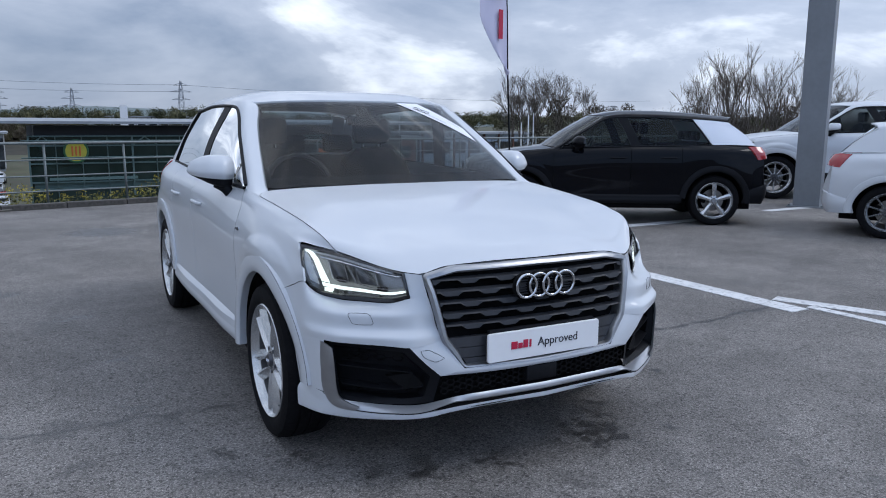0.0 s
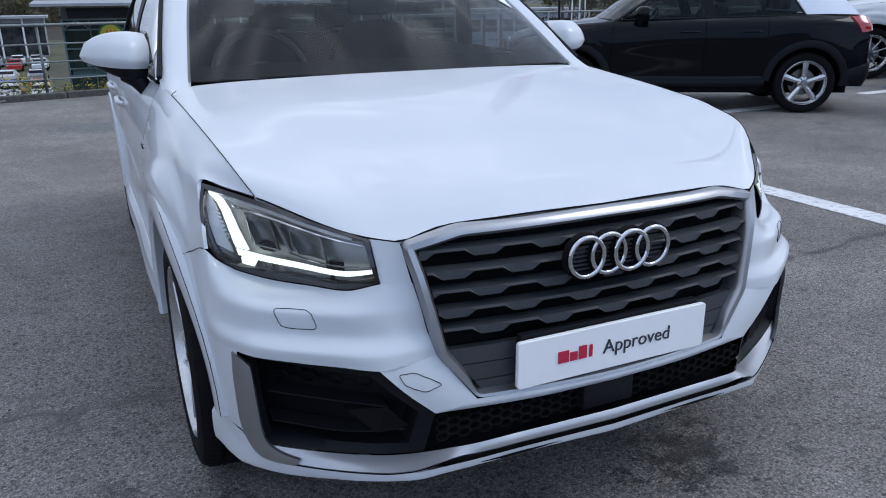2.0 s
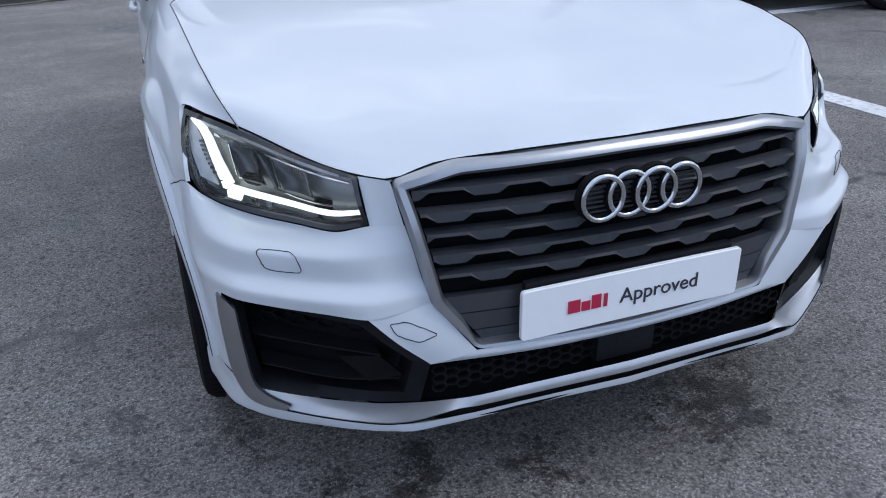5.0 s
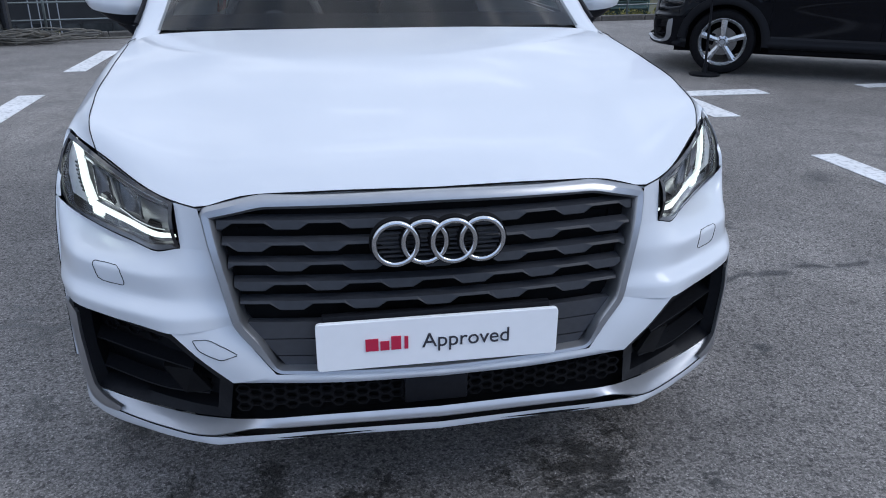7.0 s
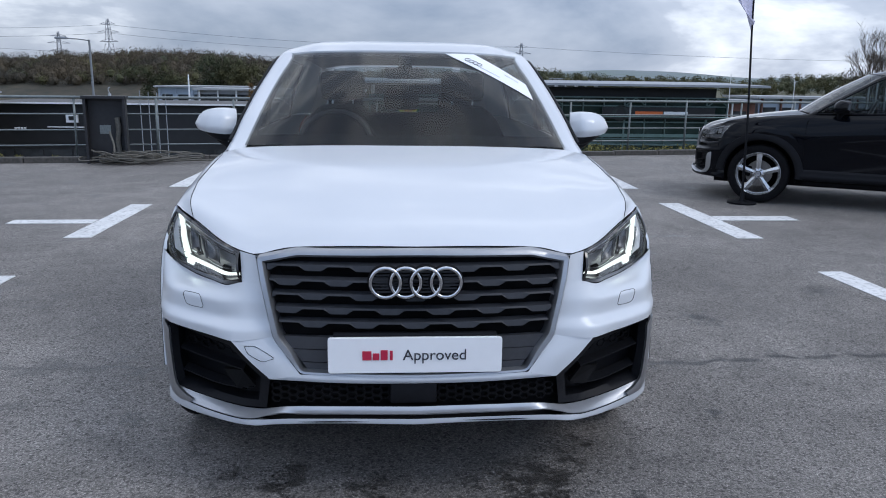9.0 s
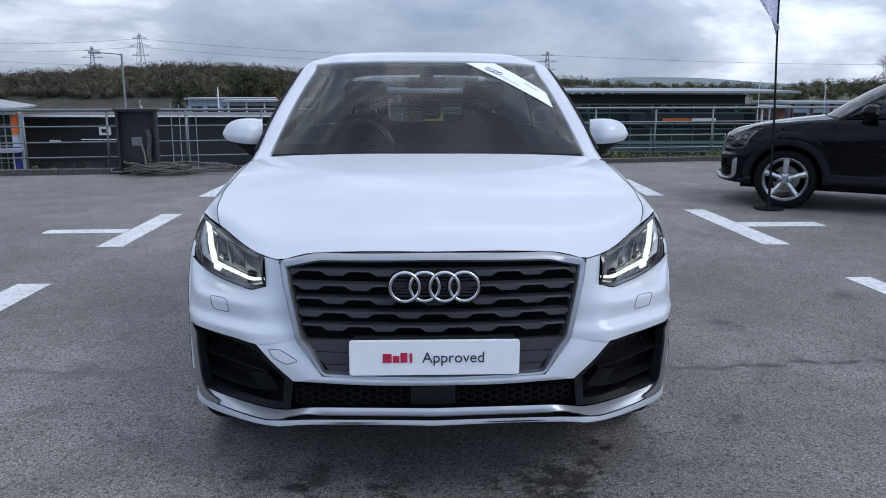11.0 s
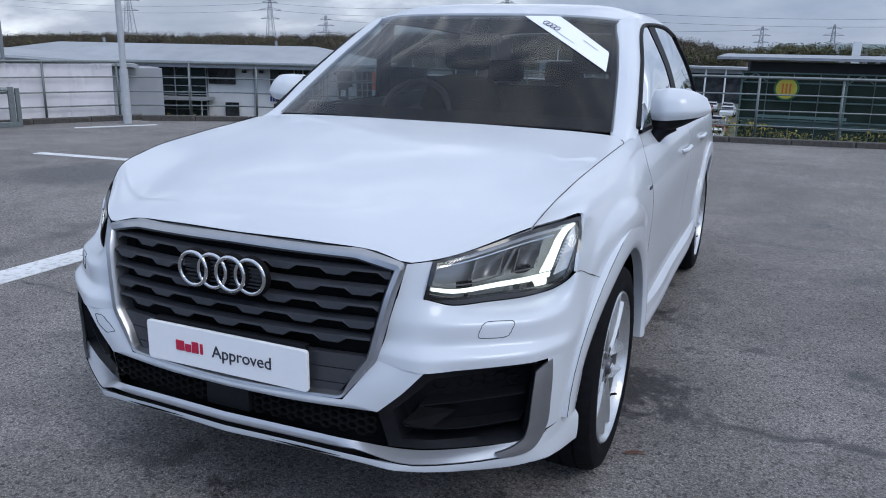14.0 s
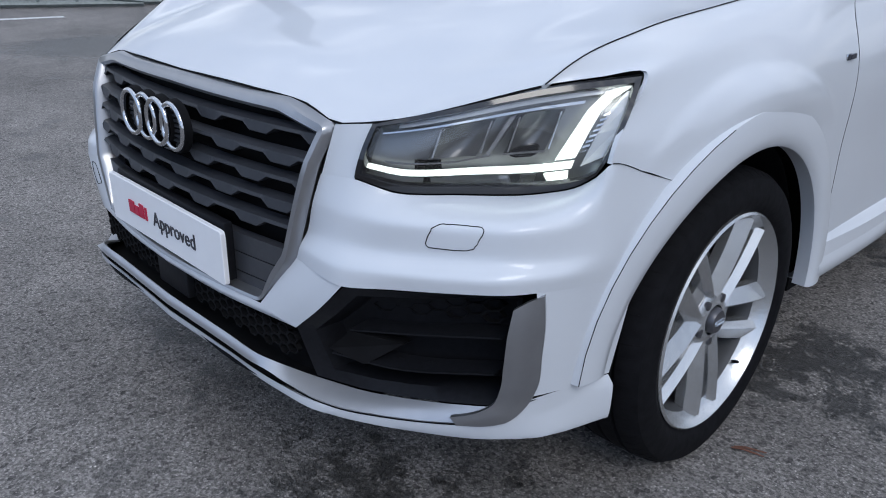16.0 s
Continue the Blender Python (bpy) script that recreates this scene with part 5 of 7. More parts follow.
KERB = material("kerb_stone", (0.085, 0.078, 0.070), 0.85, grain=0.45, scale=22, bump=0.3, big=0.3)
GALV = material("galvanised_steel", (0.19, 0.215, 0.215), 0.50, metal=0.45, grain=0.25, scale=30)
POLEGREY = material("grey_painted_steel", (0.200, 0.215, 0.235), 0.55, grain=0.06, scale=14, big=0.08)
POLEPALE = material("pale_painted_steel", (0.42, 0.44, 0.46), 0.5, grain=0.1, scale=14)
SHEETING = material("white_sheeting", (0.76, 0.73, 0.75), 0.75, grain=0.10, scale=2.2, bump=0.25, big=0.14)
CABINET = material("black_cabinet", (0.015, 0.015, 0.018), 0.5, grain=0.3, scale=14)
CABLE = material("grey_cable", (0.135, 0.125, 0.105), 0.7, grain=0.3, scale=30)
ROOFMETAL = material("pale_roof_metal", (0.33, 0.345, 0.365), 0.55, grain=0.12, scale=0.9, big=0.12, bigscale=0.15)
FASCIA = material("grey_fascia", (0.26, 0.28, 0.31), 0.5, grain=0.1, scale=2)
WALLWHITE = material("white_render_wall", (0.66, 0.66, 0.66), 0.8, grain=0.08, scale=1.2, big=0.1, bigscale=0.3)
WALLGREY = material("grey_cladding", (0.30, 0.31, 0.33), 0.6, grain=0.15, scale=0.8)
WALLBLUE = material("pale_blue_cladding", (0.36, 0.42, 0.50), 0.6, grain=0.1, scale=0.5)
WALLBLACK = material("black_cladding", (0.014, 0.014, 0.016), 0.5, grain=0.3, scale=1.5)
BRICKRED = material("red_brick_plinth", (0.16, 0.075, 0.055), 0.85, grain=0.3, scale=6)
MULLION = material("green_steel_mullion", (0.11, 0.17, 0.165), 0.45, metal=0.2, grain=0.15, scale=3)
GREENBAND = material("pale_green_band", (0.115, 0.185, 0.175), 0.4, grain=0.12, scale=1.5)
DARKROOM = material("dark_interior", (0.016, 0.019, 0.020), 0.8, grain=0.6, scale=0.5, second=(0.05, 0.06, 0.06))
FACADEGLASS = material("dark_green_glass", (0.010, 0.022, 0.020), 0.06, grain=0.5, scale=0.35, second=(0.028, 0.045, 0.042), coat=0.3)
WINDOWDARK = material("dark_window_glass", (0.012, 0.014, 0.017), 0.07, grain=0.5, scale=0.9, second=(0.05, 0.055, 0.06))
ORANGE = material("orange_panel", (0.62, 0.14, 0.035), 0.6, grain=0.08, scale=1)
BLUEPANEL = material("blue_panel", (0.03, 0.04, 0.22), 0.6, grain=0.2, scale=2)
YELLOWSIGN = material("yellow_sign", (0.55, 0.48, 0.05), 0.5, grain=0.1, scale=3)
GREENSIGN = material("green_sign", (0.03, 0.12, 0.05), 0.5)
SIGNWHITE = material("white_sign", (0.75, 0.76, 0.78), 0.5, grain=0.05, scale=2)
NAVYINK = material("navy_ink", (0.03, 0.035, 0.14), 0.5)
BARK = material("grey_bark", (0.125, 0.105, 0.09), 0.9, grain=0.4, scale=20)
FLAGCLOTH = material("white_flag_cloth", (0.62, 0.60, 0.74), 0.8, grain=0.06, scale=3)
PYLON = material("pylon_steel", (0.20, 0.22, 0.26), 0.7, grain=0.1, scale=0.5)
FARHILL = material("hazy_far_hill", (0.17, 0.20, 0.22), 0.95, second=(0.13, 0.17, 0.16), scale=0.012, grain=0.2)


def leaf_material(name, a, b, scale=0.09, own=0.35):
    """Leaf colour that drifts from tree to tree, with a little of its own for each leaf."""
    m = material(name, a, 0.85)
    t = m.node_tree
    c = t.nodes.new("ShaderNodeTexCoord")
    n = t.nodes.new("ShaderNodeTexNoise")
    n.inputs["Scale"].default_value, n.inputs["Detail"].default_value = scale, 3
    t.links.new(c.outputs["Object"], n.inputs["Vector"])
    w = t.nodes.new("ShaderNodeMapRange")
    w.inputs["From Min"].default_value, w.inputs["From Max"].default_value = 0.36, 0.64
    t.links.new(n.outputs["Fac"], w.inputs["Value"])
    g = t.nodes.new("ShaderNodeNewGeometry")
    x = t.nodes.new("ShaderNodeMix")
    x.inputs[0].default_value = own
    t.links.new(w.outputs[0], x.inputs[2])
    t.links.new(g.outputs["Random Per Island"], x.inputs[3])
    r = t.nodes.new("ShaderNodeValToRGB")
    r.color_ramp.elements[0].color, r.color_ramp.elements[1].color = (*a, 1), (*b, 1)
    t.links.new(x.outputs[0], r.inputs[0])
    t.links.new(r.outputs[0], t.nodes["Principled BSDF"].inputs["Base Color"])
    return m


WOODS = leaf_material("autumn_woods", (0.030, 0.027, 0.020), (0.082, 0.062, 0.036))
RUST = leaf_material("rust_leaves", (0.085, 0.050, 0.018), (0.19, 0.105, 0.030))
WOODSGREEN = leaf_material("green_woods", (0.030, 0.040, 0.018), (0.095, 0.085, 0.032))
SHRUB = leaf_material("verge_shrub", (0.05, 0.06, 0.015), (0.24, 0.21, 0.05), 1.2, 0.7)
BLOSSOM = leaf_material("yellow_blossom", (0.42, 0.33, 0.03), (0.55, 0.46, 0.06), 1.2, 0.8)


# ---- ground: one sheet, a raised car park that drops to lower land ----
EDGE = [(-40.0, -40.0), (-16.0, -5.0), (-13.5, 0.0), (-10.3, 6.6), (-9.35, 8.75), (-7.6, 9.8), (-5.5, 10.12), (0.5, 11.35), (4.7, 12.1), (16.0, 14.1), (70.0, 24.0), (70.0, -40.0)]
LOWER = -6.6
edge = np.array(EDGE)
fine = np.concatenate([np.linspace(a, b, 9)[:-1] for a, b in zip(edge, np.roll(edge, -1, 0))])
way = fine - np.array([8.0, -8.0])
way /= np.linalg.norm(way, axis=1, keepdims=True)
loops = [np.c_[fine + way * d, np.full(len(fine), z)] for d, z in ((0.0, 0.0), (0.30, 0.015), (1.4, -0.10), (4.5, -2.2), (11.0, LOWER), (60.0, LOWER), (400.0, LOWER), (3500.0, LOWER))]
n = len(fine)
gv = np.concatenate([[(8.0, -8.0, 0.0)], *loops])
gf = [(0, 1 + i, 1 + (i + 1) % n) for i in range(n)] + [tuple(q + 1 for q in f) for f in grid_faces(len(loops), n, False, True)]
me = mesh("ground", gv, gf, False)
for mt in (ASPHALT, SOIL, GRASS):
    me.materials.append(mt)
for i, f in enumerate(me.polygons):
    f.material_index = 0 if i < n else 1 if i < 3 * n else 2
ground = tagged(new("ground", me), "worn grey asphalt car park above lower land", "ground", kind="structure")


def along(pts, step):
    """Places every step metres along a polyline, with the direction there."""
    p = np.asarray(pts, float)
    d = np.r_[0, np.cumsum(np.linalg.norm(np.diff(p, axis=0), axis=1))]
    s = np.arange(0, d[-1], step)
    q = np.stack([np.interp(s, d, p[:, k]) for k in range(2)], 1)
    i = np.clip(np.searchsorted(d, s, side="right") - 1, 0, len(p) - 2)
    t = (p[i + 1] - p[i]) / np.linalg.norm(p[i + 1] - p[i], axis=1, keepdims=True)
    return q, t


EDGE_SEEN = EDGE[1:11]
kerb = tagged(new("kerb"), "low dark stone kerb edging the car park", "kerb", kind="structure")
stone = box(0.006, 0.908, -0.10, 0.06, -0.05, 0.085, 0.012)
stone_me = mesh("kerb_stone", stone[0], stone[1], False)
stone_me.materials.append(KERB)
for q, t in zip(*along(EDGE_SEEN[1:], 0.914)):
    o = new("kerb_stone", stone_me)
    o.parent = kerb
    o.matrix_basis = pose(q[0], q[1], random.uniform(-0.006, 0.006), random.uniform(-0.6, 0.6), random.uniform(-0.4, 0.4), math.degrees(math.atan2(t[1], t[0])))

# painted bay lines
def bay_line(x0, y0, x1, y1, w):
    d = np.array([x1 - x0, y1 - y0])
    ln = np.linalg.norm(d)
    b = box(0, ln, -w / 2, w / 2, 0.0, 0.004)
    o = part("parking_line", moved(b, pose(x0, y0, 0.001, 0, 0, math.degrees(math.atan2(d[1], d[0])))), LINEPAINT, None, smooth=False)
    tagged(o, "worn white parking bay line on asphalt", "parking line", "bay lines", "structure")


for row in ((3.18, 1.17, 3.14, 2.98, 0.19), (3.125, 4.18, 3.125, 6.16, 0.235), (3.06, 7.345, 3.12, 9.16, 0.225), (3.04, 10.40, 3.05, 11.40, 0.22), (3.25, 5.185, 4.06, 5.19, 0.24),
            (3.36, 1.53, 3.92, 0.10, 0.15), (3.35, 1.22, 3.42, 0.10, 0.09),
            (-2.67, 1.05, -2.67, 2.99, 0.23), (-2.645, 4.265, -2.65, 6.02, 0.22), (-2.63, 7.4, -2.6, 9.1, 0.22), (-3.52, 5.00, -2.77, 5.02, 0.19),
            (-6.9, 5.02, -4.84, 5.22, 0.15), (-8.9, 7.35, -8.25, 8.45, 0.14), (-9.0, 5.05, -8.0, 5.22, 0.15), (-9.55, 2.2, -9.45, 3.05, 0.15), (-9.3, 4.15, -9.15, 4.6, 0.14),
            (8.5, 5.67, 9.55, 5.70, 0.18), (5.2, 5.3, 6.7, 5.36, 0.18)):
    bay_line(*row)


# ---- railing on the edge ----
railing = tagged(new("railing"), "galvanised tube railing with four rails on the edge", "railing", kind="structure")
rp = np.asarray(EDGE_SEEN[1:9], float)
outw = rp - np.array([8.0, -8.0])
outw /= np.linalg.norm(outw, axis=1, keepdims=True)
rp = rp + outw * 0.22
for z, r in ((1.0, 0.022), (0.74, 0.012), (0.49, 0.012), (0.25, 0.012)):
    pts = np.concatenate([np.linspace(a, b, 8)[:-1] for a, b in zip(rp, rp[1:])] + [rp[-1:]])
    part("rail", tube(np.c_[pts, np.full(len(pts), z)], r, 8), GALV, railing)
post = tube([(0, 0, 0), (0, 0, 1.0)], 0.019, 8)
post_me = mesh("post", *post)
post_me.materials.append(GALV)
foot_me = mesh("foot_plate", *box(-0.06, 0.06, -0.06, 0.06, 0, 0.012))
foot_me.materials.append(GALV)
for q, t in zip(*along(rp, 1.22)):
    o = new("post", post_me)
    o.parent = railing
    o.matrix_basis = pose(q[0], q[1], 0, random.uniform(-1, 1), random.uniform(-1, 1), 0)
    o2 = new("foot_plate", foot_me)
    o2.parent = o
    o2.matrix_basis = pose(0, 0, 0.016)


# ---- vegetation ----
def leaf_cloud(centres, radii, per, size, squash=0.8, core=0.0, up=1.0):
    """Many small leaf cards spread through ellipsoids, over ragged dark cores, as one mesh."""
    rng_ = np.random.default_rng(len(centres) * 7 + per)
    centres, radii = np.asarray(centres, float), np.asarray(radii, float)
    c = np.repeat(centres, per, 0)
    r = np.repeat(radii, per)[:, None]
    m = len(c)

    def unit():
        d = rng_.normal(size=(m, 3))
        return d / np.linalg.norm(d, axis=1, keepdims=True)

    p = c + unit() * (r * rng_.uniform(0.1, 1.0, (m, 1)) ** 0.4) * (1, 1, squash)
    a = unit() * size * rng_.uniform(0.5, 1.2, (m, 1)) * (1 / up, 1 / up, up)
    b = unit() * size * rng_.uniform(0.4, 1.0, (m, 1)) * 0.6
    v = np.stack([p - a, p + b, p + a, p - b], 1).reshape(-1, 3)
    f = np.arange(4 * m).reshape(-1, 4).tolist()
    if core:
        bm = bmesh.new()
        bmesh.ops.create_icosphere(bm, subdivisions=2, radius=1.0)
        iv = np.array([q.co for q in bm.verts])
        ifc = np.array([[q.index for q in g.verts] for g in bm.faces])
        bm.free()
        k = len(centres)
        cv = centres[:, None] + iv[None] * (radii * core)[:, None, None] * rng_.uniform(0.7, 1.15, (k, len(iv), 1)) * (1, 1, squash)
        cf = (ifc[None] + (np.arange(k) * len(iv))[:, None, None] + len(v)).reshape(-1, 3).tolist()
        v, f = np.concatenate([v, cv.reshape(-1, 3)]), f + cf
    return v, f


def bare_tree(height, seed, spread=0.5, levels=4):
    """Trunk, limbs and twigs of a leafless tree with its foot at the origin; returns trunk and crown data."""
    rng = random.Random(seed)
    trunk, crown = [], []

    def grow(p, d, ln, r, lv):
        pts = [np.array(p)]
        dd = np.array(d, float)
        seg = 4 if lv > 1 else 2
        for _ in range(seg):
            dd = dd + np.array([rng.uniform(-0.11, 0.11) for _ in range(3)]) + (0, 0, 0.05)
            dd /= np.linalg.norm(dd)
            pts.append(pts[-1] + dd * ln / seg)
        (trunk if lv >= levels - 1 else crown).append(tube(pts, np.linspace(r, r * 0.55, seg + 1), 5 if lv > 1 else 3, caps=False))
        if lv == 0:
            return
        kids = rng.randint(3, 4) if lv > 1 else rng.randint(5, 7)
        for _ in range(kids):
            i = rng.uniform(0.35, 1.0)
            base = pts[0] + (pts[-1] - pts[0]) * i
            a = rng.uniform(0, 2 * math.pi)
            nd = dd + spread * rng.uniform(0.6, 1.25) * np.array([math.cos(a), math.sin(a), rng.uniform(-0.1, 0.5)])
            grow(base, nd / np.linalg.norm(nd), ln * rng.uniform(0.5, 0.76), max(r * 0.56, 0.0045), lv - 1)

    grow((0, 0, 0), (0, 0, 1), height * 0.40, height * 0.0085, levels)
    return joined(*trunk), joined(*crown)


tree_shapes = {}


def plant_tree(x, y, z, height, kind, turn):
    """A leafless tree; the trees share a few crowns, turned and sized differently."""
    if kind not in tree_shapes:
        tr, cr = bare_tree(8.0, kind + 3, 0.62 if kind < 2 else 0.40, 5)
        tree_shapes[kind] = [mesh("trunk", *tr), mesh("crown", *cr)]
        for q in tree_shapes[kind]:
            q.materials.append(BARK)
    t = tagged(new("bare_tree"), "leafless grey tree with fine twigs beyond the railing", "tree", "bare trees")
    for nm, q in zip(("trunk", "crown"), tree_shapes[kind]):
        new(nm, q).parent = t
    t.matrix_world = pose(x, y, z, 0, 0, turn) @ Matrix.Diagonal((height / 8, height / 8, height / 8, 1))
    return t


for i, (x, y, h, kind) in enumerate(((41.6, 60, 11.6, 0), (43.8, 58, 12.2, 1), (46.6, 61, 12.0, 0), (48.8, 59, 10.8, 1), (42.8, 64, 12.0, 0), (47.4, 65, 11.8, 1), (45.2, 63, 11.4, 0), (24.4, 21, 7.8, 2), (25.6, 20, 8.2, 3), (26.8, 21.5, 8.0, 2), (28.0, 20.8, 7.4, 3), (25.0, 22, 7.6, 3), (27.4, 22, 7.8, 2), (29.4, 19.5, 9.0, 0), (31.2, 20.5, 8.6, 1), (33.6, 19, 7.4, 2), (35.5, 20, 7.2, 0), (25.5, 28, 6.2, 1), (27.0, 27, 6.6, 0), (28.6, 27.5, 6.4, 1), (30.4, 28.6, 6.0, 0))):
    plant_tree(x, y, -3.2, h, kind, 37 * i)

# low shrubs on the verge
rng = np.random.default_rng(5)
q, t = along(EDGE_SEEN[3:9], 0.16)
cs, rs, bs, br = [], [], [], []
for p0, d0 in zip(q, t):
    nrm = np.array([-d0[1], d0[0]])
    for _ in range(2):
        o = p0 + nrm * rng.uniform(0.45, 1.6)
        if p0[0] < -2.6 and rng.random() < 0.72:
            continue
        low_ = 0.10 if p0[0] > 4.5 else 0.02 if p0[0] < -2.6 else 0.18 + 0.10 * math.sin(p0[0] * 2.3)
        if -5.2 < p0[0] < -3.2:
            low_ = 0.05
        cs.append((o[0], o[1], -0.06 + low_ * 0.4))
        rs.append(abs(low_) * rng.uniform(0.7, 1.3) + 0.05)
        if -2.2 < p0[0] < 1.5 and rng.random() < 0.5:
            bs.append((o[0], o[1], 0.03 + abs(low_) * rng.uniform(0.5, 1.1)))
            br.append(0.10)
tagged(part("verge_plants", leaf_cloud(cs, rs, 34, 0.035), SHRUB, None, smooth=False), "low green and yellow shrubs behind the railing", "shrubs", kind="stuff")
tagged(part("verge_blossom", leaf_cloud(bs, br, 26, 0.022), BLOSSOM, None, smooth=False), "small yellow blossoms on the verge", "flowers", kind="stuff")


# ---- wooded hill, hedges and far ridges ----
def ridge(x0, x1, y, height, base, depth, n=90):
    """A long hill whose crest height follows height(x)."""
    xs = np.linspace(x0, x1, n)
    rows = []
    for k, f in ((-1.0, 0.0), (-0.6, 0.45), (-0.2, 0.9), (0.2, 1.0), (1.0, 0.7)):
        rows.append([(x, y + k * depth, base + (height(x) - base) * f) for x in xs])
    return np.array(rows)


def hill_crest(x):
    return float(np.interp(x, [-420, -300, -230, -180, -135, -95, -66, -40, -15, 10, 40], [0.0, 1.5, 2.5, 2.5, 3.4, 6.0, 6.6, 4.6, 0.0, -3.0, -5.5]))


hill = tagged(part("wooded_hill", sheet(ridge(-430, 60, 265, hill_crest, LOWER, 60)), HEATH, None), "low hill of rough grass under autumn woods", "hill", kind="structure")
rng = np.random.default_rng(11)
cs, rs, gs, gr = [], [], [], []
for _ in range(3900):
    x = rng.uniform(-420, 30)
    k = rng.uniform(-0.62, 0.35)
    f = float(np.interp(k, [-1.0, -0.6, -0.2, 0.2, 1.0], [0, 0.45, 0.9, 1.0, 0.7]))
    base = LOWER + (hill_crest(x) - LOWER) * f
    r = rng.uniform(1.6, 3.0)
    if x < -110 and math.sin(x * 0.11) + math.sin(x * 0.043 + 2) + 0.6 * math.sin(x * 0.29) < -0.6 and rng.random() < 0.75:
        continue
    h = r * rng.uniform(0.8, 1.5)
    (gs if rng.random() < 0.18 else cs).append((x, 265 + k * 60, base + h * 0.6))
    (gr if len(gs) > len(gr) else rs).append(r)
tagged(part("hill_woods", leaf_cloud(cs, rs, 210, 0.24, 1.2, 0.44, 1.7), WOODS, None, smooth=False), "brown autumn woods covering the hill", "woods", kind="stuff")
tagged(part("hill_woods_green", leaf_cloud(gs, gr, 210, 0.24, 1.0, 0.44, 1.3), WOODSGREEN, None, smooth=False), "olive green trees among the woods", "woods", kind="stuff")
# hedgerows and tree belts behind the showrooms
cs, rs = [], []
for _ in range(900):
    x = rng.uniform(-60, 420)
    y = rng.uniform(225, 275)
    top = 4.4 + 1.0 * math.sin(x * 0.045) + 0.7 * math.sin(x * 0.13 + 1)
    r = rng.uniform(1.5, 3.0)
    cs.append((x, y, top - r * 0.6 - abs(rng.normal()) * 1.8))
    rs.append(r)
for x, y, z, r in ((39, 120, 0.6, 2.6), (44, 122, 0.0, 2.4), (36, 121, 0.2, 2.2), (49, 121, -0.4, 2.6), (-33, 185, 2.4, 3.6), (-40, 186, 2.8, 4.0), (-53.4, 185, 0.8, 3.6)):
    for _ in range(16):
        cs.append((x + rng.normal() * r * 0.6, y + rng.normal() * r * 0.4, z + rng.normal() * r * 0.35))
        rs.append(r * 0.5)
tagged(part("tree_belt", leaf_cloud(cs, rs, 240, 0.30, 1.0, 0.42), WOODSGREEN, None, smooth=False), "olive tree belt behind the showrooms", "trees", kind="stuff")
rust = tagged(new("rust_tree"), "narrow rust-coloured autumn tree by the car lot", "tree")
part("trunk", tube([(0, 0, LOWER), (0, 0, -2.0)], [0.14, 0.08], 8), BARK, rust)
part("crown", leaf_cloud([(0.05 * math.sin(3 * k), 0.1 * math.cos(2 * k), -4.2 + 0.5 * k) for k in range(11)], [0.55, 0.72, 0.80, 0.82, 0.80, 0.75, 0.68, 0.58, 0.46, 0.34, 0.22], 190, 0.085, 1.0, 0.5), RUST, rust, smooth=False)
rust.matrix_world = pose(-10.5, 60.0, 0)
cs, rs = [], []
for _ in range(620):
    a = rng.uniform(0, 1)
    x, y = 26 + 50 * a, 37 + rng.uniform(-3, 6) - 12 * a
    top = 2.5 - 1.3 * a + 0.40 * math.sin(x * 0.6) + 0.25 * math.sin(x * 1.9)
    cs.append((x, y, rng.uniform(-3.5, top)))
    rs.append(rng.uniform(0.45, 0.95))
tagged(part("hedge_belt", leaf_cloud(cs, rs, 360, 0.07, 1.0, 0.0, 1.5), WOODS, None, smooth=False), "dark scrub and hedge beyond the railing", "hedge", kind="stuff")
tagged(part("far_ridge", sheet(ridge(-900, 2600, 2100, lambda x: 22 + 16 * math.sin(x * 0.0021 + 0.6) + 5 * math.sin(x * 0.011), LOWER, 500, 120)), FARHILL, None), "pale hazy moorland ridge on the horizon", "hill", kind="structure")


# ---- pylons and lines ----
def pylon(x, y, top, height):
    """A lattice transmission tower with three pairs of arms."""
    p = tagged(new("pylon"), "grey steel lattice electricity pylon", "pylon", "pylons")
    lat, w0 = [], height * 0.085
    wid = lambda s: w0 * (1 - s) ** 1.4 + height * 0.010 + (w0 * 0.12 if s < 0.9 else 0)
    legs = []
    for sx_ in (-1, 1):
        for sy_ in (-1, 1):
            legs.append(tube([(sx_ * wid(s), sy_ * wid(s), height * s) for s in np.linspace(0, 1, 9)], height * 0.0042, 4))
    hs = np.linspace(0.02, 0.98, 11)
    for a, b in zip(hs, hs[1:]):
        for sy_ in (-1, 1):
            lat.append(tube([(-wid(a), sy_ * wid(a), height * a), (wid(b), sy_ * wid(b), height * b)], height * 0.0025, 3))
            lat.append(tube([(wid(a), sy_ * wid(a), height * a), (-wid(b), sy_ * wid(b), height * b)], height * 0.0025, 3))
    part("lattice_body", joined(*legs, *lat), PYLON, p)
    for s, ln in ((0.66, 0.16), (0.80, 0.19), (0.92, 0.13)):
        z = height * s
        part("arm", joined(tube([(-height * ln, 0, z), (height * ln, 0, z)], height * 0.0045, 4), tube([(-height * ln, 0, z), (0, 0, z + height * 0.045), (height * ln, 0, z)], height * 0.003, 4)), PYLON, p)
    p.matrix_world = pose(x, y, top - height, 0, 0, random.uniform(-25, 25))
    return p


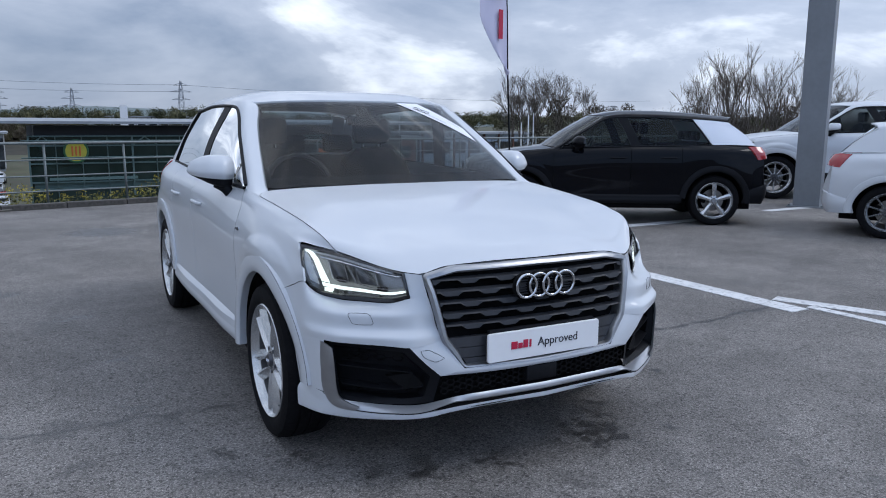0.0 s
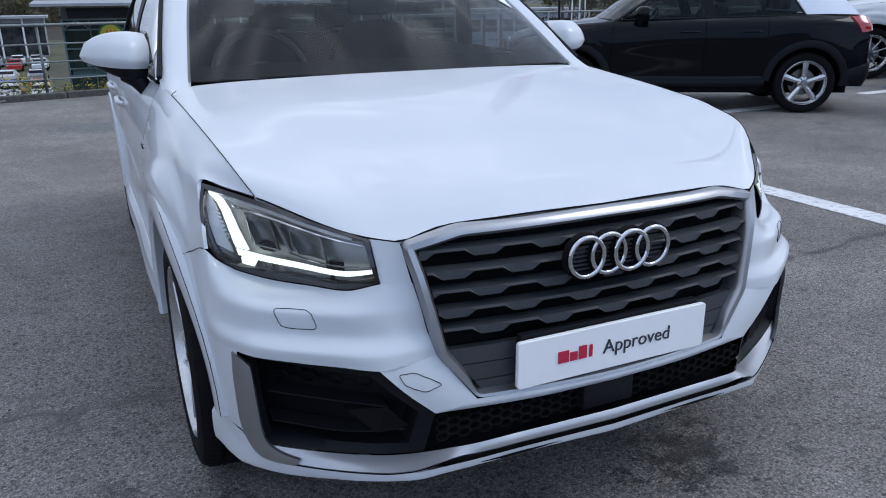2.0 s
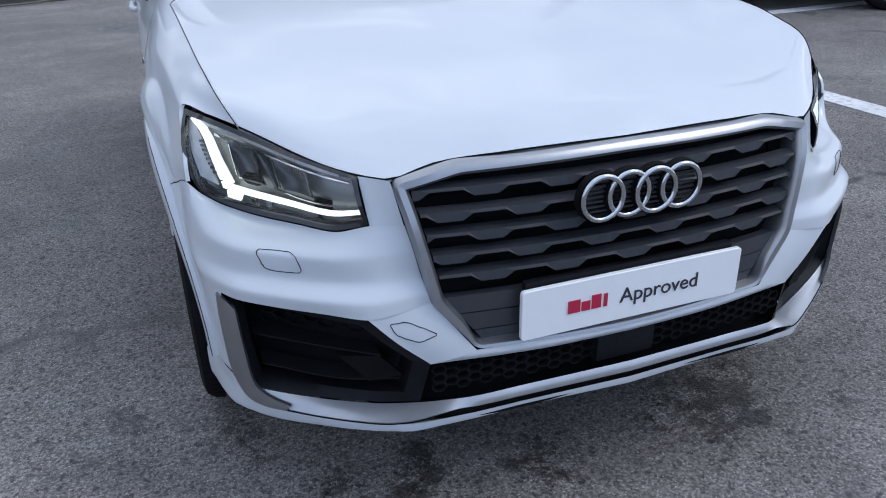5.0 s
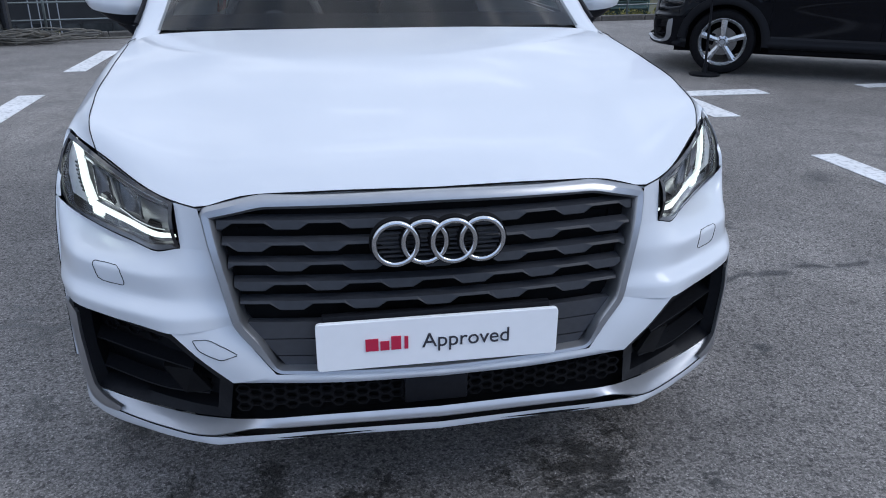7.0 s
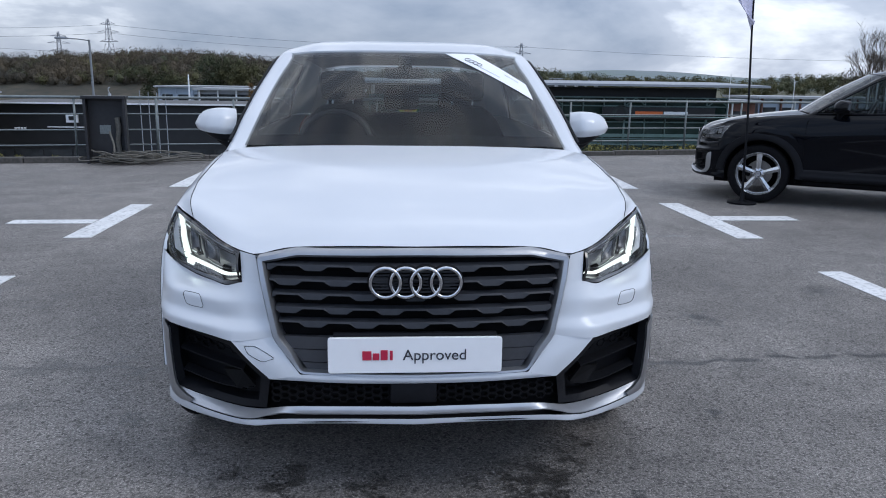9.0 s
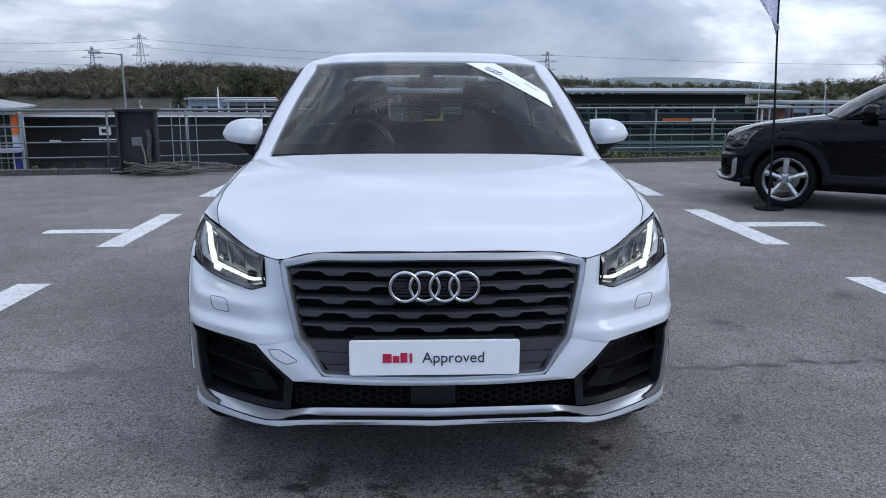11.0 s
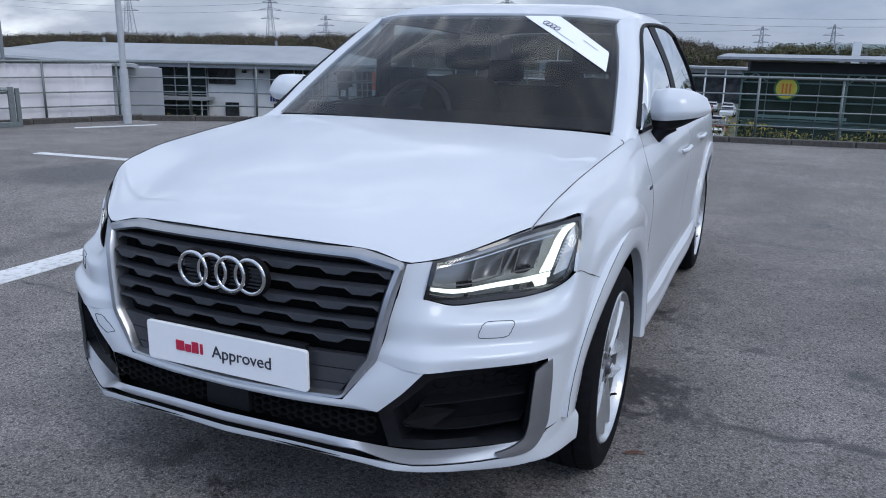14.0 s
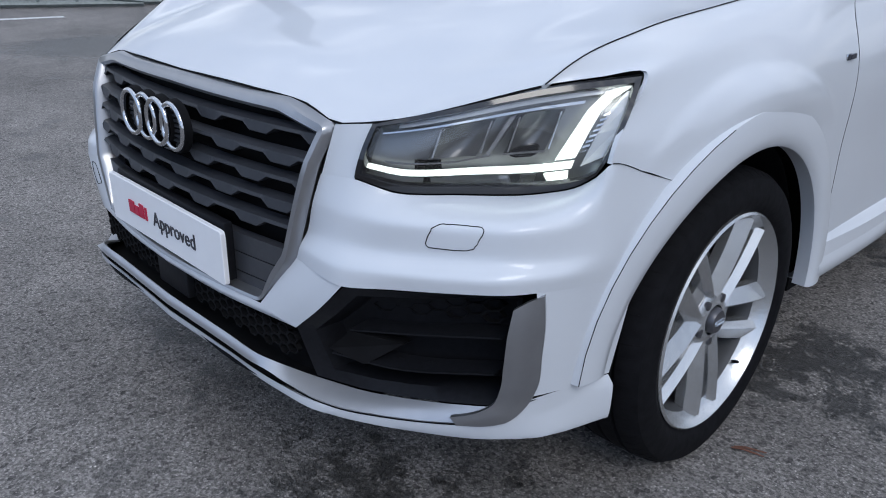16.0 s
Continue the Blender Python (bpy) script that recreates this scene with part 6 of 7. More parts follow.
TOWERS = ((88.6, 500, 26.5, 34), (-170, 500, 36.5, 40), (27, 500, 20.5, 30), (-11, 500, 19.5, 28), (-359, 500, 38, 46), (-310, 500, 25, 36), (-224, 560, 31.5, 38), (-420, 420, 40, 46))
for row in TOWERS:
    pylon(*row)
for (xa, ya, za), (xb, yb, zb) in (((-600, 470, 36), (-359, 500, 34)), ((-359, 500, 34), (-170, 500, 33)), ((-170, 500, 33), (88.6, 500, 24)), ((88.6, 500, 24), (500, 520, 22)), ((-359, 500, 29), (-170, 500, 28)), ((-170, 500, 28), (88.6, 500, 20)), ((-310, 500, 22), (-11, 500, 17)), ((-600, 470, 31), (-359, 500, 29))):
    s = np.linspace(0, 1, 13)
    w = tube(np.c_[xa + (xb - xa) * s, ya + (yb - ya) * s, za + (zb - za) * s - 16 * s * (1 - s)], 0.10, 3)
    tagged(part("power_line", w, PYLON, None), "thin overhead power line between pylons", "cable", "power lines")


# ---- buildings on the lower land ----
def frame_box(parent, name, x0, x1, y0, y1, z0, z1, mat, label=""):
    return part(name, box(x0, x1, y0, y1, z0, z1), mat, parent, label, smooth=False)


def glass_showroom():
    b = tagged(new("glass_showroom"), "two-storey green glass showroom with thin flat roof", "building")
    x0, x1, y = -1.2, 28.3, 60.0
    frame_box(b, "rear_wall", x0, x1, y + 7.6, y + 8.0, LOWER, 1.0, WALLGREY)
    frame_box(b, "upper_band", x0 + 0.4, x1 - 0.6, y + 0.9, y + 7.6, 0.25, 1.02, WALLBLACK, "dark recessed band under the roof")
    roof = prism([(y - 1.6, 1.16), (y + 9, 1.45), (y + 9, 1.6), (y - 1.6, 1.34)], x1 - x0 + 4.6, "x")
    part("roof", moved(roof, Matrix.Translation((x0 - 1.8, 0, 0))), FASCIA, b, "thin pale grey roof with overhang", smooth=False)
    frame_box(b, "floor_slab", x0, x1, y + 0.3, y + 7.5, -3.55, -3.1, GREENBAND, "pale green floor edge")
    frame_box(b, "inner_wall", x0 + 0.2, x1 - 0.2, y + 3.2, y + 3.4, LOWER, 0.25, DARKROOM)
    frame_box(b, "side_wall", x0, x0 + 0.2, y + 0.2, y + 7.6, LOWER, 0.25, FACADEGLASS)
    n = 17
    w = (x1 - x0) / n
    for i in range(n):
        for z0, z1 in ((LOWER + 0.1, -5.1), (-5.05, -3.6), (-3.05, -1.75), (-1.7, -0.45), (-0.40, 0.22)):
            frame_box(b, "pane", x0 + i * w + 0.05, x0 + (i + 1) * w - 0.05, y, y + 0.04, z0, z1, FACADEGLASS)
    for i in range(n + 1):
        t_ = 0.13 if i % 4 == 0 else 0.05
        frame_box(b, "mullion", x0 + i * w - t_ / 2, x0 + i * w + t_ / 2, y - 0.14, y + 0.10, LOWER, 0.30, MULLION)
    for z in (-5.08, -3.58, -3.08, -1.72, -0.43, 0.26):
        frame_box(b, "transom", x0, x1, y - 0.10, y + 0.08, z - 0.05, z + 0.05, MULLION)
    for z in (-0.05, -1.25):
        part("sunshade_rail", tube([(x0 - 0.5, y - 1.0, z), (x1 + 0.5, y - 1.0, z)], 0.05, 6), MULLION, b)
    for i in range(0, n, 4):
        for s in (0, 1):
            part("brace", tube([(x0 + (i + s * 1) * w, y - 0.2, -0.4), (x0 + (i + 0.5) * w, y - 0.2, 0.22)], 0.05, 5), MULLION, b)
    # things behind the glass front
    frame_box(b, "banner", 17.7, 27.2, y - 0.30, y - 0.22, -1.45, -0.50, WALLBLACK, "long dark advertising banner")
    for xa, xb, mat in ((20.45, 22.75, ORANGE), (22.85, 24.85, SIGNWHITE)):
        frame_box(b, "banner_lettering", xa, xb, y - 0.34, y - 0.31, -1.16, -0.84, mat)
    part("banner_roundel", moved(lathe([(0, 0.35), (-0.03, 0.50), (0, 0.65)], 28, "y"), Matrix.Translation((19.2, y - 0.32, -1.0))), DARKROOM, b)
    d = part("round_sign", moved(lathe([(0, 0.82), (-0.06, 0.80), (-0.06, 0.001)], 32, "y"), Matrix.Translation((1.85, y - 0.25, -0.82))), YELLOWSIGN, b, "round yellow sign with green rim")
    part("sign_rim", moved(lathe([(-0.05, 0.70), (-0.09, 0.76), (-0.05, 0.86), (0.0, 0.86)], 32, "y"), Matrix.Translation((1.85, y - 0.25, -0.82))), GREENSIGN, d)
    for dx in (-0.25, 0.0, 0.25):
        part("sign_mark", moved(box(-0.06, 0.06, -0.09, -0.06, -0.35, 0.35, 0.01), Matrix.Translation((1.85 + dx, y - 0.25, -0.82))), ORANGE, d)
    frame_box(b, "welcome_board", 9.8, 13.9, y - 0.26, y - 0.20, -2.15, -1.55, FACADEGLASS)
    wl = lettering("WELCOME", 0.50, 0.01, 0.006)
    wl.transform(Matrix.Translation((11.85, y - 0.30, -1.80)))
    wl.materials.append(ROOFMETAL)
    part("welcome_lettering", wl, ROOFMETAL, b, "pale grey welcome lettering")
    frame_box(b, "door_lintel", 9.7, 14.0, y - 0.20, y - 0.14, -2.32, -2.24, GREENBAND)
    for k in range(4):
        frame_box(b, "door_frame", 9.7 + k * 1.42, 9.76 + k * 1.42, y - 0.20, y - 0.14, LOWER, -2.3, GREENBAND)
    frame_box(b, "balcony_band", 16.6, 28.2, y - 0.18, y - 0.12, -2.95, -2.68, GREENBAND, "pale green balcony band")
    frame_box(b, "balcony_band", 0.0, 6.0, y - 0.18, y - 0.12, -2.95, -2.74, GREENBAND)
    for k in range(4):
        frame_box(b, "ceiling_light", 7.0 + k * 2.4, 7.8 + k * 2.4, y + 0.5, y + 0.7, 0.1, 0.16, SIGNWHITE)
    frame_box(b, "totem", 7.2, 7.9, 80, 80.3, LOWER, 2.9, SIGNWHITE, "white totem sign behind the roof")
    return b


def office_building():
    """White rendered two-storey office with a low hipped roof; its front runs along local x."""
    b = tagged(new("office_building"), "white two-storey office with low grey hipped roof", "building")
    L_, D_ = 30.0, 6.0
    eave, base = 0.30, LOWER
    for x0, x1, mat in ((0, L_, WALLWHITE),):
        frame_box(b, "wall", x0, x1, 0.5, 1.3, base, eave, mat, "white rendered walls")
    ov, end, ridge_z = 1.0, 0.10, 1.42
    v = np.array([(-ov, -ov, eave), (L_ + end, -ov, eave), (L_ + end, D_ + ov, eave), (-ov, D_ + ov, eave), (5.5, D_ / 2, ridge_z), (L_ - 5.1, D_ / 2, ridge_z)])
    part("roof", (np.concatenate([v, v[:4] - (0, 0, 0.10)]), [(0, 1, 5, 4), (1, 2, 5), (2, 3, 4, 5), (3, 0, 4), (0, 6, 7, 1), (1, 7, 8, 2), (2, 8, 9, 3), (3, 9, 6, 0), (9, 8, 7, 6)]), ROOFMETAL, b, "pale grey metal roof", smooth=False)
    frame_box(b, "fascia", -ov + 0.1, L_ + end - 0.1, -ov + 0.08, -ov + 0.3, eave - 0.42, eave - 0.105, FASCIA, "grey fascia under the eaves")
    part("gutter", tube([(-ov, -ov - 0.05, eave - 0.16), (L_ + end, -ov - 0.05, eave - 0.16)], 0.055, 6), WALLGREY, b)
    for x in (9.0, 22.0):
        part("roof_vent", tube([(x, D_ / 2, ridge_z), (x, D_ / 2, ridge_z + 0.35)], 0.10, 8), FASCIA, b)

    def window(x, z, w, h, cols, rows):
        wn_ = frame_box(b, "window", x, x + w, 0.38, 0.50, z, z + h, WINDOWDARK)
        for i in range(cols + 1):
            frame_box(wn_, "window_bar", x + w * i / cols - 0.025, x + w * i / cols + 0.025, 0.33, 0.44, z, z + h, WALLBLACK)
        for j in range(rows + 1):
            frame_box(wn_, "window_bar", x, x + w, 0.33, 0.44, z + h * j / rows - 0.025, z + h * j / rows + 0.025, WALLBLACK)

    for x, w in ((1.2, 1.9), (7.2, 1.6), (11.8, 1.9), (17.97, 1.86), (22.4, 1.63), (27.12, 1.0)):
        window(x, -1.20, w, 1.02, 3, 2)
    for x, w in ((2.0, 0.9), (7.6, 0.9), (12.6, 0.9), (19.1, 0.9), (22.6, 0.86), (27.23, 0.67)):
        window(x, -3.5, w, 1.0, 2, 2)
    for x, w in ((4.2, 1.9), (9.3, 1.9), (14.4, 3.4), (24.1, 1.86), (28.48, 1.07)):
        bay = frame_box(b, "stair_glazing", x, x + w, 0.30, 0.55, base, -0.05, FACADEGLASS, "tall dark glazed bay")
        for i in range(4):
            frame_box(bay, "glazing_bar", x + w * i / 3 - 0.025, x + w * i / 3 + 0.025, 0.20, 0.32, base, -0.05, WALLGREY)
        for z in (-0.75, -1.4, -2.0, -3.0):
            frame_box(bay, "glazing_bar", x, x + w, 0.20, 0.32, z - 0.025, z + 0.025, WALLGREY)
        canopy = frame_box(b, "canopy", x - 0.35, x + w + 0.55, -1.4, 0.3, -2.30, -2.12, WALLGREY, "grey entrance canopy")
        for q in (x + 0.1, x + w + 0.2):
            part("canopy_post", tube([(q, -1.2, base), (q, -1.2, -2.30)], 0.05, 6), WALLGREY, canopy)
    for x in (10.9, 13.9, 21.2, 26.14, 26.4):
        part("drain_pipe", tube([(x, 0.40, base), (x, 0.40, eave - 0.2)], 0.05, 6), WALLGREY, b)
    board = frame_box(b, "sign_board", 22.2, 23.85, 0.44, 0.48, -2.42, -1.55, WALLWHITE, "wall sign with two rows of navy marks")
    for z, x0, x1, h in ((-1.92, 22.3, 23.5, 0.30), (-2.34, 22.3, 23.75, 0.34)):
        x = x0
        while x < x1:
            frame_box(board, "sign_lettering", x, min(x + 0.14, x1), 0.40, 0.44, z, z + h, NAVYINK)
            x += 0.18
    sq = frame_box(b, "square_sign", 27.16, 27.84, 0.40, 0.48, -2.05, -1.22, WALLBLACK, "small black square sign")
    frame_box(sq, "sign_mark", 27.32, 27.68, 0.36, 0.40, -1.86, -1.42, SIGNWHITE)
    frame_box(b, "orange_panel", 29.58, 30.0, 0.10, 0.50, -1.35, -0.05, ORANGE, "orange end panel")
    frame_box(b, "pale_panel", 29.58, 30.0, 0.10, 0.50, -2.05, -1.36, WALLBLUE, "pale blue end panel")
    frame_box(b, "blue_panel", 29.58, 30.0, 0.10, 0.50, -5.2, -2.06, BLUEPANEL, "dark blue end panel")
    frame_box(b, "grey_fin", 30.0, 30.12, 0.0, 0.6, base, -0.05, FASCIA)
    frame_box(b, "plinth", 0, L_, 0.42, 0.5, base, base + 2.6, BRICKRED, "red brick plinth")
    for x in (1.0, 9.0, 20.4, 21.6, 26.9):
        part("wall_lamp", box(x, x + 0.28, 0.2, 0.5, -0.45, -0.25, 0.04), WALLBLACK, b)
    d = np.array([0.956, 0.294])
    p0 = np.array([-23.0, 45.2]) - d * 30.6
    b.matrix_world = pose(p0[0], p0[1], 0, 0, 0, math.degrees(math.atan2(d[1], d[0])))
    return b


def vault_hall():
    """A long low hall with gently curved roofs at the left."""
    b = tagged(new("vaulted_hall"), "long grey hall with gently curved metal roof", "building")
    frame_box(b, "wall", 0, 26, 0, 12, LOWER, 0.2, WALLGREY)
    frame_box(b, "wall_panel", 2, 24, -0.15, 0, -4.0, -0.2, WALLWHITE, "pale upper cladding")
    for k in range(9):
        frame_box(b, "window", 2.6 + k * 2.4, 4.2 + k * 2.4, -0.22, -0.12, -1.7, -0.6, WINDOWDARK)
    a = np.array([[(x, y_, 0.25 + 1.35 * math.sin(math.pi * (0.18 + 0.64 * (x + 1) / 28)) - 0.72 + 0.02 * y_) for x in np.linspace(-1, 27, 24)] for y_ in (-1.6, 4, 9, 13)])
    part("roof", slab(a, (0, 0, -0.18)), ROOFMETAL, b, "shallow curved metal roof")
    part("eave_beam", tube([(-1, -1.62, a[0][0][2] - 0.15)] + [tuple(q - (0, 0.02, 0.12)) for q in a[0][::3]], 0.12, 6), FASCIA, b)
    part("grey_stair_tower", box(25.4, 28.4, -0.5, 4, LOWER, 0.0), WALLGREY, b, smooth=False)
    b.matrix_world = pose(-49.5, 11.5, 0.0, 0, 0, 52)
    return b


def dark_showroom():
    b = tagged(new("dark_showroom"), "long low black showroom with glazed front", "building")
    x0, x1, y = -27.6, -8.6, 52.0
    frame_box(b, "wall", x0, x1, y + 0.4, y + 9, LOWER, -0.55, WALLBLACK, "black clad walls")
    frame_box(b, "roof", x0 - 0.2, x1 + 0.2, y - 0.15, y + 9.2, -0.55, -0.42, WALLBLACK)
    frame_box(b, "roof_trim", x0 - 0.2, x1 + 0.2, y - 0.24, y - 0.16, -0.50, -0.40, SIGNWHITE, "thin white roof edge")
    for i in range(9):
        frame_box(b, "pane", x0 + 0.4 + i * 1.92, x0 + 2.2 + i * 1.92, y + 0.3, y + 0.42, -6.2, -3.6, WINDOWDARK)
    frame_box(b, "sign", -21.7, -20.95, y + 0.1, y + 0.36, -1.75, -1.15, SIGNWHITE, "small white framed sign")
    frame_box(b, "sign_mark", -21.5, -21.15, y + 0.05, y + 0.10, -1.58, -1.32, WALLBLACK)
    for k in range(4):
        frame_box(b, "sign_lettering", -25.2 + 0.20 * k, -25.08 + 0.20 * k, y + 0.25, y + 0.38, -2.32, -2.10, SIGNWHITE)
    frame_box(b, "light_bar", -23.0, -20.6, y + 0.2, y + 0.3, -2.10, -2.03, SIGNWHITE)
    return b


def plain_shed(name, label, x0, x1, y0, y1, z1, mat, band=None, tall=False):
    b = tagged(new(name), label, "building")
    frame_box(b, "wall", x0, x1, y0, y1, LOWER, z1, mat)
    frame_box(b, "roof", x0 - 0.6, x1 + 0.6, y0 - 1.0, y1 + 0.4, z1, z1 + 0.35, ROOFMETAL)
    w = (x1 - x0)
    for k in range(int(w / 3.2)):
        if tall:
            frame_box(b, "window", x0 + 0.5 + k * 3.2, x0 + 3.4 + k * 3.2, y0 - 0.1, y0, LOWER + 0.3, z1 - 0.7, WINDOWDARK)
        else:
            frame_box(b, "window", x0 + 0.8 + k * 3.2, x0 + 2.9 + k * 3.2, y0 - 0.1, y0, z1 - 3.4, z1 - 1.4, WINDOWDARK)
        frame_box(b, "column", x0 + 0.3 + k * 3.2, x0 + 0.52 + k * 3.2, y0 - 0.5, y0 - 0.1, LOWER, z1, band or mat)
    return b


glass_showroom()
office_building()
vault_hall()
dark_showroom()
plain_shed("pale_blue_warehouse", "pale blue metal-clad warehouse behind the trees", -46.0, -27.0, 160, 176, -0.55, WALLBLUE, WALLBLUE)
plain_shed("grey_showroom", "pale grey showroom with tall columns behind parked cars", -33.0, -4.0, 138, 150, -0.7, WALLGREY, SIGNWHITE, True)
plain_shed("far_retail_shed", "grey retail shed with pale roof far off", 60.0, 84.0, 118, 130, -0.6, WALLBLUE, BRICKRED)
plain_shed("brick_shed", "red brick shed with grey roof far off", 51.0, 58.5, 116, 124, -1.2, BRICKRED, WALLWHITE)
plain_shed("long_white_roof", "long low warehouse with pale roof far off", 22.0, 70.0, 240, 262, 2.6, WALLWHITE, WALLGREY)


# ---- cars far below ----
def far_car(mat):
    c = tagged(new("parked_car"), "small parked car on the lower lot", "car", "cars on the lower lot")
    prof = [(0, 0.35), (0.0, 0.75), (0.9, 0.95), (1.6, 1.42), (3.1, 1.45), (3.9, 1.0), (4.2, 0.9), (4.2, 0.35)]
    lo, hi = [], []
    v = [(x, y, z) for x in (-0.85, 0.85) for y, z in prof]
    for i, (x, y, z) in enumerate(v):
        if z > 1.2:
            v[i] = (x * 0.8, y, z)
    m = len(prof)
    f = [tuple(range(m)), tuple(range(m, 2 * m))[::-1]] + [(i, m + i, m + (i + 1) % m, (i + 1) % m) for i in range(m)]
    part("body", (np.array(v), f), mat, c, smooth=False)
    part("windows", joined(box(-0.72, 0.72, 1.15, 3.75, 1.0, 1.38)), WINDOWDARK, c, smooth=False)
    for x in (-0.8, 0.8):
        for y in (0.8, 3.3):
            part("wheel", moved(lathe([(-0.1, 0.05), (-0.1, 0.31), (0.1, 0.31), (0.1, 0.05)], 14), Matrix.Translation((x, y, 0.31))), RUBBER, c)
    return c


FAR_PAINTS = [WHITE, BLACKPAINT, material("blue_paint", (0.03, 0.07, 0.30), 0.3, coat=1.0), material("red_paint", (0.40, 0.02, 0.02), 0.3, coat=1.0), material("silver_paint", (0.40, 0.41, 0.43), 0.35, metal=0.5, coat=1.0)]
masters = [far_car(m) for m in FAR_PAINTS]
spots = []
for k in range(9):
    spots.append((-3.4 - k * 2.3, 63.5 + 0.15 * k, 4 + k % 3))
for y in (72.0, 82.0, 94.0, 108.0, 122.0):
    x = -1.5 - 2.4 * y / 82
    while x > -1.5 - 11.5 * y / 82:
        spots.append((x, y + random.uniform(-0.5, 0.5), 180 if int(y) % 4 else 0))
        x -= random.uniform(2.4, 3.0)
for k in range(5):
    spots.append((-20.5 + k * 2.6, 47.0, 90 if k % 2 else 5))
order = [0, 4, 1, 0, 3, 2, 0, 1, 4]
for i, (x, y, rz) in enumerate(spots):
    m = masters[order[i % 9]]
    copy_thing(m, pose(x, y, LOWER + 0.005, 0, 0, rz + random.uniform(-4, 4)))
for i, m in enumerate(masters):
    m.matrix_world = pose(-26.0 - i * 2.4, 76.0, LOWER + 0.005, 0, 0, 180)


# ---- posts, columns, lamps, flags on and beyond the edge ----
def square_column(x, y, w, h, rz):
    c = tagged(new("steel_column"), "tall square grey steel column on asphalt", "column", "steel columns")
    part("shaft", box(-w / 2, w / 2, -w / 2, w / 2, 0.0, h, 0.006), POLEGREY, c, smooth=False)
    part("base_plate", box(-w * 0.72, w * 0.72, -w * 0.72, w * 0.72, 0.0, 0.018), POLEGREY, c, smooth=False)
    for sx_ in (-1, 1):
        for sy_ in (-1, 1):
            part("anchor_bolt", moved(lathe([(0.018, 0.02), (0.04, 0.02), (0.042, 0.001)], 8, "z"), Matrix.Translation((sx_ * w * 0.62, sy_ * w * 0.62, 0))), GALV, c)
    c.matrix_world = pose(x, y, 0, 0, 0, rz)
    return c


square_column(9.75, 5.85, 0.40, 7.5, 28)
square_column(-9.55, 5.45, 0.34, 7.5, 28)


def lamp_post(x, y, z, h, rz, arm=1.2, mat=POLEGREY):
    p = tagged(new("street_lamp"), "slim grey street lamp post with one arm", "street lamp", "street lamps")
    part("pole", tube([(0, 0, 0), (0, 0, h * 0.4), (0, 0, h)], [0.09, 0.07, 0.05], 10), mat, p)
    part("arm", tube([(0, 0, h - 0.05), (-arm * 0.5, 0, h + 0.02), (-arm, 0, h + 0.05)], 0.03, 6), mat, p)
    part("lantern", box(-arm - 0.55, -arm + 0.05, -0.12, 0.12, h, h + 0.12, 0.03), FASCIA, p, "flat lamp head")
    p.matrix_world = pose(x, y, z, 0, 0, rz)
    return p


lamp_post(-15.35, 40.0, LOWER, 9.8, 0, 1.15)
lamp_post(40.5, 47.0, LOWER, 9.3, 180, 0.9)
lamp_post(-21.7, 16.0, LOWER, 11.0, 100, 1.2)
lamp_post(-62.0, 60.0, LOWER, 9.0, 180, 1.2)
p = tagged(new("light_pole"), "slim pale pole with collar beside the railing", "pole")
part("shaft", tube([(0, 0, 0), (0, 0, 3.0), (0, 0, 6.5)], [0.055, 0.05, 0.04], 12), POLEPALE, p)
part("base_sleeve", tube([(0, 0, 0), (0, 0, 0.9)], 0.07, 12), POLEPALE, p)
part("collar", tube([(0.09 * math.cos(a), 0.09 * math.sin(a), 2.2 + 0.02 * math.sin(a)) for a in np.linspace(0, 2 * math.pi, 17)[:-1]], 0.012, 6, True), POLEPALE, p)
p.matrix_world = pose(-8.80, 8.35, 0)
for k in range(4):
    f = tagged(new("flag_pole"), "slim white flag pole in front of the showroom", "flag pole", "flag poles")
    part("pole", tube([(0, 0, 0), (0, 0, 7.2 - 0.05 * k)], [0.035, 0.022], 8), FASCIA, f)
    f.matrix_world = pose(-13.6 + 0.46 * k, 42.0, LOWER)
for x, y, h in ((23.9, 34.0, 8.4), (24.8, 36, 8.0), (26.4, 37, 8.6), (33.0, 70, 9.0), (40.5, 72, 8.5)):
    f = tagged(new("flag_pole"), "slim white flag pole beyond the car park", "flag pole", "flag poles")
    part("pole", tube([(0, 0, 0), (0, 0, h)], [0.06, 0.035], 8), SIGNWHITE, f)
    f.matrix_world = pose(x, y, LOWER)
f = tagged(new("white_mast"), "white tapered mast near the warehouse", "mast")
part("mast", tube([(0, 0, 0), (0, 0, 8.2)], [0.16, 0.05], 8), SIGNWHITE, f)
f.matrix_world = pose(-15.8, 62, LOWER)

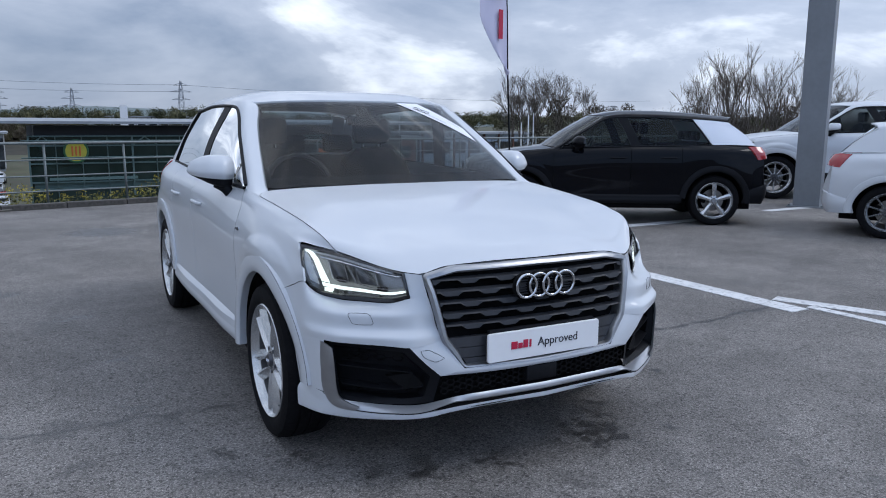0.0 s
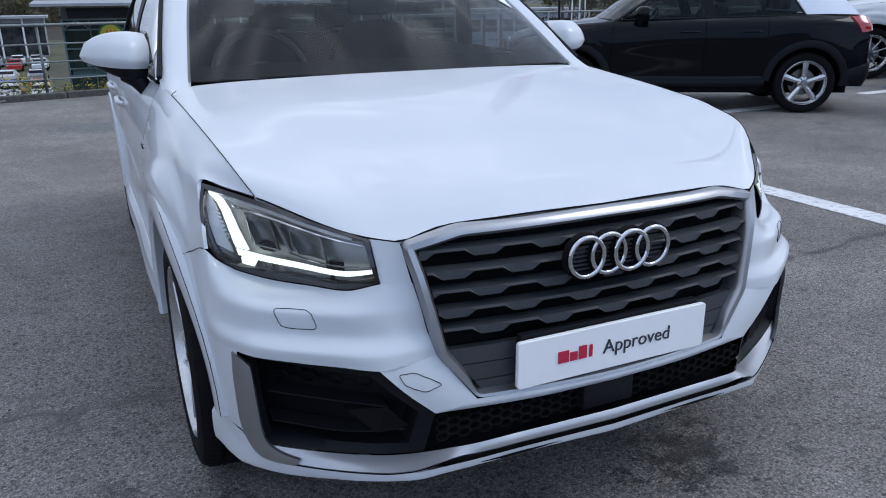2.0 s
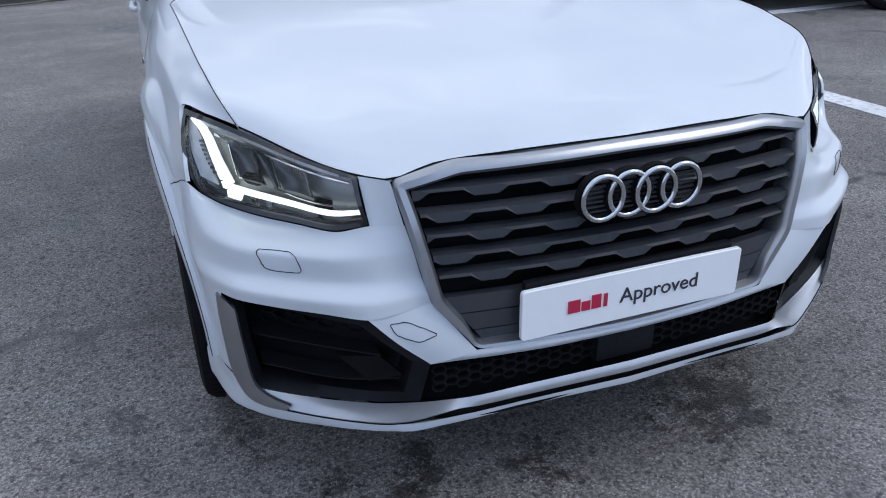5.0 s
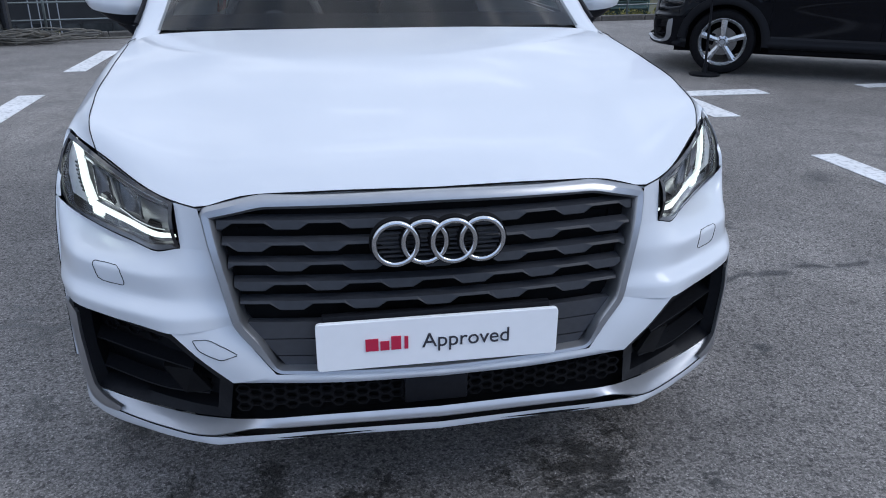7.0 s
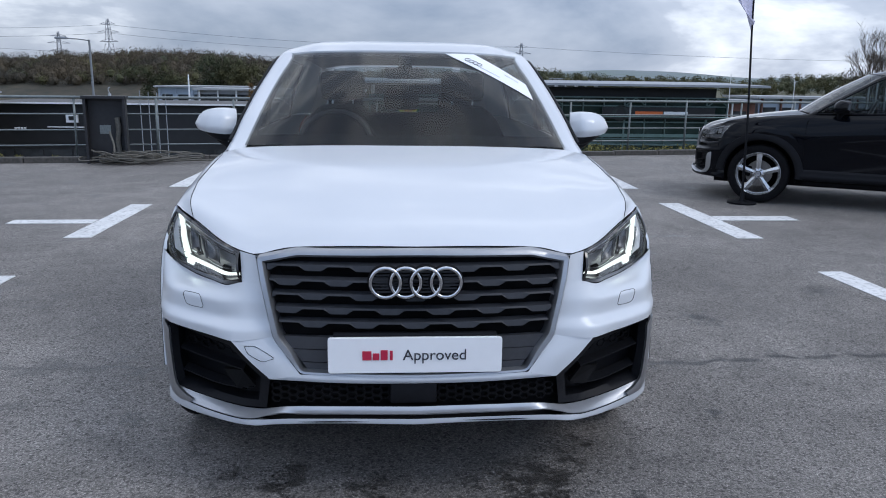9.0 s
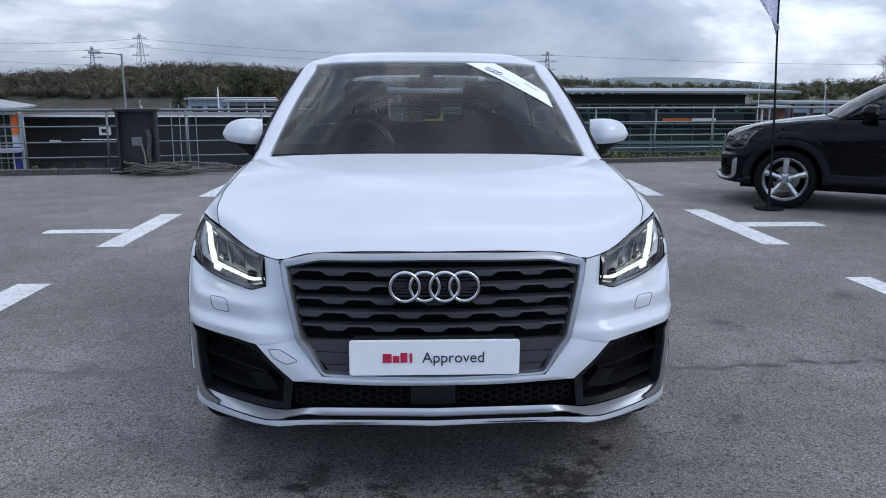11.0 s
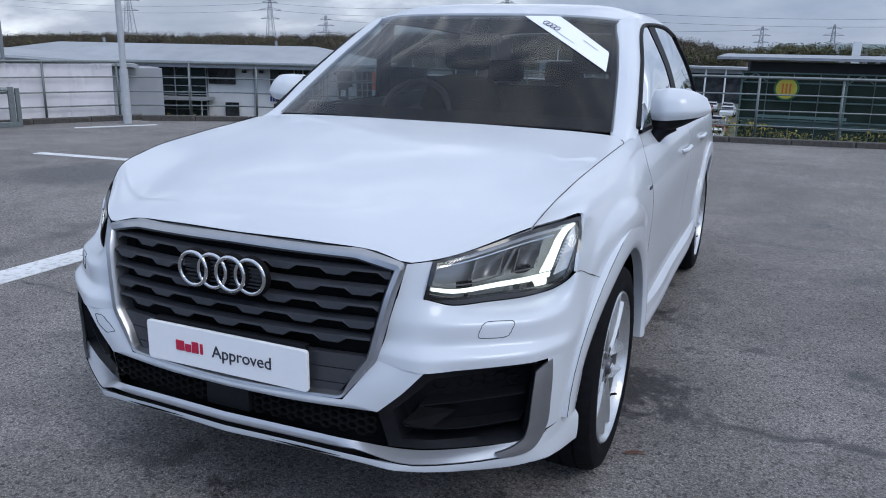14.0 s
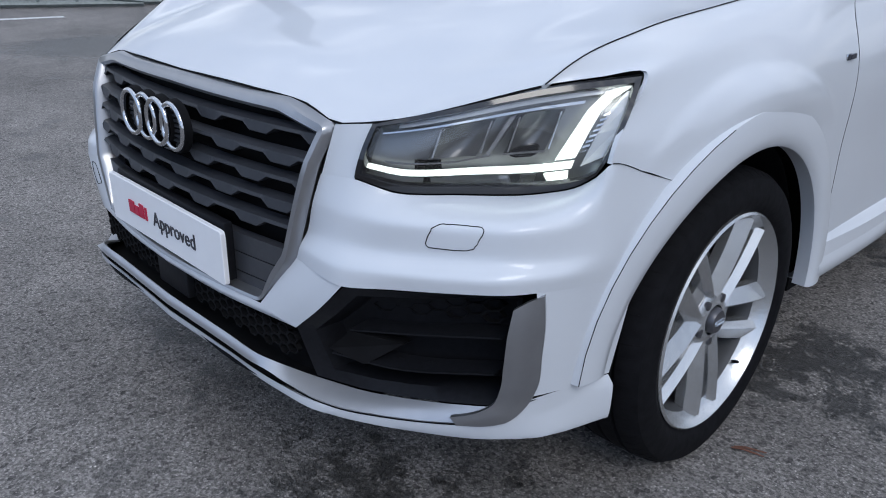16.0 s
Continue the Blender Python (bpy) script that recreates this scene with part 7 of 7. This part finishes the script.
# feather flag beside the black car
fl = tagged(new("feather_flag"), "tall white feather flag on a thin dark pole", "flag")
FX, FY = 3.99, 6.18
part("base_plate", lathe([(0.0, 0.001), (0.0, 0.16), (0.02, 0.16), (0.03, 0.03), (0.12, 0.02)], 20, "z"), PLASTIC, fl)
pp = curve_points([(0, 0, 0.02), (-0.03, 0, 1.0), (-0.09, 0, 2.0), (-0.13, 0, 2.9), (-0.22, 0, 3.6), (-0.40, 0, 4.0)], 30)
part("pole", tube(pp, np.linspace(0.014, 0.007, 30), 8), PLASTIC, fl, "thin black pole")
rows = []
for s in np.linspace(0, 1, 22):
    z = 1.84 + 2.2 * s
    xr = float(np.interp(z, pp[:, 2], pp[:, 0]))
    wd = 0.46 * min(1.0, (s / 0.32) ** 0.7) * (1.0 if s < 0.75 else 1 - 0.55 * ((s - 0.75) / 0.25))
    rows.append([(xr - wd * q, 0.03 * math.sin(5 * q + 9 * s) * q, z + 0.16 * q * (1 - s)) for q in np.linspace(0, 1, 8)])
cloth = part("cloth", slab(np.array(rows), (0, 0.003, 0)), FLAGCLOTH, fl, "white flag cloth with red mark")
part("flag_mark", box(-0.305, -0.235, -0.044, -0.036, 2.40, 2.76), INKRED, cloth, "plain red bar", smooth=False)
part("flag_mark", box(-0.335, -0.275, -0.050, -0.042, 2.90, 3.55), INKDARK, cloth, "plain dark bar", smooth=False)
fl.matrix_world = pose(FX, FY, 0.0, 0, 0, 12)

# black cabinet and cable heap by the railing
cb = tagged(new("electrical_cabinet"), "black upright electrical cabinet with small grey panel", "cabinet")
part("back_panel", box(-0.37, 0.37, 0.32, 0.40, 0.0, 1.02, 0.004), CABINET, cb, smooth=False)
part("cap", box(-0.42, 0.42, -0.06, 0.44, 1.02, 1.065, 0.006), CABINET, cb, smooth=False)
for sx_ in (-1, 1):
    part("side_cheek", box(sx_ * 0.37 - 0.025, sx_ * 0.37 + 0.025, -0.02, 0.34, 0.0, 1.02, 0.004), CABINET, cb, smooth=False)
part("panel", box(-0.15, 0.06, 0.29, 0.32, 0.46, 0.60, 0.004), GALV, cb, "small grey metal panel", smooth=False)
part("conduit", tube(curve_points([(0.20, 0.24, 0.72), (0.22, 0.22, 0.55), (0.19, 0.23, 0.35), (0.23, 0.23, 0.1)], 16), 0.05, 8), CABLE, cb)
part("top_lamp", joined(tube([(0.10, 0.2, 1.06), (0.10, 0.2, 1.10)], 0.03, 8), tube(curve_points([(0.10, 0.2, 1.10), (0.08, 0.2, 1.18), (0.12, 0.2, 1.20)], 8), 0.008, 6)), POLEPALE, cb, "small pale lamp on top")
cb.matrix_world = pose(-4.36, 10.02, 0.0, 0, 0, 9) @ Matrix.Diagonal((0.76, 0.55, 0.97, 1))
rng = random.Random(4)
for k in range(20):
    cx, cy = -3.95 + rng.uniform(-0.34, 0.55), 10.06 + rng.uniform(-0.12, 0.12)
    rx, ry = rng.uniform(0.22, 0.55), rng.uniform(0.10, 0.24)
    ph = rng.uniform(0, 6.3)
    pts = [(cx + rx * math.cos(a + ph) * (1 + 0.12 * math.sin(3 * a + k)), cy + ry * math.sin(a + ph), 0.03 + 0.009 * k * (0.6 + 0.4 * math.sin(a + k)) + 0.03 * math.sin(2 * a + k) ** 2) for a in np.linspace(0, 2 * math.pi, 29)[:-1]]
    tagged(part("cable_coil", tube(pts, 0.011, 6, True), CABLE, None), "loose grey cable coil lying by the cabinet", "cable", "heaped cables")
pts = curve_points([(-3.7, 10.05, 0.03), (-3.2, 10.20, 0.04), (-2.7, 10.35, 0.03), (-2.2, 10.50, 0.03), (-1.9, 10.62, 0.04)], 30)
tagged(part("cable", tube(pts, 0.016, 6), CABLE, None), "grey cable trailing along the kerb", "cable", "heaped cables")
pts = curve_points([(-4.30, 10.0, 0.50), (-4.22, 9.92, 0.28), (-4.2, 9.88, 0.16), (-4.0, 9.95, 0.10)], 20)
tagged(part("cable", tube(pts, 0.016, 6), CABLE, None), "grey cable running from the cabinet", "cable", "heaped cables")

# white sheeting on the left railing
q = np.array([(-13.3, 0.4), (-10.52, 6.62), (-9.56, 8.86)])
q = np.concatenate([np.linspace(a, b, 14)[:-1] for a, b in zip(q, q[1:])] + [q[-1:]])
for i0, i1 in ((12, 17), (17, 22), (22, 26)):
    seg = q[i0:i1 + 1]
    seg = np.stack([np.interp(np.linspace(0, 1, 12), np.linspace(0, 1, len(seg)), seg[:, k]) for k in (0, 1)], 1)
    out2 = np.array([-0.9, 0.42])
    a = np.array([[(*(p_ + out2 * (0.07 + 0.02 * math.sin(3 * j + 2.1 * z))), z) for j, p_ in enumerate(seg)] for z in np.linspace(0.06, 0.96, 7)])
    tagged(part("sheeting", slab(a, (-0.006, 0.003, 0)), SHEETING, None), "white sheeting tied behind the railing", "sheeting", "railing sheets")

# swing barrier and stacked ramps in the corner
g = tagged(new("swing_barrier"), "low grey steel swing barrier with diagonal brace", "barrier")
part("post", box(-0.04, 0.04, -0.04, 0.04, 0, 0.62, 0.004), GALV, g, smooth=False)
part("post", box(0.06, 0.12, -0.04, 0.04, 0, 0.60, 0.004), GALV, g, smooth=False)
part("top_bar", tube([(0, 0, 0.58), (-1.7, 0, 0.60)], 0.032, 8), GALV, g)
part("brace", tube([(-0.05, 0, 0.56), (-1.7, 0, 0.26)], 0.028, 8), GALV, g)
part("stub_post", box(-1.0, -0.9, -0.05, 0.05, 0, 0.24, 0.004), GALV, g, smooth=False)
part("sill_beam", box(-1.4, 0.1, -0.05, 0.05, 0.0, 0.08, 0.006), GALV, g, smooth=False)
g.matrix_world = pose(-9.75, 6.95, 0, 0, 0, 64)
for k in range(2):
    r = tagged(new("loading_ramp"), "grey steel loading ramp with uprights", "ramp", "loading ramps")
    for y in (-0.35, 0.35):
        part("side_beam", tube([(-2.2, y, 0.08), (-0.6, y, 0.30), (2.0, y, 0.86)], 0.05, 6), GALV, r)
        part("ground_beam", tube([(-2.2, y, 0.05), (2.1, y, 0.05)], 0.045, 6), GALV, r)
        for j in range(7):
            x = -1.3 + 0.52 * j
            part("upright", tube([(x, y, 0.05), (x + 0.05, y, 0.17 + 0.2 * (x + 1.3) + 0.02)], 0.030, 6), GALV, r)
    for j in range(9):
        x = -2.0 + 0.48 * j
        part("rung", tube([(x, -0.35, float(np.interp(x, [-2.2, -0.6, 2.0], [0.08, 0.30, 0.86]))), (x, 0.35, float(np.interp(x, [-2.2, -0.6, 2.0], [0.08, 0.30, 0.86])))], 0.022, 6), GALV, r)
    r.matrix_world = pose(-11.55 + 0.05 * k, 3.6 - 0.95 * k, 0, 0, 0, 242 + 4 * k)

# twigs on the asphalt
TWIG = material("brown_twig", (0.16, 0.07, 0.045), 0.85, grain=0.3, scale=60)
for dy, tilt in ((0.0, 0), (0.012, 9)):
    tw = part("twig", tube([(-0.035, 0, 0.006), (-0.01, 0.003, 0.007), (0.012, 0.001, 0.006), (0.036, -0.003, 0.006)], [0.002, 0.0026, 0.0024, 0.0014], 6), TWIG, None)
    tagged(tw, "thin brown twig lying on asphalt", "twig", "twigs on the ground")
    tw.matrix_world = pose(0.955, 0.877 + dy, 0.0, 0, 0, 20 + tilt)

# ---- the cars ----
star_wheel, five_wheel, ten_wheel = build_wheel("star"), build_wheel("five"), build_wheel("ten")
hero = build_car("compact_suv", "glossy white compact suv with lit headlamps on asphalt", WHITE, WHITE, WHITE, WHITE, star_wheel, True)
plate = new("front_plate")
plate.parent = hero
plate.matrix_basis = pose(0, 0.009, -0.001)
plate["label"] = "white display plate with red and dark print"
loop = rounded_loop([(-0.26, 0.461), (0.26, 0.461), (0.26, 0.572), (-0.26, 0.572)], 0.010, 4, 0.05)
part("board", rings([[(x, -0.004, z) for x, z in loop], [(x, -0.0125, z) for x, z in loop], [(x, -0.014, z) for x, z in inset(loop, 0.0015)]], False, True), PLATEWHITE, plate, smooth=False)
for x0, x1, h in ((-0.158, -0.131, 0.028), (-0.127, -0.108, 0.021), (-0.104, -0.083, 0.031), (-0.076, -0.068, 0.029)):
    part("brand_bar", box(x0, x1, -0.0165, -0.0142, 0.503, 0.503 + h), INKRED, plate, "plain red bar", smooth=False)
wl = lettering("Approved", 0.0475, 0.0008, 0.0)
wl.transform(Matrix.Translation((0.058, -0.0152, 0.5165)))
part("lettering", wl, INKDARK, plate, "dark word printed on the plate")
for x0, x1 in ((-0.075, -0.048), (-0.035, 0.042), (0.055, 0.082)):
    part("frame_print", box(x0, x1, -0.0075, -0.0052, 0.4505, 0.4565), GALV, plate, smooth=False)
# sticker across the top corner of the windscreen
screen = car_screens["compact_suv"]


def on_screen(u, v, lift=0.004):
    """A place on the windscreen's outer half: u from the middle to the edge, v from the foot to the top."""
    a, b = v * (screen.shape[0] - 1), u * (screen.shape[1] - 1)
    i, j = min(int(a), screen.shape[0] - 2), min(int(b), screen.shape[1] - 2)
    f, g = a - i, b - j
    q = screen[i, j] * (1 - f) * (1 - g) + screen[i + 1, j] * f * (1 - g) + screen[i, j + 1] * (1 - f) * g + screen[i + 1, j + 1] * f * g
    return q + np.array([0.10, -0.50, 0.86]) * lift


band = np.array([[on_screen(a0 + (a1 - a0) * s, b0 + (b1 - b0) * s) for s in np.linspace(0, 1, 16)] for (a0, b0), (a1, b1) in (((0.33, 0.985), (0.925, 0.475)), ((0.45, 0.987), (0.93, 0.56)), ((0.58, 0.988), (0.935, 0.655)))])
st = part("windscreen_sticker", slab(band, (0, 0.0012, -0.0018)), PAPER, hero, "white sticker band across the windscreen")
for k in range(4):
    part("sticker_ring", moved(tube([(0.013 * math.cos(a), 0, 0.013 * math.sin(a)) for a in np.linspace(0, 6.283, 17)[:-1]], 0.0016, 5, True), Matrix.Translation(on_screen(0.50 + 0.028 * k, 0.905 - 0.020 * k, 0.007)) @ Matrix.Rotation(radians(-60), 4, "X")), INKDARK, st)
def on_band(s, q):
    return on_screen((0.33 + 0.595 * s) * (1 - q) + (0.58 + 0.355 * s) * q, (0.985 - 0.51 * s) * (1 - q) + (0.988 - 0.333 * s) * q, 0.0062)


for q, s0, s1 in ((0.22, 0.36, 0.60), (0.66, 0.62, 0.84)):
    bar = np.array([[on_band(s, q + dq) for s in np.linspace(s0, s1, 6)] for dq in (0, 0.03)])
    part("sticker_print", slab(bar, (0, 0.0004, -0.0006)), POLEPALE, st, "row of small grey print")
# wing badges
for s in (1, -1):
    bd = part("wing_badge", box(s * 0.879 - 0.003, s * 0.879 + 0.003, 1.178, 1.226, 0.848, 0.862, 0.002), CHROME, hero, "small chrome wing badge")
    part("badge_mark", box(s * 0.882 - 0.002, s * 0.882 + 0.002, 1.180, 1.191, 0.849, 0.861), INKDARK, bd, smooth=False)
    part("badge_mark", box(s * 0.882 - 0.002, s * 0.882 + 0.002, 1.195, 1.224, 0.850, 0.860), INKDARK, bd, smooth=False)
hero.matrix_world = pose(0, 0, 0, 0, 0, -0.5)

black = build_car("compact_suv", "black compact suv with white rear pillar blade", BLACKPAINT, PLASTIC, PLASTIC, BLADE, five_wheel, False)
black.matrix_world = pose(3.95, 7.39, 0, 0, 0, -122.4)
suv = build_car("large_suv", "large white suv parked behind the black car", WHITE, WHITE, PLASTIC, WHITE, ten_wheel, False)
suv.matrix_world = pose(10.0, 8.3, 0, 0, 0, -122.4) @ Matrix.Diagonal((1.12, 1.22, 1.17, 1))
hatch = build_car("hatchback", "white hatchback with ten-spoke wheels seen from behind", WHITE, WHITE, WHITE, WHITE, ten_wheel, False)
hatch.matrix_world = pose(9.60, 0.40, 0, 0, 0, 28.0) @ Matrix.Diagonal((1.0, 1.0, 0.95, 1))
for w in (star_wheel, five_wheel, ten_wheel):
    for o in (*w.children_recursive, w):
        bpy.data.objects.remove(o)
